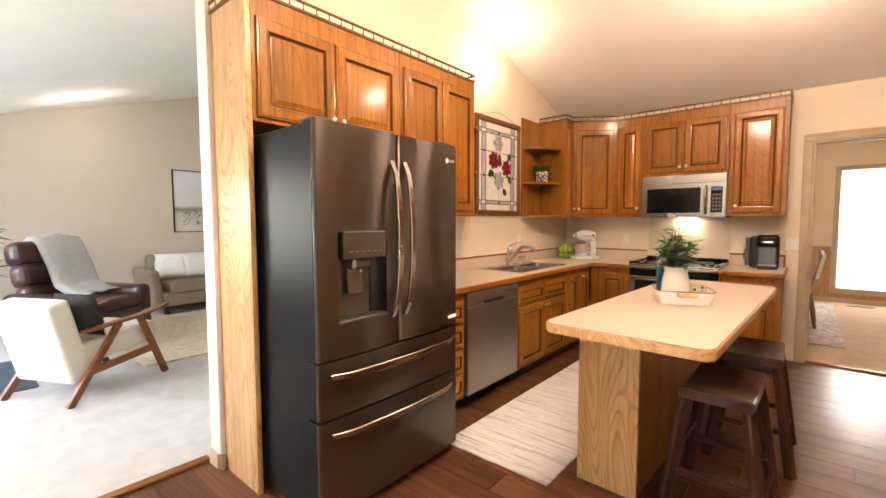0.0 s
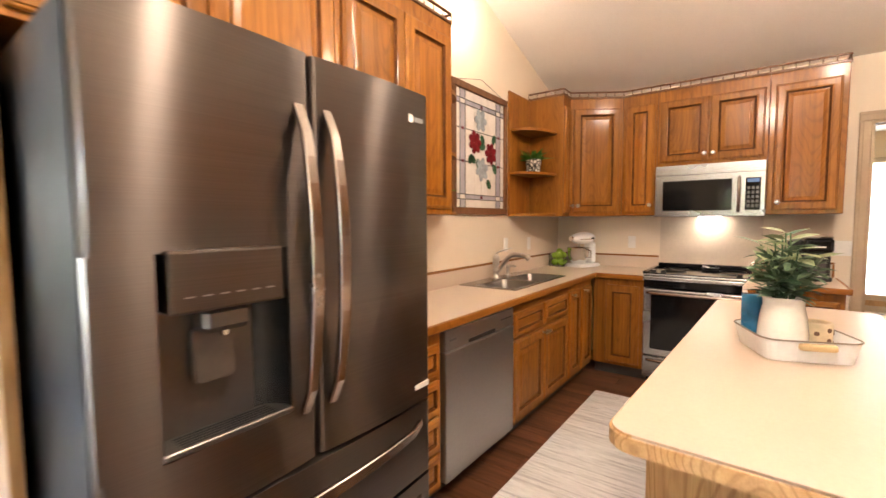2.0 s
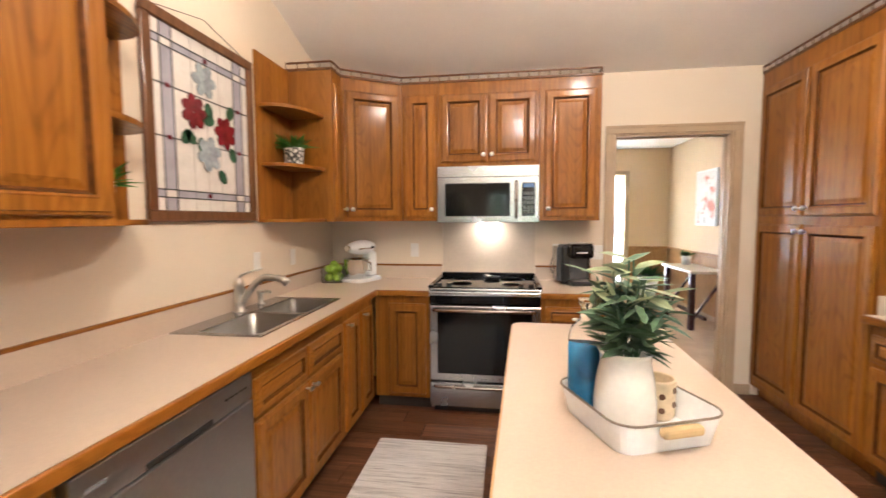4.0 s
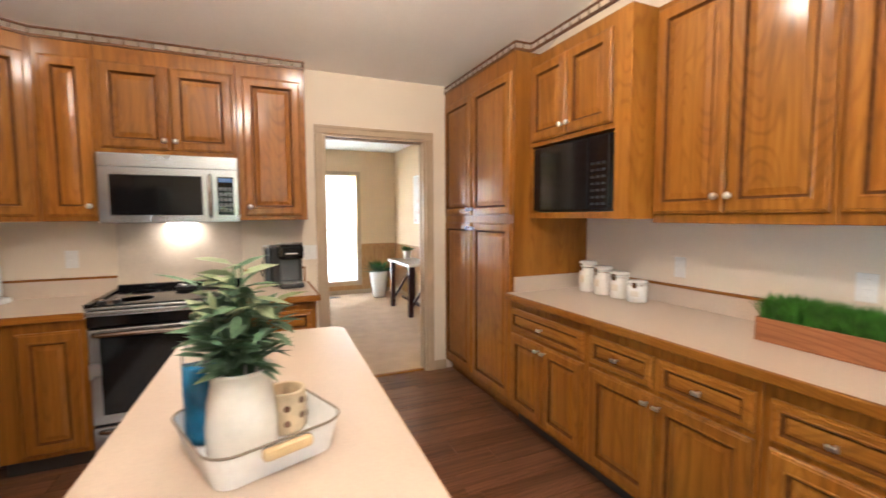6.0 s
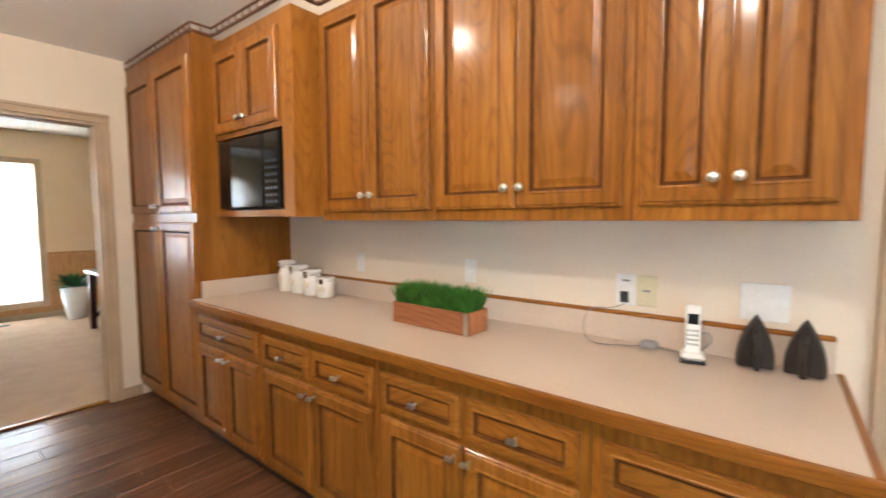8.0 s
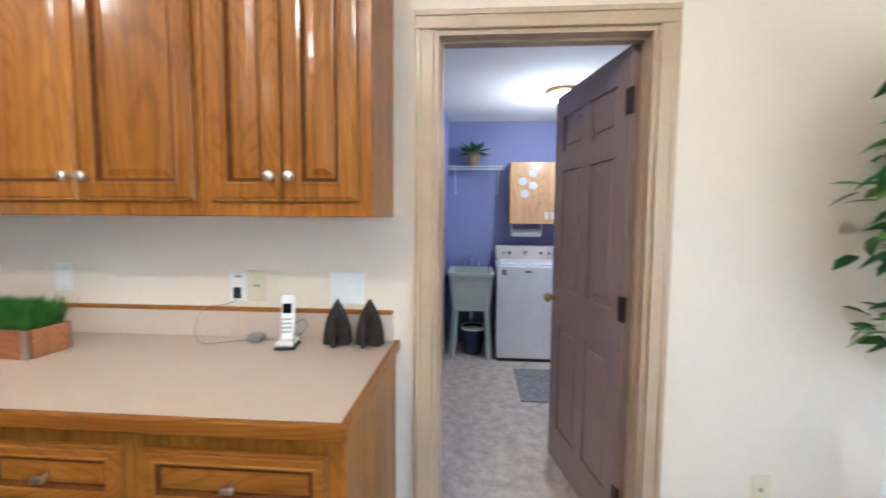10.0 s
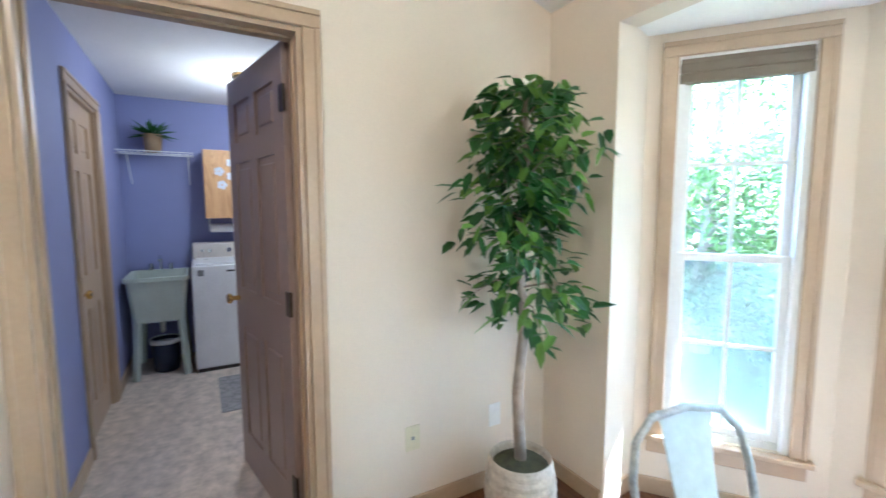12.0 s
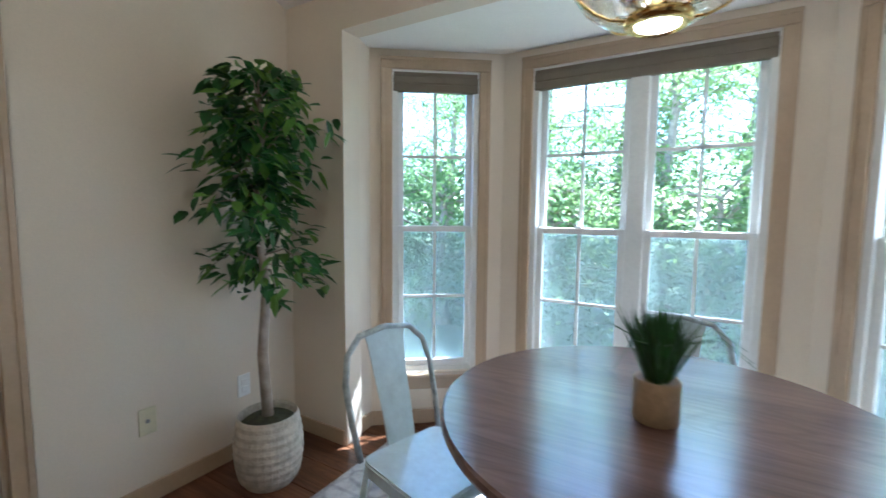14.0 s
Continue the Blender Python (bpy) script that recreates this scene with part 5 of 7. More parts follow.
# ---- kitchen: things on walls and worktops ----
sg = thing("stained_glass_panel", pose(WX0 + 0.004, 3.16, 1.385, 0, 0, 90), "stained glass panel with red and blue flowers in a brown frame", "stained glass")
GW, GH, FB = 0.79, 0.93, 0.05
for r in ((0, 0, GW, FB), (0, GH - FB, GW, GH)):
    part("frame_bar", box(r[0], -0.024, r[1], r[2], 0, r[3], 0.004, 1), frame_brown, sg)
for r in ((0, FB, FB, GH - FB), (GW - FB, FB, GW, GH - FB)):
    part("frame_bar", box(r[0], -0.0235, r[1], r[2], 0, r[3], 0.004, 1), frame_brown, sg)
milk = plain("milky_white_glass", (0.76, 0.73, 0.69), 0.2, var=0.06, scale=12)
bluish = plain("grey_violet_glass", (0.42, 0.41, 0.48), 0.2, var=0.15)
redg = plain("ruby_glass", (0.17, 0.012, 0.02), 0.15, var=0.4, scale=25)
greeng = plain("dark_green_glass", (0.035, 0.11, 0.06), 0.15, var=0.4, scale=25)
slate_blue = plain("smoky_blue_glass", (0.33, 0.38, 0.42), 0.2, var=0.3, scale=25)
iw, ih = GW - 2 * FB, GH - 2 * FB
cols = [0, 0.055, 0.125, 0.245, 0.345, 0.445, 0.565, 0.635, iw]
rows_ = [0, 0.06, 0.095, 0.33, 0.56, ih - 0.1, ih - 0.065, ih]
for i in range(len(cols) - 1):
    for j in range(len(rows_) - 1):
        border = i in (1, 6) or j in (1, 5)
        part("pane", box(FB + cols[i] + 0.0015, -0.009, FB + rows_[j] + 0.0015, FB + cols[i + 1] - 0.0015, -0.004, FB + rows_[j + 1] - 0.0015), bluish if border and (i in (1, 6)) != (j in (1, 5)) else milk, sg)
part("backing", box(FB, -0.003, FB, GW - FB, -0.001, GH - FB), lead, sg)
for c in (1, 2, 6, 7):
    part("lead_line", box(FB + cols[c] - 0.003, -0.011, FB, FB + cols[c] + 0.003, -0.0035, GH - FB), lead, sg)
for c in range(1, 7):
    part("lead_line", box(FB, -0.0112, FB + rows_[c] - 0.003, GW - FB, -0.0034, FB + rows_[c] + 0.003), lead, sg)
for x, z in ((0.09, 0.33), (0.09, 0.56), (0.60, 0.33), (0.60, 0.56), (0.345, 0.078), (0.345, ih - 0.082)):
    part("red_square", box(FB + x - 0.011, -0.0125, FB + z - 0.01, FB + x + 0.011, -0.009, FB + z + 0.01), redg, sg)


def petals(cx, cz, rad, n, mat, name, ph=0.0, squash=1.0):
    for i in range(n):
        a = ph + 2 * math.pi * i / n
        bm = bmesh.new()
        out = []
        for k in range(8):
            b = 2 * math.pi * k / 8
            u, v = rad * (0.5 + 0.5 * math.cos(b)) + 0.004, rad * 0.34 * math.sin(b)
            out.append((cx + (u * math.cos(a) - v * math.sin(a)) * squash, cz + u * math.sin(a) + v * math.cos(a)))
        lo = [bm.verts.new((x, -0.011 - 0.0004 * i, z)) for x, z in out]
        hi = [bm.verts.new((x, -0.0145 - 0.0004 * i, z)) for x, z in out]
        bm.faces.new(hi)
        for k in range(8):
            bm.faces.new((lo[k], lo[(k + 1) % 8], hi[(k + 1) % 8], hi[k]))
        bmesh.ops.recalc_face_normals(bm, faces=bm.faces)
        part(name, bm, mat, sg)


petals(0.30, 0.53, 0.085, 7, redg, "red_petal")
petals(0.53, 0.47, 0.085, 7, redg, "red_petal", 0.4)
petals(0.38, 0.70, 0.085, 6, slate_blue, "blue_petal")
petals(0.40, 0.34, 0.09, 6, slate_blue, "blue_petal", 0.3)
for cx, cz, a in ((0.39, 0.60, -1.2), (0.36, 0.50, 0.2), (0.27, 0.44, -2.2), (0.34, 0.42, -1.4), (0.56, 0.54, 1.2), (0.57, 0.40, -1.1), (0.47, 0.27, -0.9), (0.31, 0.38, 2.6)):
    petals(cx, cz, 0.085, 1, greeng, "leaf_piece", a)
part("hanging_wire", tube([(0.06, -0.012, GH), (0.40, -0.008, GH + 0.075), (0.73, -0.012, GH)], 0.002, 5), lead, sg)


def plate(m, w, h, mat, holes, label, name="outlet_plate", cat="outlet"):
    th = thing(name, m, label, cat)
    part("plate", box(-w / 2, -0.006, -h / 2, w / 2, -0.0005, h / 2, 0.002, 1), mat, th)
    for x, z, a, b, mm in holes:
        part("insert", box(x - a, -0.0085, z - b, x + a, -0.005, z + b, 0.0015, 1), mm, th)
    return th


DUP = [(0, 0.02, 0.016, 0.014, white_plastic), (0, -0.02, 0.016, 0.014, white_plastic)]
for m_ in (S(3.97) @ pose(0, 0, 1.135), S(4.42) @ pose(0, 0, 1.125), R(-1.53) @ pose(0, 0, 1.125), R(-0.34) @ pose(0, 0, 1.125), C(3.28) @ pose(0, 0, 1.10), C(2.47) @ pose(0, 0, 1.105), C(-0.70) @ pose(0, 0, 0.36)):
    plate(m_, 0.07, 0.115, white_plastic, DUP, "white wall outlet plate")
plate(C(-0.25) @ pose(0, 0, 0.36), 0.07, 0.115, cream_plastic, [(0, 0, 0.008, 0.008, grey_plastic)], "cream wall jack plate")
plate(C(1.66) @ pose(0, 0, 1.085), 0.075, 0.118, cream_plastic, [(0, 0, 0.014, 0.004, grey_plastic)], "cream phone jack plate")
plate(C(1.735) @ pose(0, 0, 1.085), 0.075, 0.125, white_plastic, [(0, 0.035, 0.014, 0.004, grey_plastic), (-0.005, -0.03, 0.016, 0.022, black_matt)], "white outlet plate with a black plug")
plate(C(1.30) @ pose(0, 0, 1.083), 0.135, 0.125, white_plastic, [(-0.03, 0, 0.012, 0.022, white_plastic), (0.025, 0, 0.012, 0.022, white_plastic)], "white double switch plate", "switch_plate", "switch")
plate(R(-0.02) @ pose(0, 0, 1.115), 0.115, 0.115, white_plastic, [(-0.025, 0, 0.01, 0.02, white_plastic), (0.025, 0, 0.01, 0.02, white_plastic)], "white double switch plate", "switch_plate", "switch")


def pot_plant(name, m, prof, pot_mat, leaves, leaf_mat, label, n=20, fill=None):
    th = thing(name, m, label, "potted plant")
    part("pot", lathe(prof, n), pot_mat, th, "", True)
    zt = fill if fill is not None else prof[-1][1] - 0.02
    r_in = prof[-1][0] - 0.006 if prof[-1][0] > 0.02 else 0.03
    part("soil", lathe([(0, zt - 0.01), (r_in, zt - 0.01), (r_in, zt), (0, zt + 0.004)], n), soil, th)
    leaf_mesh("foliage", leaves, leaf_mat, th)
    return th


check, _t, _b = nodes_of("black_white_pattern_glaze")
_ck = _t.nodes.new("ShaderNodeTexVoronoi")
_ck.feature = "DISTANCE_TO_EDGE"
_ck.inputs["Scale"].default_value = 36
_t.links.new(coords(_t, (1, 1, 1)), _ck.inputs["Vector"])
_t.links.new(ramp(_t, _ck.outputs["Distance"], [(0.10, (0.03, 0.03, 0.03)), (0.16, (0.75, 0.73, 0.7))]), _b.inputs["Base Color"])
_b.inputs["Roughness"].default_value = 0.3


def fern(n, L, w, z, spread=1.0):
    out = []
    for _ in range(n):
        a = random.uniform(0, 6.28)
        d = Vector((math.cos(a) * spread, math.sin(a) * spread, random.uniform(0.15, 1.1)))
        out.append(((0.015 * math.cos(a), 0.015 * math.sin(a), z), d, L * random.uniform(0.6, 1.1), w))
    return out


CUP = [(0.0, 0), (0.052, 0), (0.058, 0.006), (0.067, 0.108), (0.068, 0.118), (0.06, 0.118)]
pot_plant("shelf_plant", pose(-2.15, 4.25, 1.746), CUP, check, fern(70, 0.155, 0.034, 0.105, 0.9), grass_green, "green fern in a black and white patterned pot")
pot_plant("shelf_plant", pose(-2.15, 2.83, 1.397), [(0.0, 0), (0.04, 0), (0.05, 0.01), (0.058, 0.13), (0.05, 0.13)], check, fern(60, 0.14, 0.03, 0.11, 0.7), grass_green, "green fern in a striped patterned pot")

ap = thing("apple_bowl", pose(-2.13, 4.83, CT + 0.001), "glass cube vase filled with green apples", "fruit bowl")
_o = part("bowl", boxes([(-0.075, -0.075, 0, 0.075, 0.075, 0.006), (-0.075, -0.075, 0.006, -0.071, 0.075, 0.13), (0.071, -0.075, 0.006, 0.075, 0.075, 0.13), (-0.071, -0.075, 0.006, 0.071, -0.071, 0.13), (-0.071, 0.071, 0.006, 0.071, 0.075, 0.13)]), clear_glass, ap, "clear glass")
_o.visible_shadow = False
apple = plain("green_apple_skin", (0.28, 0.44, 0.04), 0.25, var=0.25, scale=20, coat=0.3)
for dx, dy, dz in ((-.033, -.033, .04), (.035, -.032, .04), (-.034, .033, .04), (.033, .034, .04), (-.005, 0.003, .085), (-.036, -.02, .105), (.036, .01, .108), (0, .038, .11), (.003, -.04, .112), (0, 0, .14)):
    _bm = lathe([(0, -0.027), (0.012, -0.031), (0.028, -0.02), (0.034, 0.002), (0.029, 0.022), (0.014, 0.031), (0.004, 0.027), (0, 0.025)], 12)
    _bm.transform(pose(dx, dy, dz, random.uniform(-30, 30), random.uniform(-30, 30)))
    part("apple", _bm, apple, ap, "green apple", True)

mx = thing("stand_mixer", pose(-1.93, 4.93, CT + 0.001, 0, 0, -20), "white stand mixer with a steel bowl", "mixer")
_sy = pose(0, 0, 0)
part("base", prism(rounded(-0.11, -0.16, 0.11, 0.16, 0.06), 0, 0.03, 0.008), enamel, mx)
part("column", boxes([(-0.05, 0.06, 0.028, 0.05, 0.15, 0.24)], 0.02), enamel, mx)
_bm = bmesh.new()
bmesh.ops.create_uvsphere(_bm, u_segments=18, v_segments=10, radius=1.0)
_bm.transform(Matrix.Translation((0, 0.0, 0.275)) @ Matrix.Diagonal((0.062, 0.175, 0.06, 1)))
part("motor_head", _bm, enamel, mx, "", True)
part("trim_band", boxes([(-0.064, -0.1, 0.262, 0.064, 0.1, 0.272)], 0.003), chrome, mx)
part("hub", tube([(0, -0.165, 0.275), (0, -0.182, 0.275)], 0.022, 12), chrome, mx)
part("beater_shaft", tube([(0, -0.07, 0.23), (0, -0.07, 0.15)], 0.012, 10), chrome, mx)
_o = part("bowl", lathe([(0.03, 0.03), (0.05, 0.033), (0.08, 0.06), (0.098, 0.11), (0.104, 0.185), (0.108, 0.187), (0.1, 0.183), (0.0, 0.1)], 24), chrome, mx, "polished steel bowl", True)
_o.matrix_basis = Matrix.Translation((0, -0.07, 0))
part("bowl_handle", tube([(0.1, -0.07, 0.17), (0.145, -0.07, 0.16), (0.145, -0.07, 0.1), (0.095, -0.07, 0.09)], 0.007, 8), chrome, mx)
part("speed_knob", tube([(0.06, 0.06, 0.275), (0.075, 0.06, 0.275)], 0.01, 8), black_matt, mx)

cf = thing("coffee_maker", pose(-0.215, 4.96, CT + 0.001, 0, 0, 6), "black single-cup coffee maker with a water tank", "coffee maker")
part("body", box(-0.115, -0.02, 0, 0.105, 0.15, 0.30, 0.02), black_matt, cf)
part("brew_head", box(-0.075, -0.15, 0.205, 0.095, 0.02, 0.315, 0.025, 3), black_gloss, cf)
part("drip_tray", box(-0.07, -0.15, 0, 0.09, -0.015, 0.035, 0.012), black_matt, cf)
part("drip_grille", box(-0.055, -0.14, 0.035, 0.075, -0.03, 0.039), nickel, cf)
part("head_trim", tube([(-0.06, -0.12, 0.25), (-0.02, -0.157, 0.25), (0.04, -0.157, 0.25), (0.08, -0.12, 0.25)], 0.006, 6), chrome, cf)
part("lever_handle", tube([(-0.07, -0.1, 0.318), (0.01, -0.155, 0.322), (0.09, -0.1, 0.318)], 0.009, 8), nickel, cf)
part("front_panel", box(-0.055, -0.026, 0.04, 0.075, -0.019, 0.2, 0.003, 1), plain("smoked_panel", (0.16, 0.17, 0.18), 0.2, 0.4), cf)
_o = part("water_tank", box(-0.155, -0.03, 0.02, -0.117, 0.13, 0.29, 0.012), plain("smoky_tank", (0.06, 0.07, 0.08), 0.1, coat=0.5), cf)
part("button_panel", box(0.06, -0.13, 0.316, 0.09, -0.03, 0.32), chrome, cf)
part("cord", tube(eased([(-0.12, 0.1, 0.06), (-0.17, 0.12, 0.07), (-0.16, 0.165, 0.15), (-0.13, 0.17, 0.22)]), 0.004, 6), black_matt, cf)

CAN = thing("canister", pose(1.63, 3.86, CT + 0.001), "white ceramic canister with a clamp lid", "canister", "canisters on the worktop")
part("body", lathe([(0, 0), (0.052, 0), (0.056, 0.006), (0.056, 0.165), (0.05, 0.175)], 24), ceramic, CAN, "", True)
part("lid", lathe([(0.0, 0.176), (0.054, 0.176), (0.057, 0.185), (0.055, 0.2), (0.03, 0.206), (0, 0.207)], 24), ceramic, CAN, "", True)
part("clamp_band", lathe([(0.0575, 0.160), (0.0585, 0.163), (0.0575, 0.166)], 24), chrome, CAN)
part("clamp", boxes([(-0.064, -0.012, 0.14, -0.058, 0.012, 0.19), (-0.075, -0.008, 0.17, -0.062, 0.008, 0.18)]), chrome, CAN)
part("label_patch", boxes([(-0.0575, -0.022, 0.06, -0.055, 0.022, 0.11)], 0.001), plain("tan_label", (0.66, 0.58, 0.46), 0.6), CAN)
for i, (y, k) in enumerate(((3.72, 0.9), (3.585, 0.8), (3.45, 0.62))):
    _c = copy_thing(CAN, pose(1.63, y, CT + 0.001, 0, 0, 14 * i))
    _c.scale = (1.02, 1.02, k)

gb = thing("grass_planter", pose(1.495, 2.46, CT + 0.001, 0, 0, -92), "artificial green grass in a cedar planter box", "planter")
part("front_board", box(-0.215, -0.075, 0, 0.215, -0.063, 0.095, 0.002, 1), cedar, gb)
part("back_board", box(-0.215, 0.063, 0, 0.215, 0.075, 0.095, 0.002, 1), cedar, gb)
for s_ in (-1, 1):
    part("end_board", box(s_ * 0.215 - 0.006, -0.062, 0, s_ * 0.215 + 0.006, 0.062, 0.095, 0.002, 1), cedar, gb)
part("corner_strip", box(0.2, -0.0775, 0, 0.2225, -0.0755, 0.094), nickel, gb, "pale metal corner strip")
part("bottom_board", box(-0.208, -0.062, 0.0, 0.208, 0.062, 0.08), soil, gb)
_lv = []
for _ in range(2600):
    x, y = random.uniform(-0.205, 0.205), random.uniform(-0.06, 0.06)
    _lv.append(((x, y, 0.078), (random.uniform(-.35, .35) + x * 0.4, random.uniform(-.35, .35) + y * 2, 1), random.uniform(0.085, 0.145), 0.0065))
tagged(leaf_mesh("grass", _lv, grass_green, gb), kind="stuff")

ph = thing("cordless_phone", pose(1.64, 1.485, CT + 0.001, 0, 0, -80), "white cordless phone standing in its charger", "phone")
part("charger", boxes([(-0.035, -0.045, 0.008, 0.035, 0.045, 0.03)], 0.01), white_plastic, ph)
part("foot", box(-0.037, -0.047, 0, 0.037, 0.047, 0.008, 0.003, 1), black_matt, ph)
_bm = box(-0.024, -0.014, 0, 0.024, 0.014, 0.165, 0.01)
_bm.transform(pose(0, 0, 0.02, -10))
part("handset", _bm, white_plastic, ph)
_bm = box(-0.016, -0.0155, 0.10, 0.016, -0.0135, 0.135)
_bm.transform(pose(0, 0, 0.02, -10))
part("screen", _bm, black_gloss, ph)
for i in range(3):
    for j in range(4):
        _bm = box(-0.017 + i * 0.012, -0.0155, 0.03 + j * 0.015, -0.009 + i * 0.012, -0.0135, 0.038 + j * 0.015)
        _bm.transform(pose(0, 0, 0.02, -10))
        part("key", _bm, grey_plastic, ph)
part("cord", tube(eased([(0.02, 0.04, 0.02), (0.06, 0.06, 0.05), (0.05, 0.07, 0.09), (0.0, 0.075, 0.06)]), 0.003, 6), grey_plastic, ph)
cb = thing("power_cable", pose(0, 0, 0), "thin grey power cable with a small adapter", "cable")
part("cord", tube(eased([(1.757, 1.735, 1.03), (1.742, 1.78, 1.008), (1.735, 1.87, 1.006), (1.725, 1.89, 0.93), (1.68, 1.86, CT + 0.004), (1.63, 1.80, CT + 0.004), (1.66, 1.73, CT + 0.004), (1.70, 1.65, CT + 0.006)]), 0.002, 6), grey_plastic, cb)
part("adapter", box(1.67, 1.60, CT + 0.001, 1.72, 1.66, CT + 0.03, 0.012), grey_plastic, cb)
part("cord", tube(eased([(1.70, 1.60, CT + 0.006), (1.71, 1.55, CT + 0.004), (1.68, 1.51, CT + 0.006)]), 0.002, 6), grey_plastic, cb)

iron_metal = plain("rusty_cast_iron", (0.035, 0.026, 0.022), 0.6, 0.5, var=0.4, scale=18, bump=0.5, fine=120)


def sad_iron(m):
    th = thing("sad_iron", m, "antique dark cast sad iron standing on its heel", "iron", "sad irons on the worktop")
    bm = bmesh.new()
    out = []
    for i in range(9):
        k = i / 8
        out.append((0.052 * (1 - k ** 2.2), 0.005 + 0.165 * k))
    full = [(x, z) for x, z in out] + [(-x, z) for x, z in reversed(out[:-1])]
    a = [bm.verts.new((x, 0.02, z)) for x, z in full]
    b = [bm.verts.new((x * 0.9, -0.018, z * 0.97)) for x, z in full]
    n = len(full)
    bm.faces.new(a)
    bm.faces.new(b[::-1])
    for i in range(n):
        bm.faces.new((a[i], a[(i + 1) % n], b[(i + 1) % n], b[i]))
    bmesh.ops.recalc_face_normals(bm, faces=bm.faces)
    part("body", bm, iron_metal, th)
    part("handle", tube([(0, -0.015, 0.03), (0, -0.06, 0.015), (0, -0.07, 0.06), (0, -0.06, 0.11), (0, -0.012, 0.12)], 0.010, 8), iron_metal, th)
    return th


_i = sad_iron(pose(1.68, 1.315, CT + 0.001, 0, 0, -84))
copy_thing(_i, pose(1.68, 1.195, CT + 0.001, 0, 0, -96))

# tray on the island
tr = thing("serving_tray", pose(-0.437, 2.618, CT + 0.001, 0, 0, 21), "white metal tray with wooden handles on the island", "tray")
_bm = bmesh.new()
_rings = []
for (e, z) in ((0.0, 0.0), (0.018, 0.07), (0.021, 0.071), (0.015, 0.070), (-0.003, 0.005)):
    _rings.append([_bm.verts.new((x, y, z)) for x, y in rounded(-0.122 - e, -0.128 - e, 0.122 + e, 0.128 + e, 0.035 + e)])
for a, b in zip(_rings, _rings[1:]):
    for i in range(len(a)):
        _bm.faces.new((a[i], a[(i + 1) % len(a)], b[(i + 1) % len(b)], b[i]))
_bm.faces.new(_rings[0][::-1])
_bm.faces.new(_rings[-1])
bmesh.ops.recalc_face_normals(_bm, faces=_bm.faces)
part("body", _bm, enamel, tr)
part("rim", tube([(x, y, 0.072) for x, y in rounded(-0.141, -0.147, 0.141, 0.147, 0.054)] + [(0.141, 0.093, 0.072)], 0.0028, 6, cap=False), plain("worn_rim", (0.2, 0.16, 0.12), 0.5), tr, "dark worn rim")
for s_ in (-1, 1):
    h_ = part("handle", box(-0.05, s_ * 0.155 - 0.012, 0.045, 0.05, s_ * 0.155 + 0.012, 0.068, 0.008), plain("pale_handle_wood", (0.58, 0.42, 0.22), 0.5, var=0.2), tr, "pale wooden handle")

pit = thing("pitcher", pose(-0.466, 2.598, CT + 0.007, 0, 0, 95) @ Matrix.Diagonal((1.14, 1.14, 1.08, 1)), "white ceramic pitcher holding leafy sage stems", "pitcher")
part("body", lathe([(0, 0), (0.058, 0), (0.063, 0.01), (0.063, 0.06), (0.058, 0.11), (0.051, 0.145), (0.052, 0.162), (0.057, 0.172), (0.052, 0.172), (0.046, 0.15), (0.0, 0.13)], 28), ceramic, pit, "", True)
part("handle", tube([(0.049, 0, 0.15), (0.08, 0, 0.155), (0.093, 0, 0.12), (0.088, 0, 0.08), (0.06, 0, 0.05)], 0.009, 8), ceramic, pit, "", True)
_r = random.Random(11)
_dk, _lt = [], []
for i in range(22):
    a = _r.uniform(0, 6.28)
    lean = _r.uniform(0.05, 0.5)
    top = Vector((math.cos(a) * lean * 0.16, math.sin(a) * lean * 0.16, 0.19 + _r.uniform(0.07, 0.17) * (1.15 - lean * .5)))
    base = Vector((0.02 * math.cos(a), 0.02 * math.sin(a), 0.145))
    part("stem", tube([base, base.lerp(top, .5) + Vector((0, 0, 0.02)), top], 0.0022, 5), leaf_sage, pit)
    for k in range(10):
        p = base.lerp(top, 0.2 + 0.8 * k / 9)
        b = _r.uniform(0, 6.28)
        d = Vector((math.cos(b), math.sin(b), _r.uniform(-0.2, 1.0))) + Vector((math.cos(a), math.sin(a), 0)) * 0.5
        (_lt if (k > 7 and _r.random() < .6) else _dk).append((p, d, _r.uniform(0.05, 0.085), _r.uniform(0.020, 0.032)))
leaf_mesh("leaves", _dk, leaf_sage, pit, "dusty green leaves")
leaf_mesh("young_leaves", _lt, leaf_sage_pale, pit, "pale green tips")
bot = thing("glass_bottle", pose(-0.542, 2.69, CT + 0.007), "clear bottle half filled with blue glass", "bottle")
_o = part("body", lathe([(0, 0), (0.042, 0), (0.045, 0.006), (0.045, 0.19), (0.038, 0.215), (0.018, 0.235), (0.015, 0.27), (0.022, 0.275), (0.022, 0.29), (0.012, 0.29)], 20), clear_glass, bot, "", True)
_o.visible_shadow = False
part("filling", lathe([(0, 0.004), (0.04, 0.004), (0.0425, 0.02), (0.0425, 0.17), (0, 0.172)], 20), plain("deep_blue_filling", (0.02, 0.16, 0.33), 0.25, var=0.4, scale=14), bot, "deep blue filling", True)
mug = thing("dotted_mug", pose(-0.374, 2.663, CT + 0.007), "small cream mug with brown dots", "mug")
part("body", lathe([(0, 0), (0.04, 0), (0.046, 0.01), (0.047, 0.095), (0.043, 0.1), (0.04, 0.095), (0.038, 0.03), (0, 0.025)], 20), plain("speckled_cream_glaze", (0.62, 0.5, 0.33), 0.35, var=0.1, scale=30), mug, "", True)
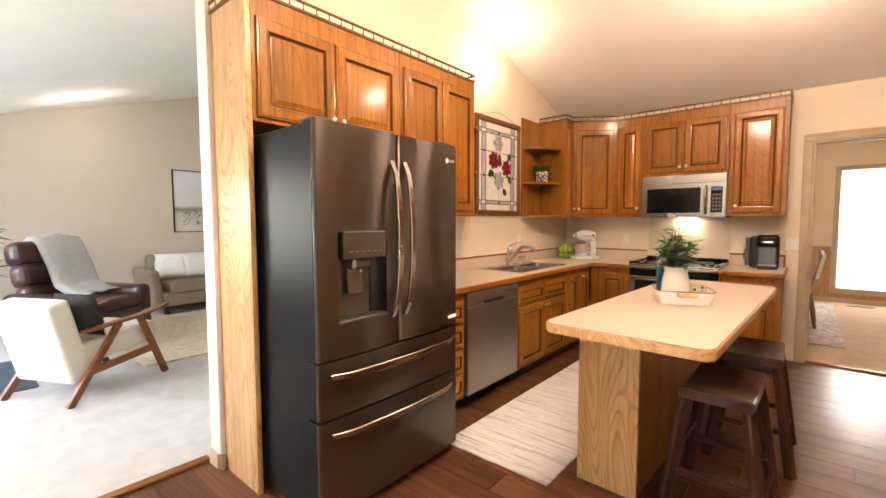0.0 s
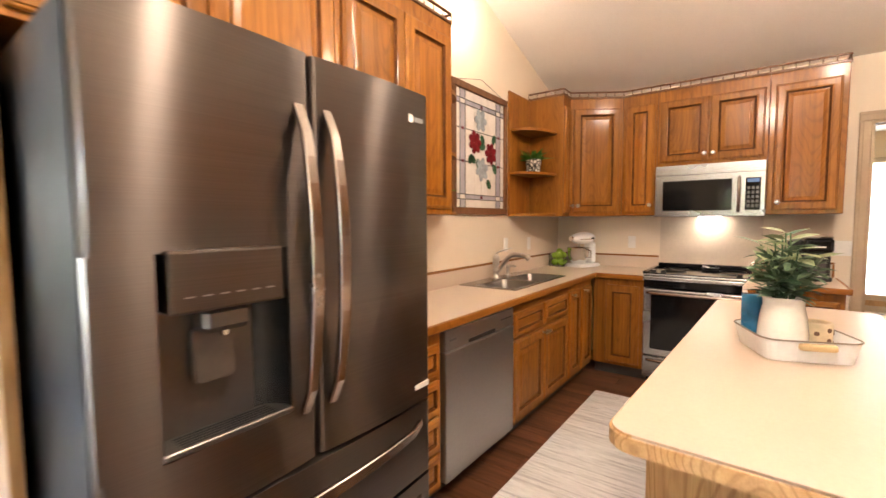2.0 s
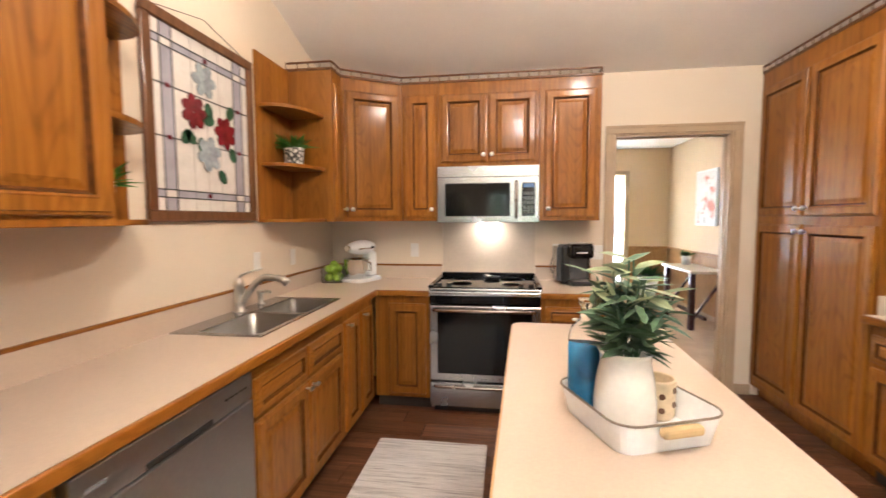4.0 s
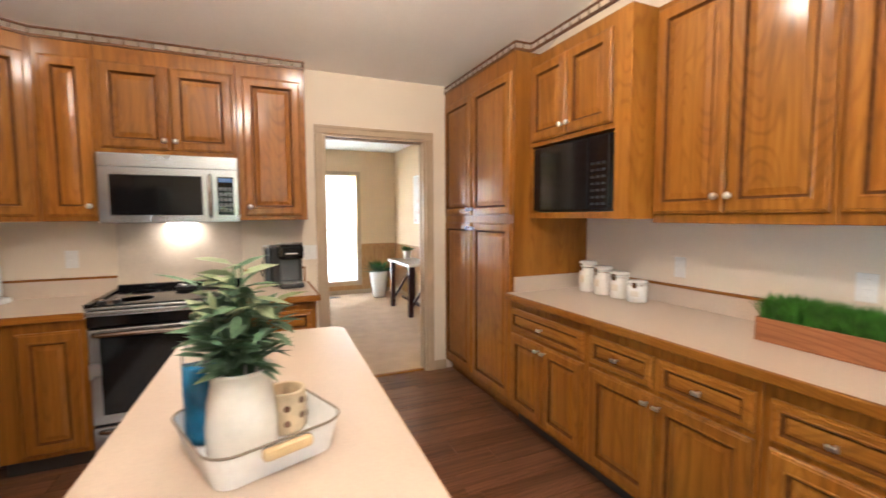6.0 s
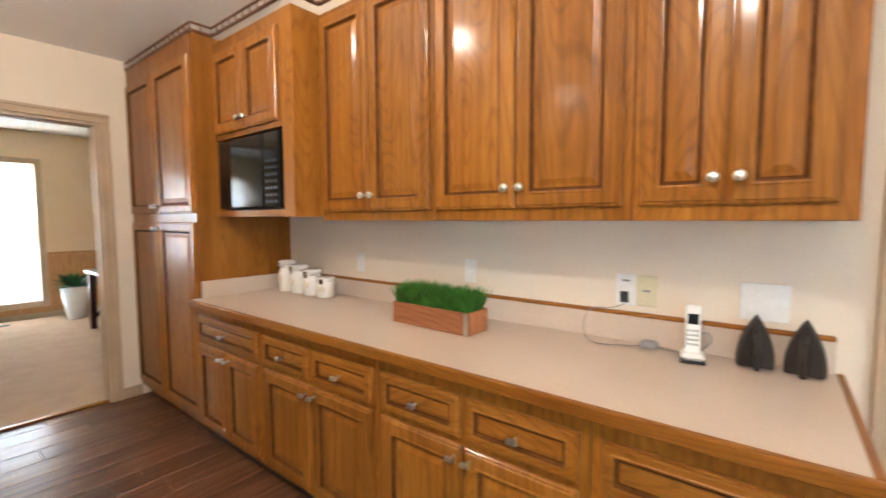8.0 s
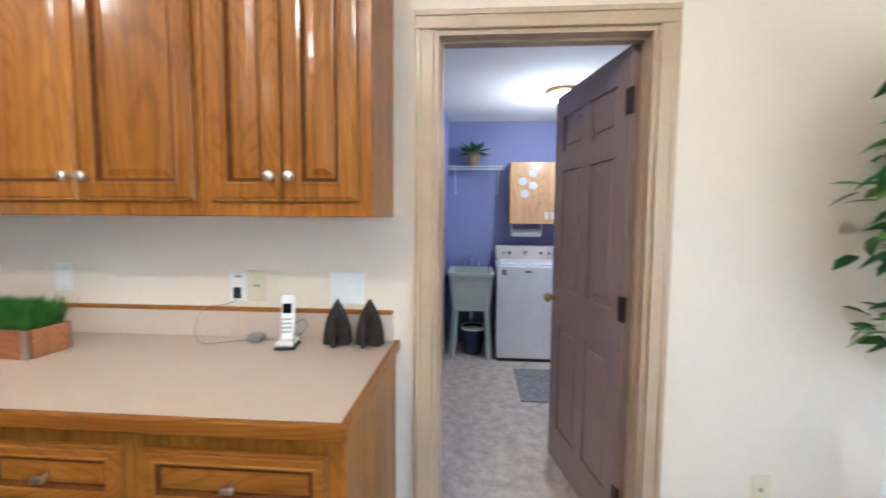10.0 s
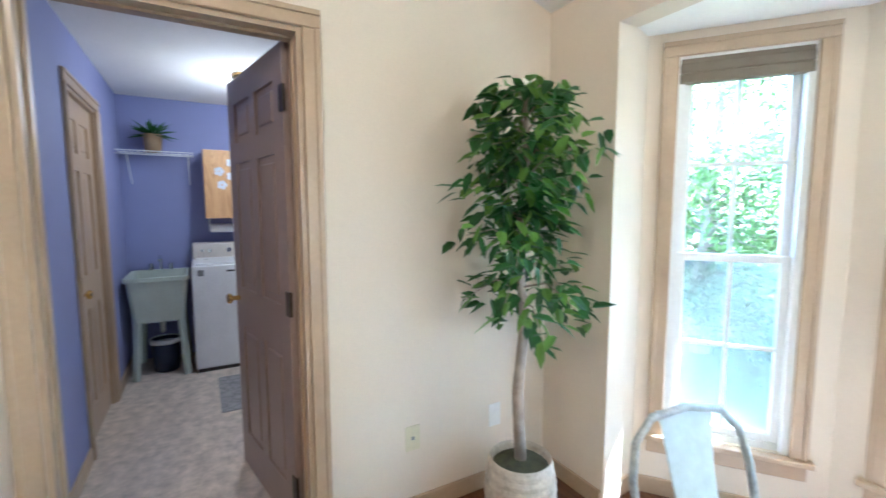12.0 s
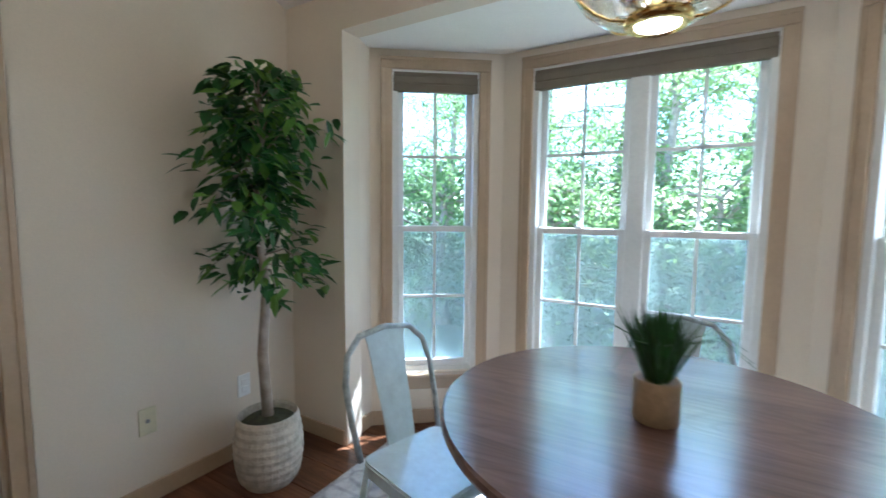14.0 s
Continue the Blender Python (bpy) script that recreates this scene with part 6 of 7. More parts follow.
for a in range(0, 360, 45):
    for z in (0.03, 0.065):
        _bm = lathe([(0, 0), (0.008, 0), (0.008, 0.002), (0, 0.002)], 8)
        _bm.transform(pose(0, 0, z + 0.012 * (a % 90 > 0), 0, 0, a) @ pose(0.0462, 0, 0, 0, 90, 0))
        part("dot", _bm, plain("brown_dot", (0.12, 0.05, 0.02), 0.4) if a == 0 and z == 0.03 else bpy.data.materials["brown_dot"], mug)

# recessed ceiling lights
def can_light(x, y, z, tilt, power, colour, label, spot=125):
    th = thing("recessed_light", pose(x, y, z, tilt, 0, 0), label, "ceiling light", "recessed ceiling lights")
    part("trim_ring", lathe([(0.055, -0.003), (0.082, -0.006), (0.085, 0.0), (0.06, 0.004)], 24), white_paint, th, "", True)
    part("lens", lathe([(0, -0.002), (0.056, -0.002), (0.056, 0.001), (0, 0.001)], 24), bulb_cool, th, "glowing lens")
    if power:
        # hung well under the lens and shining all round, to fill the ceiling too
        lamp("downlight", "POINT", power, colour, pose(x, y, z - 0.35), radius=0.08)


def ceil_z(y):
    return RZ - 0.31 * (y - RY) if y > RY else RZ - 0.31 * (RY - y)


CANW = (1.0, 0.80, 0.56)
for x, y, w in ((-2.08, 3.25, 0.35), (0.0, 3.3, 1.5), (-0.5, 1.45, 3.9)):
    can_light(x, y, ceil_z(y) - 0.001, -17.2 if y > RY else 17.2, w, CANW, "recessed ceiling light in the vaulted kitchen ceiling", 150)
can_light(-6.75, 1.22, 2.497 + 0.306 * 1.22 - 0.001, 17, 0.3, (1, 0.93, 0.82), "recessed light in the living room ceiling")

# ---- eating area ----
TX, TY, TR = -0.14, -0.562, 0.55
tb = thing("round_table", pose(TX, TY, 0), "round dark walnut dining table on a pedestal", "table")
part("tabletop", lathe([(0, 0.725), (TR - 0.02, 0.725), (TR - 0.004, 0.732), (TR, 0.742), (TR - 0.002, 0.755), (TR - 0.008, 0.76), (0, 0.76)], 72), table_wood, tb)
part("pedestal", lathe([(0.09, 0.03), (0.075, 0.08), (0.05, 0.2), (0.06, 0.45), (0.08, 0.66), (0.12, 0.725)], 20), black_matt, tb, "", True)
part("foot", lathe([(0.0, 0.012), (0.28, 0.012), (0.28, 0.024), (0.1, 0.04), (0, 0.04)], 32), black_matt, tb)
solo("area_rug", prism(rounded(-1.35, -1.25, 1.19, 0.12, 0.02), 0.002, 0.011), rug_faded, "faded grey patterned area rug under the table", "rug")

tp = thing("table_grass", pose(-0.135, -0.515, 0.761), "wispy dark grass in a tan cylinder pot", "potted plant")
part("pot", lathe([(0, 0), (0.048, 0), (0.052, 0.004), (0.053, 0.1), (0.05, 0.105), (0.044, 0.1), (0, 0.09)], 24), plain("tan_fibre_pot", (0.33, 0.22, 0.12), 0.7, var=0.15, scale=30, bump=0.3), tp, "", True)
_r = random.Random(3)
_bm = bmesh.new()
_lv = []
for i in range(340):
    a, lean = _r.uniform(0, 6.28), _r.uniform(0.02, 0.55) ** 1.2
    _lv.append(((0.028 * math.cos(a) * _r.random(), 0.028 * math.sin(a) * _r.random(), 0.09), (math.cos(a) * lean, math.sin(a) * lean, 1), _r.uniform(0.13, 0.25), 0.007))
leaf_mesh("grass", _lv, grass_dark, tp)
for i in range(12):
    a, L = _r.uniform(0, 6.28), _r.uniform(0.12, 0.2)
    u = Vector((math.cos(a), math.sin(a), 0))
    tube([Vector((0, 0, 0.1)) + u * 0.02, Vector((0, 0, 0.2)) + u * 0.06, Vector((0, 0, 0.225)) + u * (0.06 + L * .4), Vector((0, 0, 0.18)) + u * (0.06 + L * .8)], 0.0018, 4, _bm, taper=0.0006)
part("arching_blades", _bm, grass_dark, tp)

chair_paint = plain("distressed_white_metal", (0.60, 0.68, 0.70), 0.35, 0.2, var=0.08, scale=20, coat=0.2)
chair_hoop = plain("worn_pale_hoop", (0.42, 0.45, 0.45), 0.4, 0.3, var=0.35, scale=30)


def metal_chair(m):
    """Sheet-metal cafe chair; faces +y."""
    th = thing("metal_chair", m, "distressed pale metal cafe chair at the table", "chair", "chairs round the table")
    part("seat", prism(rounded(-0.175, -0.175, 0.175, 0.175, 0.05), 0.435, 0.452, 0.006), chair_paint, th)
    part("seat_skirt", prism(rounded(-0.168, -0.168, 0.168, 0.168, 0.045), 0.40, 0.434), chair_paint, th)
    for sx in (-1, 1):
        for sy in (-1, 1):
            part("leg", beam((sx * 0.15, sy * 0.15, 0.43), (sx * 0.2, sy * 0.21, 0.011), 0.035, 0.02), chair_paint, th)
    pts = [(-0.172, -0.165, 0.44), (-0.182, -0.2, 0.56), (-0.185, -0.235, 0.68), (-0.165, -0.255, 0.77), (-0.11, -0.268, 0.825), (0, -0.273, 0.842),
           (0.11, -0.268, 0.825), (0.165, -0.255, 0.77), (0.185, -0.235, 0.68), (0.182, -0.2, 0.56), (0.172, -0.165, 0.44)]
    part("back_hoop", tube(pts, 0.011, 8), chair_hoop, th, "worn tube hoop", True)
    bm = bmesh.new()
    rows = []
    for z, w, y in ((0.45, 0.058, -0.168), (0.56, 0.062, -0.195), (0.68, 0.068, -0.235), (0.79, 0.078, -0.262), (0.838, 0.09, -0.272)):
        rows.append([bm.verts.new((-w, y, z)), bm.verts.new((w, y, z)), bm.verts.new((w, y - 0.006, z)), bm.verts.new((-w, y - 0.006, z))])
    for a, b in zip(rows, rows[1:]):
        for i in range(4):
            bm.faces.new((a[i], a[(i + 1) % 4], b[(i + 1) % 4], b[i]))
    bm.faces.new(rows[0][::-1])
    bm.faces.new(rows[-1])
    bmesh.ops.recalc_face_normals(bm, faces=bm.faces)
    part("back_splat", bm, chair_paint, th, "flat sheet back splat")
    return th


_ch = metal_chair(pose(0.50, -0.52, 0, 0, 0, 74))
copy_thing(_ch, pose(-0.14, -1.08, 0, 0, 0, -4))

# chandelier
CHX, CHY, CHZ = -0.09, -0.58, 1.705
cd = thing("chandelier", pose(CHX, CHY, CHZ), "polished brass chandelier with glass panels and candle lights", "chandelier")
part("bottom_cup", lathe([(0.0, 0.012), (0.055, 0.012), (0.062, 0.0), (0.075, 0.006), (0.08, 0.025), (0.05, 0.05), (0.02, 0.06), (0.02, 0.3)], 28), brass, cd, "", True)
part("lit_lens", lathe([(0, 0.004), (0.05, 0.004), (0.05, 0.011), (0, 0.011)], 24), bulb, cd, "glowing bottom lens")
for i in range(6):
    a = radians(60 * i + 20)
    u = Vector((math.cos(a), math.sin(a), 0))
    prof = [(0.07 + 0.155 * math.sin(radians(15 * k)), 0.02 + 0.17 * (1 - math.cos(radians(15 * k)))) for k in range(8)] + [(0.19, 0.30), (0.12, 0.37), (0.03, 0.41)]
    part("cage_rib", tube([u * r + Vector((0, 0, z)) for r, z in prof], 0.0042, 8), brass, cd, "", True)
    bm = bmesh.new()
    b = radians(60 * i + 80)
    v = Vector((math.cos(b), math.sin(b), 0))
    cols = [[bm.verts.new(u.lerp(v, q / 4).normalized() * (r - 0.003) + Vector((0, 0, z))) for r, z in prof[:9]] for q in range(5)]
    for L, Rr in zip(cols, cols[1:]):
        for k in range(8):
            bm.faces.new((L[k], L[k + 1], Rr[k + 1], Rr[k]))
    bmesh.ops.solidify(bm, geom=bm.faces[:], thickness=0.002)
    g = part("glass_panel", bm, clear_glass, cd)
    g.visible_shadow = False
    c = radians(60 * i + 50)
    w = Vector((math.cos(c), math.sin(c), 0)) * 0.085
    part("candle_cup", lathe([(0.0, 0.05), (0.016, 0.052), (0.022, 0.062), (0.01, 0.066)], 12), brass, cd).matrix_basis = Matrix.Translation(w)
    part("arm", tube([(0.0, 0, 0.05), tuple(w * .6 + Vector((0, 0, 0.045))), tuple(w + Vector((0, 0, 0.055)))], 0.005, 6), brass, cd)
    cn = part("candle_sleeve", lathe([(0, 0.066), (0.01, 0.066), (0.01, 0.13), (0, 0.13)], 10), white_plastic, cd)
    cn.matrix_basis = Matrix.Translation(w)
    part("bulb", lathe([(0, 0.131), (0.007, 0.132), (0.014, 0.15), (0.009, 0.175), (0, 0.192)], 10), bulb, cn, "lit candle bulb")
part("stem", tube([(0, 0, 0.4), (0, 0, ceil_z(CHY) - CHZ - 0.02)], 0.008, 8), brass, cd)
part("canopy", lathe([(0.06, 0.0), (0.055, -0.02), (0.02, -0.035), (0, -0.035)], 20), brass, cd).matrix_basis = Matrix.Translation((0, 0, ceil_z(CHY) - CHZ + 0.01))
lamp("chandelier_light", "POINT", 0.4, (1.0, 0.82, 0.58), pose(CHX, CHY, CHZ + 0.30), radius=0.09)

# ficus
fi = thing("ficus_tree", pose(1.47, -0.62, 0), "artificial ficus tree in a woven cream basket", "tree")
basket = plain("woven_cream_basket", (0.52, 0.46, 0.37), 0.9, var=0.25, scale=25, bump=0.6, fine=90)
part("basket", lathe([(0, 0), (0.11, 0), (0.128, 0.03)] + [(0.132 + 0.02 * math.sin(math.pi * k / 16) + 0.003 * (k % 2), 0.03 + 0.29 * k / 16) for k in range(17)] + [(0.128, 0.325), (0.122, 0.31), (0.12, 0.28), (0, 0.27)], 32), basket, fi)
part("moss", lathe([(0.121, 0.285), (0.1, 0.30), (0.05, 0.31), (0, 0.315)], 20), soil, fi)
_r = random.Random(21)
_trk = [Vector((0, 0, 0.3)), Vector((0.015, 0.01, 0.6)), Vector((-0.005, -0.005, 0.9)), Vector((0.02, 0.01, 1.2)), Vector((0.0, 0.0, 1.5)), Vector((0.01, -0.01, 1.82))]
part("trunk", tube(_trk, 0.026, 10, taper=0.010), bark, fi, "", True)
_tw, _dk, _lt = bmesh.new(), [], []
for i in range(44):
    z = 0.97 + 0.90 * (i / 43)
    k = min(len(_trk) - 2, int((z - 0.3) / 0.3))
    base = _trk[k].lerp(_trk[k + 1], ((z - 0.3) / 0.3) % 1.0)
    a = i * 2.4 + _r.uniform(-.4, .4)
    u = Vector((math.cos(a), math.sin(a), 0))
    reach = (0.38 if z < 1.22 else 0.17 if z < 1.40 else 0.40 if z < 1.60 else 0.20) * _r.uniform(0.45, 1.1)
    if u.x > 0:
        reach *= 0.68
    if u.y < 0:
        reach *= 0.8
    droop = 0.14 if z < 1.12 else 0.02
    tip = base + u * reach + Vector((0, 0, _r.uniform(0.0, 0.14) - droop))
    mid = base.lerp(tip, .5) + Vector((0, 0, 0.06))
    part("branch", tube([base, mid, tip], 0.005, 5, taper=0.002), bark, fi)
    for j in range(22):
        s = 0.42 + 0.62 * j / 21
        p = (base.lerp(mid, s * 2) if s < .5 else mid.lerp(tip, s * 2 - 1)) + Vector((_r.gauss(0, .035), _r.gauss(0, .035), _r.gauss(0, .035)))
        if p.y < -0.32 or p.z > 1.90:
            continue
        p.x = min(p.x, 0.2)
        d = u * 0.7 + Vector((_r.uniform(-.9, .9), _r.uniform(-.9, .9), _r.uniform(-1.0, .3)))
        (_lt if _r.random() < 0.32 else _dk).append((p, d, _r.uniform(0.065, 0.1), _r.uniform(0.038, 0.056)))
leaf_mesh("leaves", _dk, leaf_dark, fi, "dark green ficus leaves")
leaf_mesh("young_leaves", _lt, leaf_light, fi, "bright young ficus leaves")

# ---- living room ----
ac = thing("armchair", pose(-4.31, 0.72, 0.012, 0, 0, 27.5), "cream armchair with a slanted wooden frame", "armchair")   # faces +y
_bm = box(-0.27, -0.36, 0.0, 0.27, -0.20, 0.62, 0.03, 3)
_bm.transform(pose(0, 0.0, 0.22, 14))
part("backrest", _bm, linen, ac)
_bm = box(-0.265, -0.30, 0.0, 0.265, 0.36, 0.17, 0.03, 3)
_bm.transform(pose(0, 0, 0.27, 5))
part("seat", _bm, linen, ac)
for sx in (-1, 1):
    x = sx * 0.315
    part("front_leg", beam((x, 0.38, 0.0), (x, 0.16, 0.53), 0.032, 0.05), teak, ac)
    part("back_leg", beam((x, -0.42, 0.0), (x, -0.02, 0.53), 0.032, 0.05), teak, ac)
    part("side_rail", beam((x, -0.25, 0.215), (x, 0.28, 0.255), 0.028, 0.055), teak, ac)
    bm = bmesh.new()
    pts = [(-0.30, 0.53, 0.022), (-0.1, 0.545, 0.03), (0.15, 0.56, 0.034), (0.34, 0.595, 0.04), (0.42, 0.61, 0.025)]
    rows = []
    for y, z, w in pts:
        rows.append([bm.verts.new((x - w, y, z)), bm.verts.new((x + w, y, z)), bm.verts.new((x + w, y, z - 0.022)), bm.verts.new((x - w, y, z - 0.022))])
    for a, b in zip(rows, rows[1:]):
        for i in range(4):
            bm.faces.new((a[i], a[(i + 1) % 4], b[(i + 1) % 4], b[i]))
    bm.faces.new(rows[0][::-1])
    bm.faces.new(rows[-1])
    bmesh.ops.recalc_face_normals(bm, faces=bm.faces)
    part("armrest", bm, teak, ac)
stripe, _t, _b = nodes_of("striped_cushion_cloth")
_w = _t.nodes.new("ShaderNodeTexWave")
_w.inputs["Scale"].default_value = 9
_t.links.new(coords(_t, (0, 0, 1)), _w.inputs["Vector"])
_t.links.new(ramp(_t, _w.outputs["Fac"], [(0.45, (0.03, 0.025, 0.022)), (0.8, (0.03, 0.025, 0.022)), (0.86, (0.45, 0.4, 0.34))]), _b.inputs["Base Color"])
_b.inputs["Roughness"].default_value = 0.9


def cushion(name, m, w, h, d, mat, label):
    bm = bmesh.new()
    bmesh.ops.create_grid(bm, x_segments=8, y_segments=8, size=0.5)
    top = bm.verts[:]
    g = bmesh.ops.duplicate(bm, geom=bm.faces[:] + bm.verts[:] + bm.edges[:])
    low = [v for v in g["geom"] if isinstance(v, bmesh.types.BMVert)]
    for vs, s in ((top, 1), (low, -1)):
        for v in vs:
            e = max(0.0, (1 - (2 * v.co.x) ** 4) * (1 - (2 * v.co.y) ** 4))
            v.co = Vector((v.co.x * w, s * d / 2 * e ** 0.5, (v.co.y + .5) * h))
    bmesh.ops.remove_doubles(bm, verts=bm.verts, dist=0.001)
    bmesh.ops.recalc_face_normals(bm, faces=bm.faces)
    return solo(name, bm, mat, label, "cushion", m=m, smooth=True)


cushion("striped_cushion", ac.matrix_world @ pose(0.1, -0.12, 0.45, 15, 0, 0), 0.40, 0.34, 0.14, stripe, "dark striped cushion on the cream armchair")

rc = thing("recliner", pose(-5.70, 0.93, 0.012, 0, 0, -58), "dark brown leather recliner armchair", "recliner")           # faces +y
part("base", box(-0.32, -0.42, 0.02, 0.32, 0.38, 0.25, 0.04, 3), leather, rc)
for z0, z1, y1 in ((0.25, 0.40, 0.46), (0.38, 0.53, 0.42)):
    part("seat_cushion", box(-0.30, -0.3, z0, 0.30, y1, z1, 0.06, 4), leather, rc)
for sx in (-1, 1):
    part("arm", box(sx * 0.39 - 0.1, -0.42, 0.05, sx * 0.39 + 0.1, 0.36, 0.62, 0.07, 4), leather, rc)
for i in range(3):
    _bm = box(-0.32, -0.11, 0.0, 0.32, 0.11, 0.27, 0.09, 4)
    _bm.transform(pose(0, -0.36 - 0.055 * i, 0.42 + 0.215 * i, 10))
    part("back_cushion", _bm, leather, rc)
tw = thing("fur_throw", rc.matrix_world, "white fluffy fur throw over the recliner", "throw")
_bm = bmesh.new()
_cols = []
_prof = [(-0.64, 0.85), (-0.63, 1.04), (-0.54, 1.12), (-0.40, 1.10), (-0.28, 0.86), (-0.2, 0.64), (-0.02, 0.545), (0.14, 0.535)]
for i in range(13):
    x = -0.36 + 0.50 * (i / 12)
    row = []
    for j, (y, z) in enumerate(_prof):
        q = noise.noise((x * 9, y * 9, z * 5)) * 0.03
        row.append(_bm.verts.new((x + q, y + q * .6, z + q + (0.05 if 0 < i < 12 else 0.0))))
    _cols.append(row)
for a, b in zip(_cols, _cols[1:]):
    for j in range(len(_prof) - 1):
        _bm.faces.new((a[j], a[j + 1], b[j + 1], b[j]))
bmesh.ops.solidify(_bm, geom=_bm.faces[:], thickness=0.03)
bmesh.ops.recalc_face_normals(_bm, faces=_bm.faces)
part("pelt", _bm, fur, tw, "", True)
_lv = []
_r = random.Random(5)
for _ in range(320):
    i, j, s, q = _r.randrange(12), _r.randrange(7), _r.random(), _r.random()
    y, z = _prof[j][0] + (_prof[j + 1][0] - _prof[j][0]) * s, _prof[j][1] + (_prof[j + 1][1] - _prof[j][1]) * s
    _lv.append(((-0.36 + 0.50 * (i + q) / 12, y, z + 0.055), (_r.uniform(-1, 1), _r.uniform(-.5, 1), _r.uniform(-.2, 1)), 0.028, 0.005))
tagged(leaf_mesh("hair", _lv, fur, tw), kind="stuff")

sf = thing("sofa", pose(-7.12, 2.75, 0.012, 0, 0, -90), "taupe fabric loveseat with flared arms", "sofa")               # front at +y local => +x
part("base", box(-0.80, -0.40, 0.12, 0.80, 0.40, 0.32, 0.03, 2), taupe, sf)
part("backrest", box(-0.80, -0.44, 0.3, 0.80, -0.2, 0.82, 0.06, 3), taupe, sf)
for i in (-1, 1):
    part("seat_cushion", box(i * 0.36 - 0.355, -0.2, 0.315, i * 0.36 + 0.355, 0.43, 0.46, 0.04, 3), taupe, sf)
    _bm = box(-0.07, -0.42, 0.0, 0.07, 0.40, 0.55, 0.05, 3)
    _bm.transform(pose(i * 0.83, 0, 0.1, 0, i * 8, 0))
    part("arm", _bm, taupe, sf)
    for j in (-0.35, 0.35):
        part("foot", box(i * 0.75 - 0.03, j - 0.03, 0, i * 0.75 + 0.03, j + 0.03, 0.12, 0.004, 1), black_matt, sf)
for k, (x, a) in enumerate(((0.52, -8), (0.18, 10), (-0.5, 4))):
    cushion("sofa_cushion", sf.matrix_world @ pose(x, -0.08, 0.46, 20, 0, a), 0.44, 0.40, 0.15, fur, "cream fabric cushion on the sofa")
solo("living_rug", prism(rounded(-6.7, 1.12, -4.43, 4.2, 0.02), 0.013, 0.03), rug_cream, "cream woven living room rug", "rug")
_lv = []
for i in range(120):
    _lv.append(((-4.43 - 2.2 * i / 120, 1.12, 0.02), (random.uniform(-.4, .4), -1, 0), 0.06, 0.008))
tagged(leaf_mesh("rug_fringe", _lv, rug_cream, None), "cream fringe along the living room rug", "fringe", kind="stuff")
solo("floor_mat", prism(rounded(-5.6, -0.65, -4.55, 0.42, 0.02), 0.013, 0.024), plain("slate_blue_mat", (0.07, 0.09, 0.12), 0.9, var=0.2, scale=14, bump=0.4), "slate blue mat on the carpet", "mat")
pc = thing("framed_picture", pose(-7.598, 2.39, 1.16, 0, 0, 90), "framed abstract landscape print in a dark frame", "picture")
PWD, PHT = 0.74, 0.99
for r in ((0, 0, PWD, 0.014), (0, PHT - 0.014, PWD, PHT), (0, 0.014, 0.014, PHT - 0.014), (PWD - 0.014, 0.014, PWD, PHT - 0.014)):
    part("frame_bar", box(r[0], -0.028, r[1], r[2], -0.001, r[3]), black_matt, pc)
art, _t, _b = nodes_of("soft_landscape_paint")
_sep = _t.nodes.new("ShaderNodeSeparateXYZ")
_cc = coords(_t, (1, 1, 1))
_t.links.new(_cc, _sep.inputs[0])
_nz = noisy(_t, _cc, 4, 5, 0.6)
_ad = _t.nodes.new("ShaderNodeMath")
_ad.operation = "MULTIPLY_ADD"
_ad.inputs[1].default_value, _ad.inputs[2].default_value = 0.12, -0.06
_t.links.new(_nz, _ad.inputs[0])
_a2 = _t.nodes.new("ShaderNodeMath")
_t.links.new(_ad.outputs[0], _a2.inputs[0])
_t.links.new(_sep.outputs[2], _a2.inputs[1])
_t.links.new(ramp(_t, _a2.outputs[0], [(0.1, (0.62, 0.58, 0.52)), (0.30, (0.5, 0.47, 0.42)), (0.36, (0.22, 0.2, 0.15)), (0.42, (0.62, 0.6, 0.58)), (0.8, (0.66, 0.64, 0.66))]), _b.inputs["Base Color"])
part("print", box(0.014, -0.018, 0.014, PWD - 0.014, -0.003, PHT - 0.014), art, pc)
_lv = [((random.uniform(0.12, 0.6), -0.0195, random.uniform(0.1, 0.32)), (random.uniform(-1, 1), 0, random.uniform(0, 1)), 0.08, 0.03) for _ in range(60)]
_o = leaf_mesh("painted_foliage", _lv, grass_dark, pc, curl=0)
for v in _o.data.vertices:
    v.co.y = -0.0195
_r = random.Random(9)
_lv = []
for i in range(70):
    a = _r.uniform(0, 6.28)
    _lv.append(((0.1 * math.cos(a), 0.1 * math.sin(a), _r.uniform(0.75, 1.25)), (math.cos(a), math.sin(a), _r.uniform(-.3, .8)), _r.uniform(0.14, 0.24), 0.05))
pot_plant("living_plant", pose(-6.75, 0.2, 0.012), [(0, 0), (0.14, 0), (0.17, 0.3), (0.15, 0.3)], ceramic, _lv, leaf_dark, "green houseplant in a pale pot")

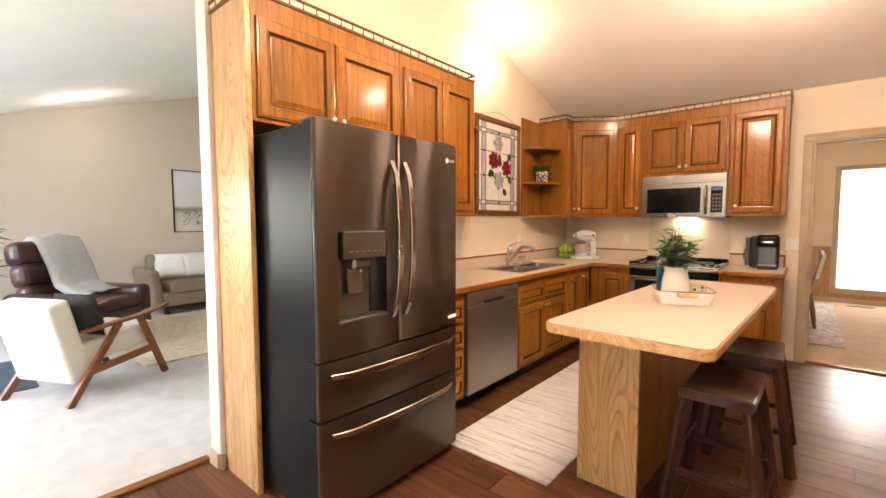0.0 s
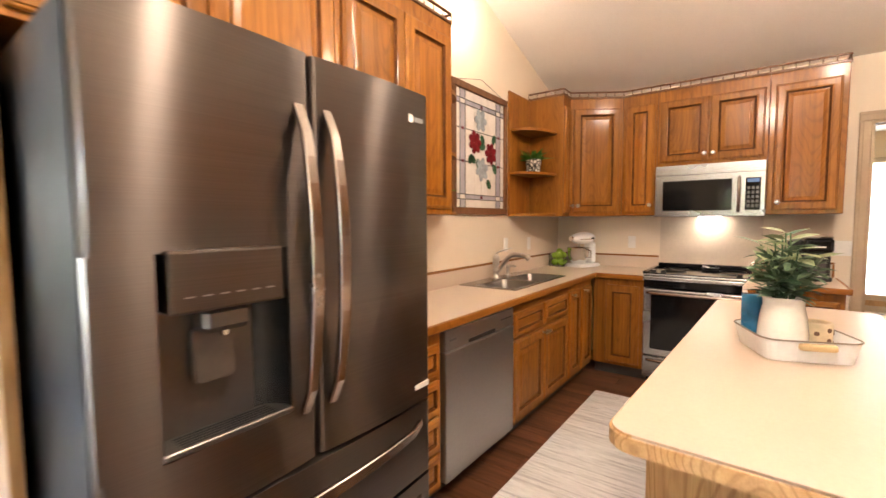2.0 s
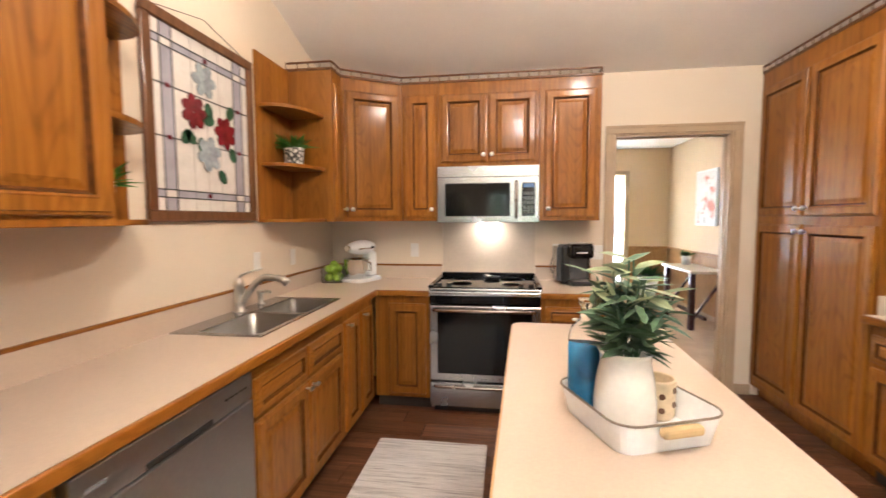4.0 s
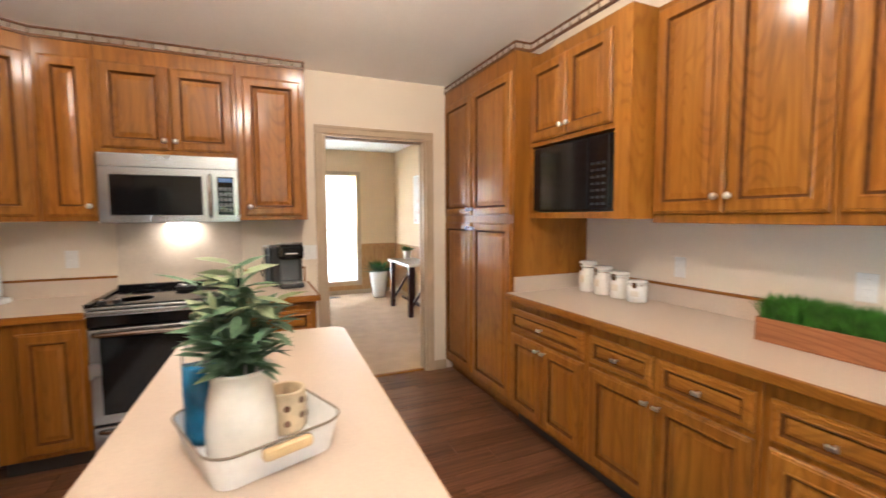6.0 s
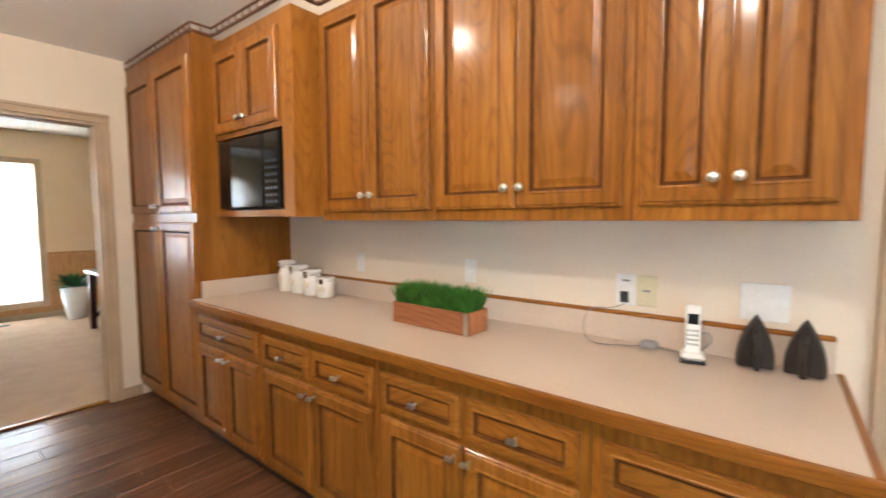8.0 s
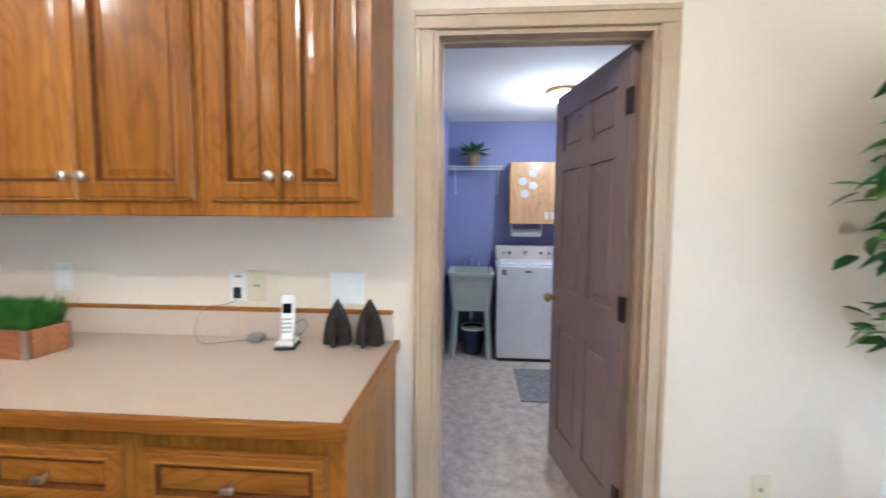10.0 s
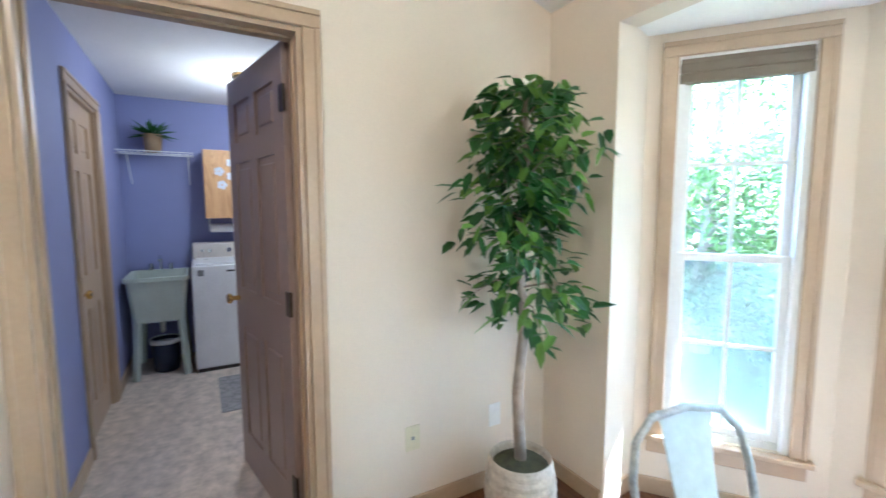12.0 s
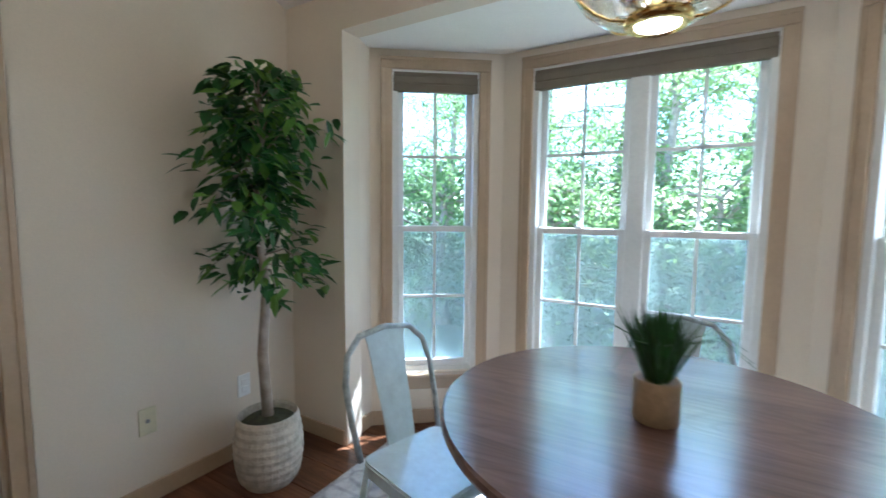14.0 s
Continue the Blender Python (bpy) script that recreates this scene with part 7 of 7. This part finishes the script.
# ---- dining room ----
def simple_window(name, m, w, z0, z1, label, shade=True):
    """Window in a wall that lies from y = 0 (room) to 0.12; x from 0 to w."""
    th = tagged(new(name), label, "window", kind="structure")
    th.matrix_world = m
    c = 0.07
    for r in ((-c, z0 - c, 0, z1 + c), (w, z0 - c, w + c, z1 + c), (0, z1, w, z1 + c), (0, z0 - c, w, z0)):
        part("casing", box(r[0], -0.02, r[1], r[2], -0.001, r[3], 0.004, 1), trim_wood, th)
    zm = (z0 + z1) / 2
    for a, b, y in ((z0, zm + 0.02, 0.05), (zm - 0.02, z1, 0.08)):
        bm = bmesh.new()
        for r in ((0, a, 0.04, b), (w - 0.04, a, w, b), (0, a, w, a + 0.04), (0, b - 0.04, w, b)):
            add_box(bm, r[0], y, r[1], r[2], y + 0.025, r[3])
        s = part("sash", bm, white_plastic, th)
        g = part("pane", box(0.04, y + 0.01, a + 0.04, w - 0.04, y + 0.014, b - 0.04), pane_glass, s)
        g.visible_shadow = False
    if shade:
        bm = bmesh.new()
        n = 40
        rows = []
        for i in range(n + 1):
            x = 0.008 + (w - 0.016) * i / n
            y = 0.02 + 0.004 * math.sin(i * 1.9)
            rows.append((bm.verts.new((x, y, z0 + 0.01)), bm.verts.new((x, y, z1 - 0.01))))
        for a, b in zip(rows, rows[1:]):
            bm.faces.new((a[0], b[0], b[1], a[1]))
        part("sheer_shade", bm, sheer, th, "white sheer shade")
    return th


simple_window("window_4", pose(0.45, 9.3, 0), 0.8, 0.24, 2.12, "tall dining room window with a glowing white sheer shade")
simple_window("window_5", pose(-1.7, 9.3, 0), 1.2, 0.5, 2.1, "wide dining room window with a white sheer shade")
for x0 in (-6.4, -4.1):
    w_ = 1.8 if x0 < -5 else 1.3
    simple_window("window_6" if x0 < -5 else "window_7", pose(x0 + w_, WY0, 0, 0, 0, 180), w_, 0.6, 2.1, "living room window", False)
panel_wood = wood("tan_wainscot_wood", (0.30, 0.15, 0.05), (0.44, 0.24, 0.10), (0.52, 0.30, 0.13), 2)
wn = tagged(new("wainscot"), "tan wooden wainscot with a chair rail", "wainscot", kind="structure")
for x0, x1 in ((-2.26, -1.78), (-0.42, 0.375), (1.325, 1.955)):
    part("panel", box(x0, 9.283, 0.086, x1, 9.299, 0.86), panel_wood, wn)
    part("chair_rail", box(x0, 9.265, 0.861, x1, 9.299, 0.91, 0.006, 1), panel_wood, wn)
part("panel", box(0.375, 9.285, 0.086, 1.325, 9.2995, 0.165), panel_wood, wn)
part("panel", box(1.955, 5.29, 0.086, 1.969, 9.265, 0.86), panel_wood, wn)
part("chair_rail", box(1.938, 5.29, 0.861, 1.969, 9.265, 0.91, 0.006, 1), panel_wood, wn)
solo("dining_rug", prism(rounded(-1.6, 5.95, 0.42, 9.0, 0.02), 0.013, 0.021), rug_dining, "faded patterned dining room rug", "rug")
vt = thing("floor_vent", pose(0.73, 9.03, 0.012), "dark floor vent near the dining window", "vent")
part("plate", box(-0.15, -0.05, 0, 0.15, 0.05, 0.005), bronze, vt)
for i in range(9):
    part("slat", box(-0.135 + i * 0.031, -0.04, 0.005, -0.12 + i * 0.031, 0.04, 0.008), black_matt, vt)
ct = thing("console_table", pose(1.66, 7.55, 0.012), "narrow console table with dark legs and a pale top", "console table")
part("top", box(-0.21, -0.50, 0.70, 0.21, 0.50, 0.735, 0.004, 1), plain("pale_top_wood", (0.55, 0.45, 0.34), 0.3, coat=0.3), ct)
for y in (-0.42, 0.40):
    for x in (-0.16, 0.16):
        part("leg", box(x - 0.03, y - 0.035, 0, x + 0.03, y + 0.035, 0.7, 0.004, 1), stool_wood, ct)
    part("brace", beam((-0.16, y, 0.1), (0.16, y, 0.6), 0.03, 0.03), stool_wood, ct)
part("stretcher", box(-0.02, -0.42, 0.12, 0.02, 0.40, 0.16), stool_wood, ct)
_r = random.Random(13)
_lv = [((0, 0, 0.42), (math.cos(i * 2.4), math.sin(i * 2.4), _r.uniform(0.2, 1.6)), _r.uniform(0.2, 0.36), 0.05) for i in range(70)]
pot_plant("floor_plant", pose(1.52, 8.85, 0.012), [(0, 0), (0.10, 0), (0.105, 0.01), (0.16, 0.44), (0.15, 0.44)], enamel, _lv, leaf_dark, "leafy green plant in a tall white tapered pot")
_lv = [((0, 0, 0.11), (math.cos(i * 2.4), math.sin(i * 2.4), _r.uniform(0.2, 1.6)), _r.uniform(0.08, 0.16), 0.03) for i in range(50)]
pot_plant("console_plant", pose(1.7, 7.85, 0.748), [(0, 0), (0.05, 0), (0.065, 0.12), (0.06, 0.12)], enamel, _lv, leaf_dark, "small green plant in a white pot on the console")
dp = thing("dining_picture", pose(1.968, 8.2, 1.28, 0, 0, -90), "pale abstract print with coral strokes", "picture")
part("frame", box(0, -0.03, 0, 0.62, -0.001, 0.76, 0.004, 1), white_paint, dp)
coral, _t, _b = nodes_of("coral_abstract_paint")
_n = noisy(_t, coords(_t, (1, 1, 1)), 5, 4, 0.6, 0.6)
_t.links.new(ramp(_t, _n, [(0.38, (0.6, 0.2, 0.14)), (0.48, (0.72, 0.66, 0.6)), (0.62, (0.7, 0.68, 0.66)), (0.7, (0.45, 0.4, 0.36))]), _b.inputs["Base Color"])
part("print", box(0.03, -0.033, 0.03, 0.59, -0.028, 0.73), coral, dp)


def dining_chair(m):
    th = thing("dining_chair", m, "tan wooden dining chair with a pale padded back", "chair", "chairs in the dining room")
    part("seat", box(-0.22, -0.22, 0.42, 0.22, 0.22, 0.47, 0.02), linen, th)
    for sx in (-1, 1):
        part("front_leg", beam((sx * 0.19, 0.19, 0.43), (sx * 0.22, 0.24, 0.0), 0.03, 0.03), teak, th)
        part("back_leg", beam((sx * 0.19, -0.19, 0.45), (sx * 0.22, -0.27, 0.0), 0.03, 0.03), teak, th)
        part("back_post", beam((sx * 0.19, -0.2, 0.44), (sx * 0.18, -0.29, 0.9), 0.025, 0.03), teak, th)
    bm = box(-0.18, -0.02, 0, 0.18, 0.02, 0.3, 0.015)
    bm.transform(pose(0, -0.262, 0.60, 12))
    part("backrest", bm, linen, th)
    return th


_dc = dining_chair(pose(-0.08, 7.0, 0.021, 0, 0, 90))
copy_thing(_dc, pose(-0.08, 7.75, 0.021, 0, 0, 90))
dt = thing("dining_table", pose(-0.85, 7.4, 0.021), "long wooden dining table", "table")
part("top", box(-0.45, -1.0, 0.72, 0.45, 1.0, 0.76, 0.006), teak, dt)
for sx in (-0.38, 0.38):
    for sy in (-0.9, 0.9):
        part("leg", box(sx - 0.035, sy - 0.035, 0, sx + 0.035, sy + 0.035, 0.72), teak, dt)

# ---- laundry ----
def six_panel(name, m, w, h, mat, label, th_=0.035, kind="", cat="door"):
    """Six-panel door; x from 0 to w, thickness along y from 0 to th_."""
    th = thing(name, m, label, cat)
    if kind:
        th["kind"] = kind
    st, cx = 0.105, w / 2
    bm = bmesh.new()
    cols = [(0, st), (cx - 0.045, cx + 0.045), (w - st, w)]
    rails = [(0, 0.2), (0.78, 0.98), (1.6, 1.7), (h - 0.12, h)]
    for a, b in cols:
        add_box(bm, a, 0, 0.005, b, th_, h)
    for a, b in rails:
        for (x0, x1) in ((st, cx - 0.045), (cx + 0.045, w - st)):
            add_box(bm, x0, 0, max(a, 0.005), x1, th_, b)
    part("frame", bm, mat, th)
    for (a, b) in ((0.2, 0.78), (0.98, 1.6), (1.7, h - 0.12)):
        for (x0, x1) in ((st, cx - 0.045), (cx + 0.045, w - st)):
            bm = bmesh.new()
            add_box(bm, x0, 0.011, a, x1, th_ - 0.011, b)
            add_box(bm, x0 + 0.03, 0.004, a + 0.03, x1 - 0.03, th_ - 0.004, b - 0.03, 0.006, 1)
            part("panel", bm, mat, th)
    return th


door_tan = plain("mauve_tan_door_paint", (0.30, 0.215, 0.18), 0.4, var=0.08, scale=3, coat=0.15)
ld = six_panel("laundry_door", pose(1.875, 0.20, 0, 0, 0, 11), 0.75, 2.005, door_tan, "open mauve-tan six-panel door")
for y in (-0.001, 0.036):
    s_ = -1 if y < 0 else 1
    part("knob", tube([(0.69, y, 0.92), (0.69, y + s_ * 0.03, 0.92), (0.69, y + s_ * 0.036, 0.92), (0.69, y + s_ * 0.06, 0.92)], 0.012, 10), brass, ld, "brass knob")
    _bm = lathe([(0, 0), (0.024, 0.004), (0.027, 0.014), (0.02, 0.026), (0, 0.03)], 14)
    _bm.transform(pose(0.69, y + s_ * 0.035, 0.92, -90 * s_, 0, 0))
    part("knob", _bm, brass, ld, "brass knob", True)
for z in (0.22, 1.0, 1.8):
    part("hinge", boxes([(-0.012, 0.028, z - 0.05, 0.03, 0.0395, z + 0.05)]), bronze, ld, "dark bronze hinge")
sd = six_panel("closet_door", pose(3.09, 1.135, 0), 0.72, 2.01, trim_wood, "closed tan six-panel door in the laundry")
_bm = lathe([(0.006, 0), (0.006, 0.03), (0.024, 0.04), (0.027, 0.05), (0.02, 0.062), (0, 0.066)], 14)
_bm.transform(pose(0.06, 0, 0.9, 90, 0, 0))
part("knob", _bm, brass, sd, "brass knob", True)
door_frame("door_3", pose(3.07, 1.11, 0), 0.76, 2.03, "tan wooden casing round the closet door")

ws = thing("washing_machine", pose(4.16, -0.06, 0.002), "white top-loading washing machine with a rear console", "washer")
part("body", box(0, 0, 0.03, 0.62, 0.67, 0.905, 0.012), enamel, ws)
part("lid", box(0.02, 0.03, 0.906, 0.50, 0.64, 0.925, 0.008), enamel, ws)
_bm = box(0.50, 0.01, 0.906, 0.62, 0.66, 1.06, 0.015)
part("console", _bm, plain("pale_bisque_console", (0.68, 0.62, 0.54), 0.3, var=0.03), ws)
for y in (0.12, 0.2, 0.36, 0.52, 0.58):
    part("dial", tube([(0.5, y, 0.99), (0.475, y, 0.99)], 0.022 if y == 0.36 else 0.015, 12), chrome, ws)
part("badge", box(-0.003, 0.35, 0.845, 0.002, 0.41, 0.86), black_matt, ws)
part("latch", box(-0.003, 0.58, 0.82, 0.002, 0.625, 0.87, 0.003, 1), grey_plastic, ws)
part("base_gap", box(0.01, 0.01, 0.0, 0.6, 0.66, 0.03), black_matt, ws)

tub_mat = plain("pale_grey_green_plastic", (0.55, 0.6, 0.52), 0.45, var=0.05)
ub = thing("utility_sink", pose(4.17, 0.625, 0.002), "pale grey-green plastic utility sink on legs", "sink")
_bm = bmesh.new()
_rings = []
for e, z in ((0.05, 0.46), (0.015, 0.80), (0.0, 0.80), (0.0, 0.83), (0.03, 0.83), (0.06, 0.5)):
    _rings.append([_bm.verts.new((x, y, z)) for x, y in rounded(e, e, 0.58 - e, 0.45 - e, 0.03)])
for a, b in zip(_rings, _rings[1:]):
    for i in range(len(a)):
        _bm.faces.new((a[i], a[(i + 1) % len(a)], b[(i + 1) % len(b)], b[i]))
_bm.faces.new(_rings[0][::-1])
_bm.faces.new(_rings[-1])
bmesh.ops.recalc_face_normals(_bm, faces=_bm.faces)
part("tub", _bm, tub_mat, ub)
for x, dx in ((0.07, -0.03), (0.5, 0.03)):
    for y, dy in ((0.075, -0.03), (0.375, 0.03)):
        part("leg", beam((x, y, 0.47), (x + dx, y + dy, 0.0), 0.055, 0.03), tub_mat, ub)
part("tap", tube([(0.53, 0.225, 0.83), (0.53, 0.225, 0.93), (0.45, 0.225, 0.96), (0.40, 0.225, 0.93)], 0.012, 8), chrome, ub)
for y in (0.15, 0.3):
    part("tap_handle", tube([(0.53, y, 0.83), (0.53, y, 0.89)], 0.018, 8), chrome, ub)
part("trap", tube([(0.29, 0.225, 0.46), (0.29, 0.225, 0.36), (0.33, 0.225, 0.32), (0.37, 0.225, 0.36), (0.55, 0.225, 0.40)], 0.02, 8), white_plastic, ub)
tc = thing("waste_bin", pose(4.42, 0.83, 0.002), "small dark blue waste bin with a liner", "waste bin")
part("bin", lathe([(0, 0), (0.09, 0), (0.115, 0.27), (0.105, 0.27), (0.085, 0.02), (0, 0.02)], 20), plain("navy_plastic", (0.02, 0.03, 0.07), 0.4), tc, "", True)
part("liner", lathe([(0.117, 0.24), (0.122, 0.275), (0.108, 0.28), (0.1, 0.2)], 20), white_plastic, tc, "", True)
wsf = thing("wire_shelf", pose(4.8, 0.83, 1.86), "white wire shelf on the violet wall", "shelf")
for i in range(12):
    part("wire", tube([(-0.30, -0.27 + i * 0.049, 0), (-0.002, -0.27 + i * 0.049, 0)], 0.0025, 5), white_paint, wsf)
for x, z in ((-0.30, 0), (-0.30, -0.03), (-0.15, -0.003), (-0.02, -0.003)):
    part("rail", tube([(x, -0.28, z), (x, 0.27, z)], 0.004, 6), white_paint, wsf)
for y in (-0.24, 0.2):
    part("bracket", tube([(-0.28, y, -0.01), (-0.002, y, -0.26)], 0.005, 6), white_paint, wsf)
_lv = [((0, 0, 0.14), (math.cos(i * 2.4), math.sin(i * 2.4), _r.uniform(-0.1, 1.2)), _r.uniform(0.12, 0.24), 0.03) for i in range(60)]
pot_plant("laundry_plant", pose(4.64, 0.85, 1.866), [(0, 0), (0.06, 0), (0.075, 0.15), (0.07, 0.15)], plain("tan_clay_pot", (0.3, 0.2, 0.1), 0.6), _lv, leaf_dark, "trailing green plant in a tan pot on the wire shelf")
lc = thing("laundry_cabinet", pose(4.8, 0.48, 1.29, 0, 0, -90), "maple wall cabinet with white flower stickers", "cabinet")
part("body", box(0, -0.30, 0, 0.78, -0.001, 0.61, 0.003, 1), maple, lc)
for x0 in (0.003, 0.393):
    d = part("door", box(x0, -0.318, 0.003, x0 + 0.384, -0.301, 0.607, 0.002, 1), maple, lc)
    part("pull", box(0.345 if x0 < 0.1 else 0.402, -0.326, 0.05, 0.378 if x0 < 0.1 else 0.435, -0.318, 0.12, 0.003, 1), white_plastic, d)
    for (fx, fz) in ((0.12, 0.42), (0.22, 0.5), (0.22, 0.38), (0.14, 0.30)):
        for k in range(5):
            a = radians(72 * k)
            bm = lathe([(0, 0), (0.019, 0), (0.019, 0.0015), (0, 0.0015)], 8)
            bm.transform(pose(x0 + fx + 0.024 * math.cos(a), -0.3185 - 0.0002 * k, fz + 0.024 * math.sin(a), 90, 0, 0))
            part("flower_petal", bm, plain("pale_sticker", (0.62, 0.66, 0.74), 0.5) if "pale_sticker" not in bpy.data.materials else bpy.data.materials["pale_sticker"], d)
tw2 = thing("towel_holder", pose(4.62, 0.30, 1.26), "white paper towel holder under the cabinet", "towel holder")
part("roll", tube([(0, -0.14, -0.06), (0, 0.14, -0.06)], 0.04, 14), white_paint, tw2)
for y in (-0.15, 0.15):
    part("bracket", box(-0.02, y - 0.006, -0.09, 0.02, y + 0.006, 0.029), white_plastic, tw2)
solo("laundry_mat", prism(rounded(3.27, -0.30, 3.95, 0.46, 0.01), 0.003, 0.012), mat_grey, "grey patterned mat in front of the washer", "mat")
ll = thing("laundry_ceiling_light", pose(3.72, 0.12, 2.36), "round flush ceiling light with a brass rim", "ceiling light")
part("rim", lathe([(0.15, 0), (0.155, -0.02), (0.14, -0.03), (0.13, -0.02)], 28), brass, ll, "", True)
part("bowl", lathe([(0.135, -0.025), (0.12, -0.06), (0.07, -0.085), (0, -0.092)], 28), glow("lit_frosted_bowl", (1.0, 0.86, 0.66), 0.8), ll, "glowing frosted bowl", True)
lamp("laundry_light", "POINT", 0.95, (1.0, 0.92, 0.82), pose(3.72, 0.12, 2.02), radius=0.1)

# ---- outdoors ----
lawn = plain("lawn_grass", (0.085, 0.11, 0.045), 0.9, var=0.4, scale=0.8, fine=12)
solo("ground", prism([(-300, -300), (300, -300), (300, 300), (-300, 300)], -0.9, -0.6), lawn, "green lawn reaching to the horizon", "ground", kind="structure")


def tree(x, y, h, r, seed, n=1500):
    rr = random.Random(seed)
    th = thing("tree", pose(x, y, -0.6), "leafy green deciduous tree in sunlight, or unseen to screen the sky", "tree", "trees outside the bay")
    tr_ = [Vector((0, 0, 0)), Vector((0.08, 0.03, h * .35)), Vector((-0.05, 0.06, h * .65)), Vector((0.03, 0, h * .95))]
    part("trunk", tube(tr_, 0.13, 8, taper=0.03), bark, th)
    bm, lv = bmesh.new(), []
    for i in range(46):
        z = h * rr.uniform(0.03, 0.98)
        a = rr.uniform(0, 6.28)
        reach = r * rr.uniform(0.5, 1.1) * (1.1 - 0.6 * abs(z / h - 0.45))
        b = Vector((0, 0, z))
        tip = b + Vector((math.cos(a) * reach, math.sin(a) * reach, rr.uniform(-.2, .5)))
        part("limb", tube([b, b.lerp(tip, .5) + Vector((0, 0, .12)), tip], 0.025, 5, taper=0.008), bark, th)
        for j in range(n // 46):
            s = rr.uniform(0.3, 1.05)
            p = b.lerp(tip, s) + Vector((rr.gauss(0, .22), rr.gauss(0, .22), rr.gauss(0, .16)))
            lv.append((p, (rr.uniform(-1, 1), rr.uniform(-1, 1), rr.uniform(-.8, .4)), rr.uniform(0.06, 0.12), rr.uniform(0.04, 0.065)))
    leaf_mesh("crown", lv, leaf_out, th)
    return th


for i, (x, y, h, r) in enumerate(((2.6, -6.6, 5.2, 1.7), (0.3, -7.6, 5.6, 1.8), (-1.9, -7.0, 5.0, 1.6), (4.8, -8.2, 6.2, 1.9), (1.4, -10.0, 7.0, 2.2), (-1.0, -10.5, 6.6, 2.1), (3.6, -11.5, 7.2, 2.3), (-3.6, -9.2, 6.2, 2.0), (6.8, -10.6, 6.5, 2.2), (-3.0, -12.0, 7.4, 2.4))):
    tree(x, y, h, r, 40 + i, 8600)
# added trees out of view, there to keep sky and sun off the rooms
for i, (x, y, h, r) in enumerate(((-5.2, -6.2, 7.5, 2.3), (-7.2, -4.8, 8.0, 2.5), (-6.4, -8.4, 8.5, 2.6), (-9.6, -6.4, 8.5, 2.7), (-8.6, -10.0, 9.0, 2.8))):
    tree(x, y, h, r, 90 + i, 6000)
for i, (x, y, h, r) in enumerate(((1.6, -5.2, 2.4, 1.2), (-0.4, -5.5, 2.2, 1.2), (3.4, -5.4, 2.6, 1.3), (-2.4, -5.6, 2.3, 1.2), (0.9, -8.4, 3.2, 1.6), (5.2, -6.4, 3.0, 1.4))):
    tree(x, y, h, r, 70 + i, 6600)

# ---- floor planks ----
kf = solo("floor", box(-2.44, -1.9, -0.12, 1.80, 5.2, -0.004), plain("floor_joint", (0.02, 0.012, 0.008), 0.9), "dark walnut plank floor of the kitchen", "floor", kind="structure")
_rnd = random.Random(7)
_shapes = {}
_y = -1.9
_row = 0
PW = 0.178
while _y < 5.19:
    x = -2.44 - _rnd.uniform(0.0, 1.1)
    while x < 1.80:
        x0, x1, y1 = max(x, -2.44), min(x + 1.22, 1.80), min(_y + PW, 5.2)
        if x1 - x0 > 0.03:
            key = (round(x1 - x0, 2), round(y1 - _y, 3))
            if key not in _shapes:
                w, d = x1 - x0, y1 - _y
                bm = bmesh.new()
                lo = [bm.verts.new((a, b, -0.004)) for a, b in ((0.0006, 0.0006), (w - 0.0006, 0.0006), (w - 0.0006, d - 0.0006), (0.0006, d - 0.0006))]
                hi = [bm.verts.new((a, b, 0.0)) for a, b in ((0.002, 0.002), (w - 0.002, 0.002), (w - 0.002, d - 0.002), (0.002, d - 0.002))]
                bm.faces.new(hi)
                for i in range(4):
                    bm.faces.new((lo[i], lo[(i + 1) % 4], hi[(i + 1) % 4], hi[i]))
                me = bpy.data.meshes.new("plank")
                bm.to_mesh(me)
                bm.free()
                me.materials.append(plank_wood)
                _shapes[key] = me
            o = new("plank", _shapes[key])
            o.parent = kf
            o.location = (x0, _y, 0)
        x += 1.22
    _y += PW
    _row += 1
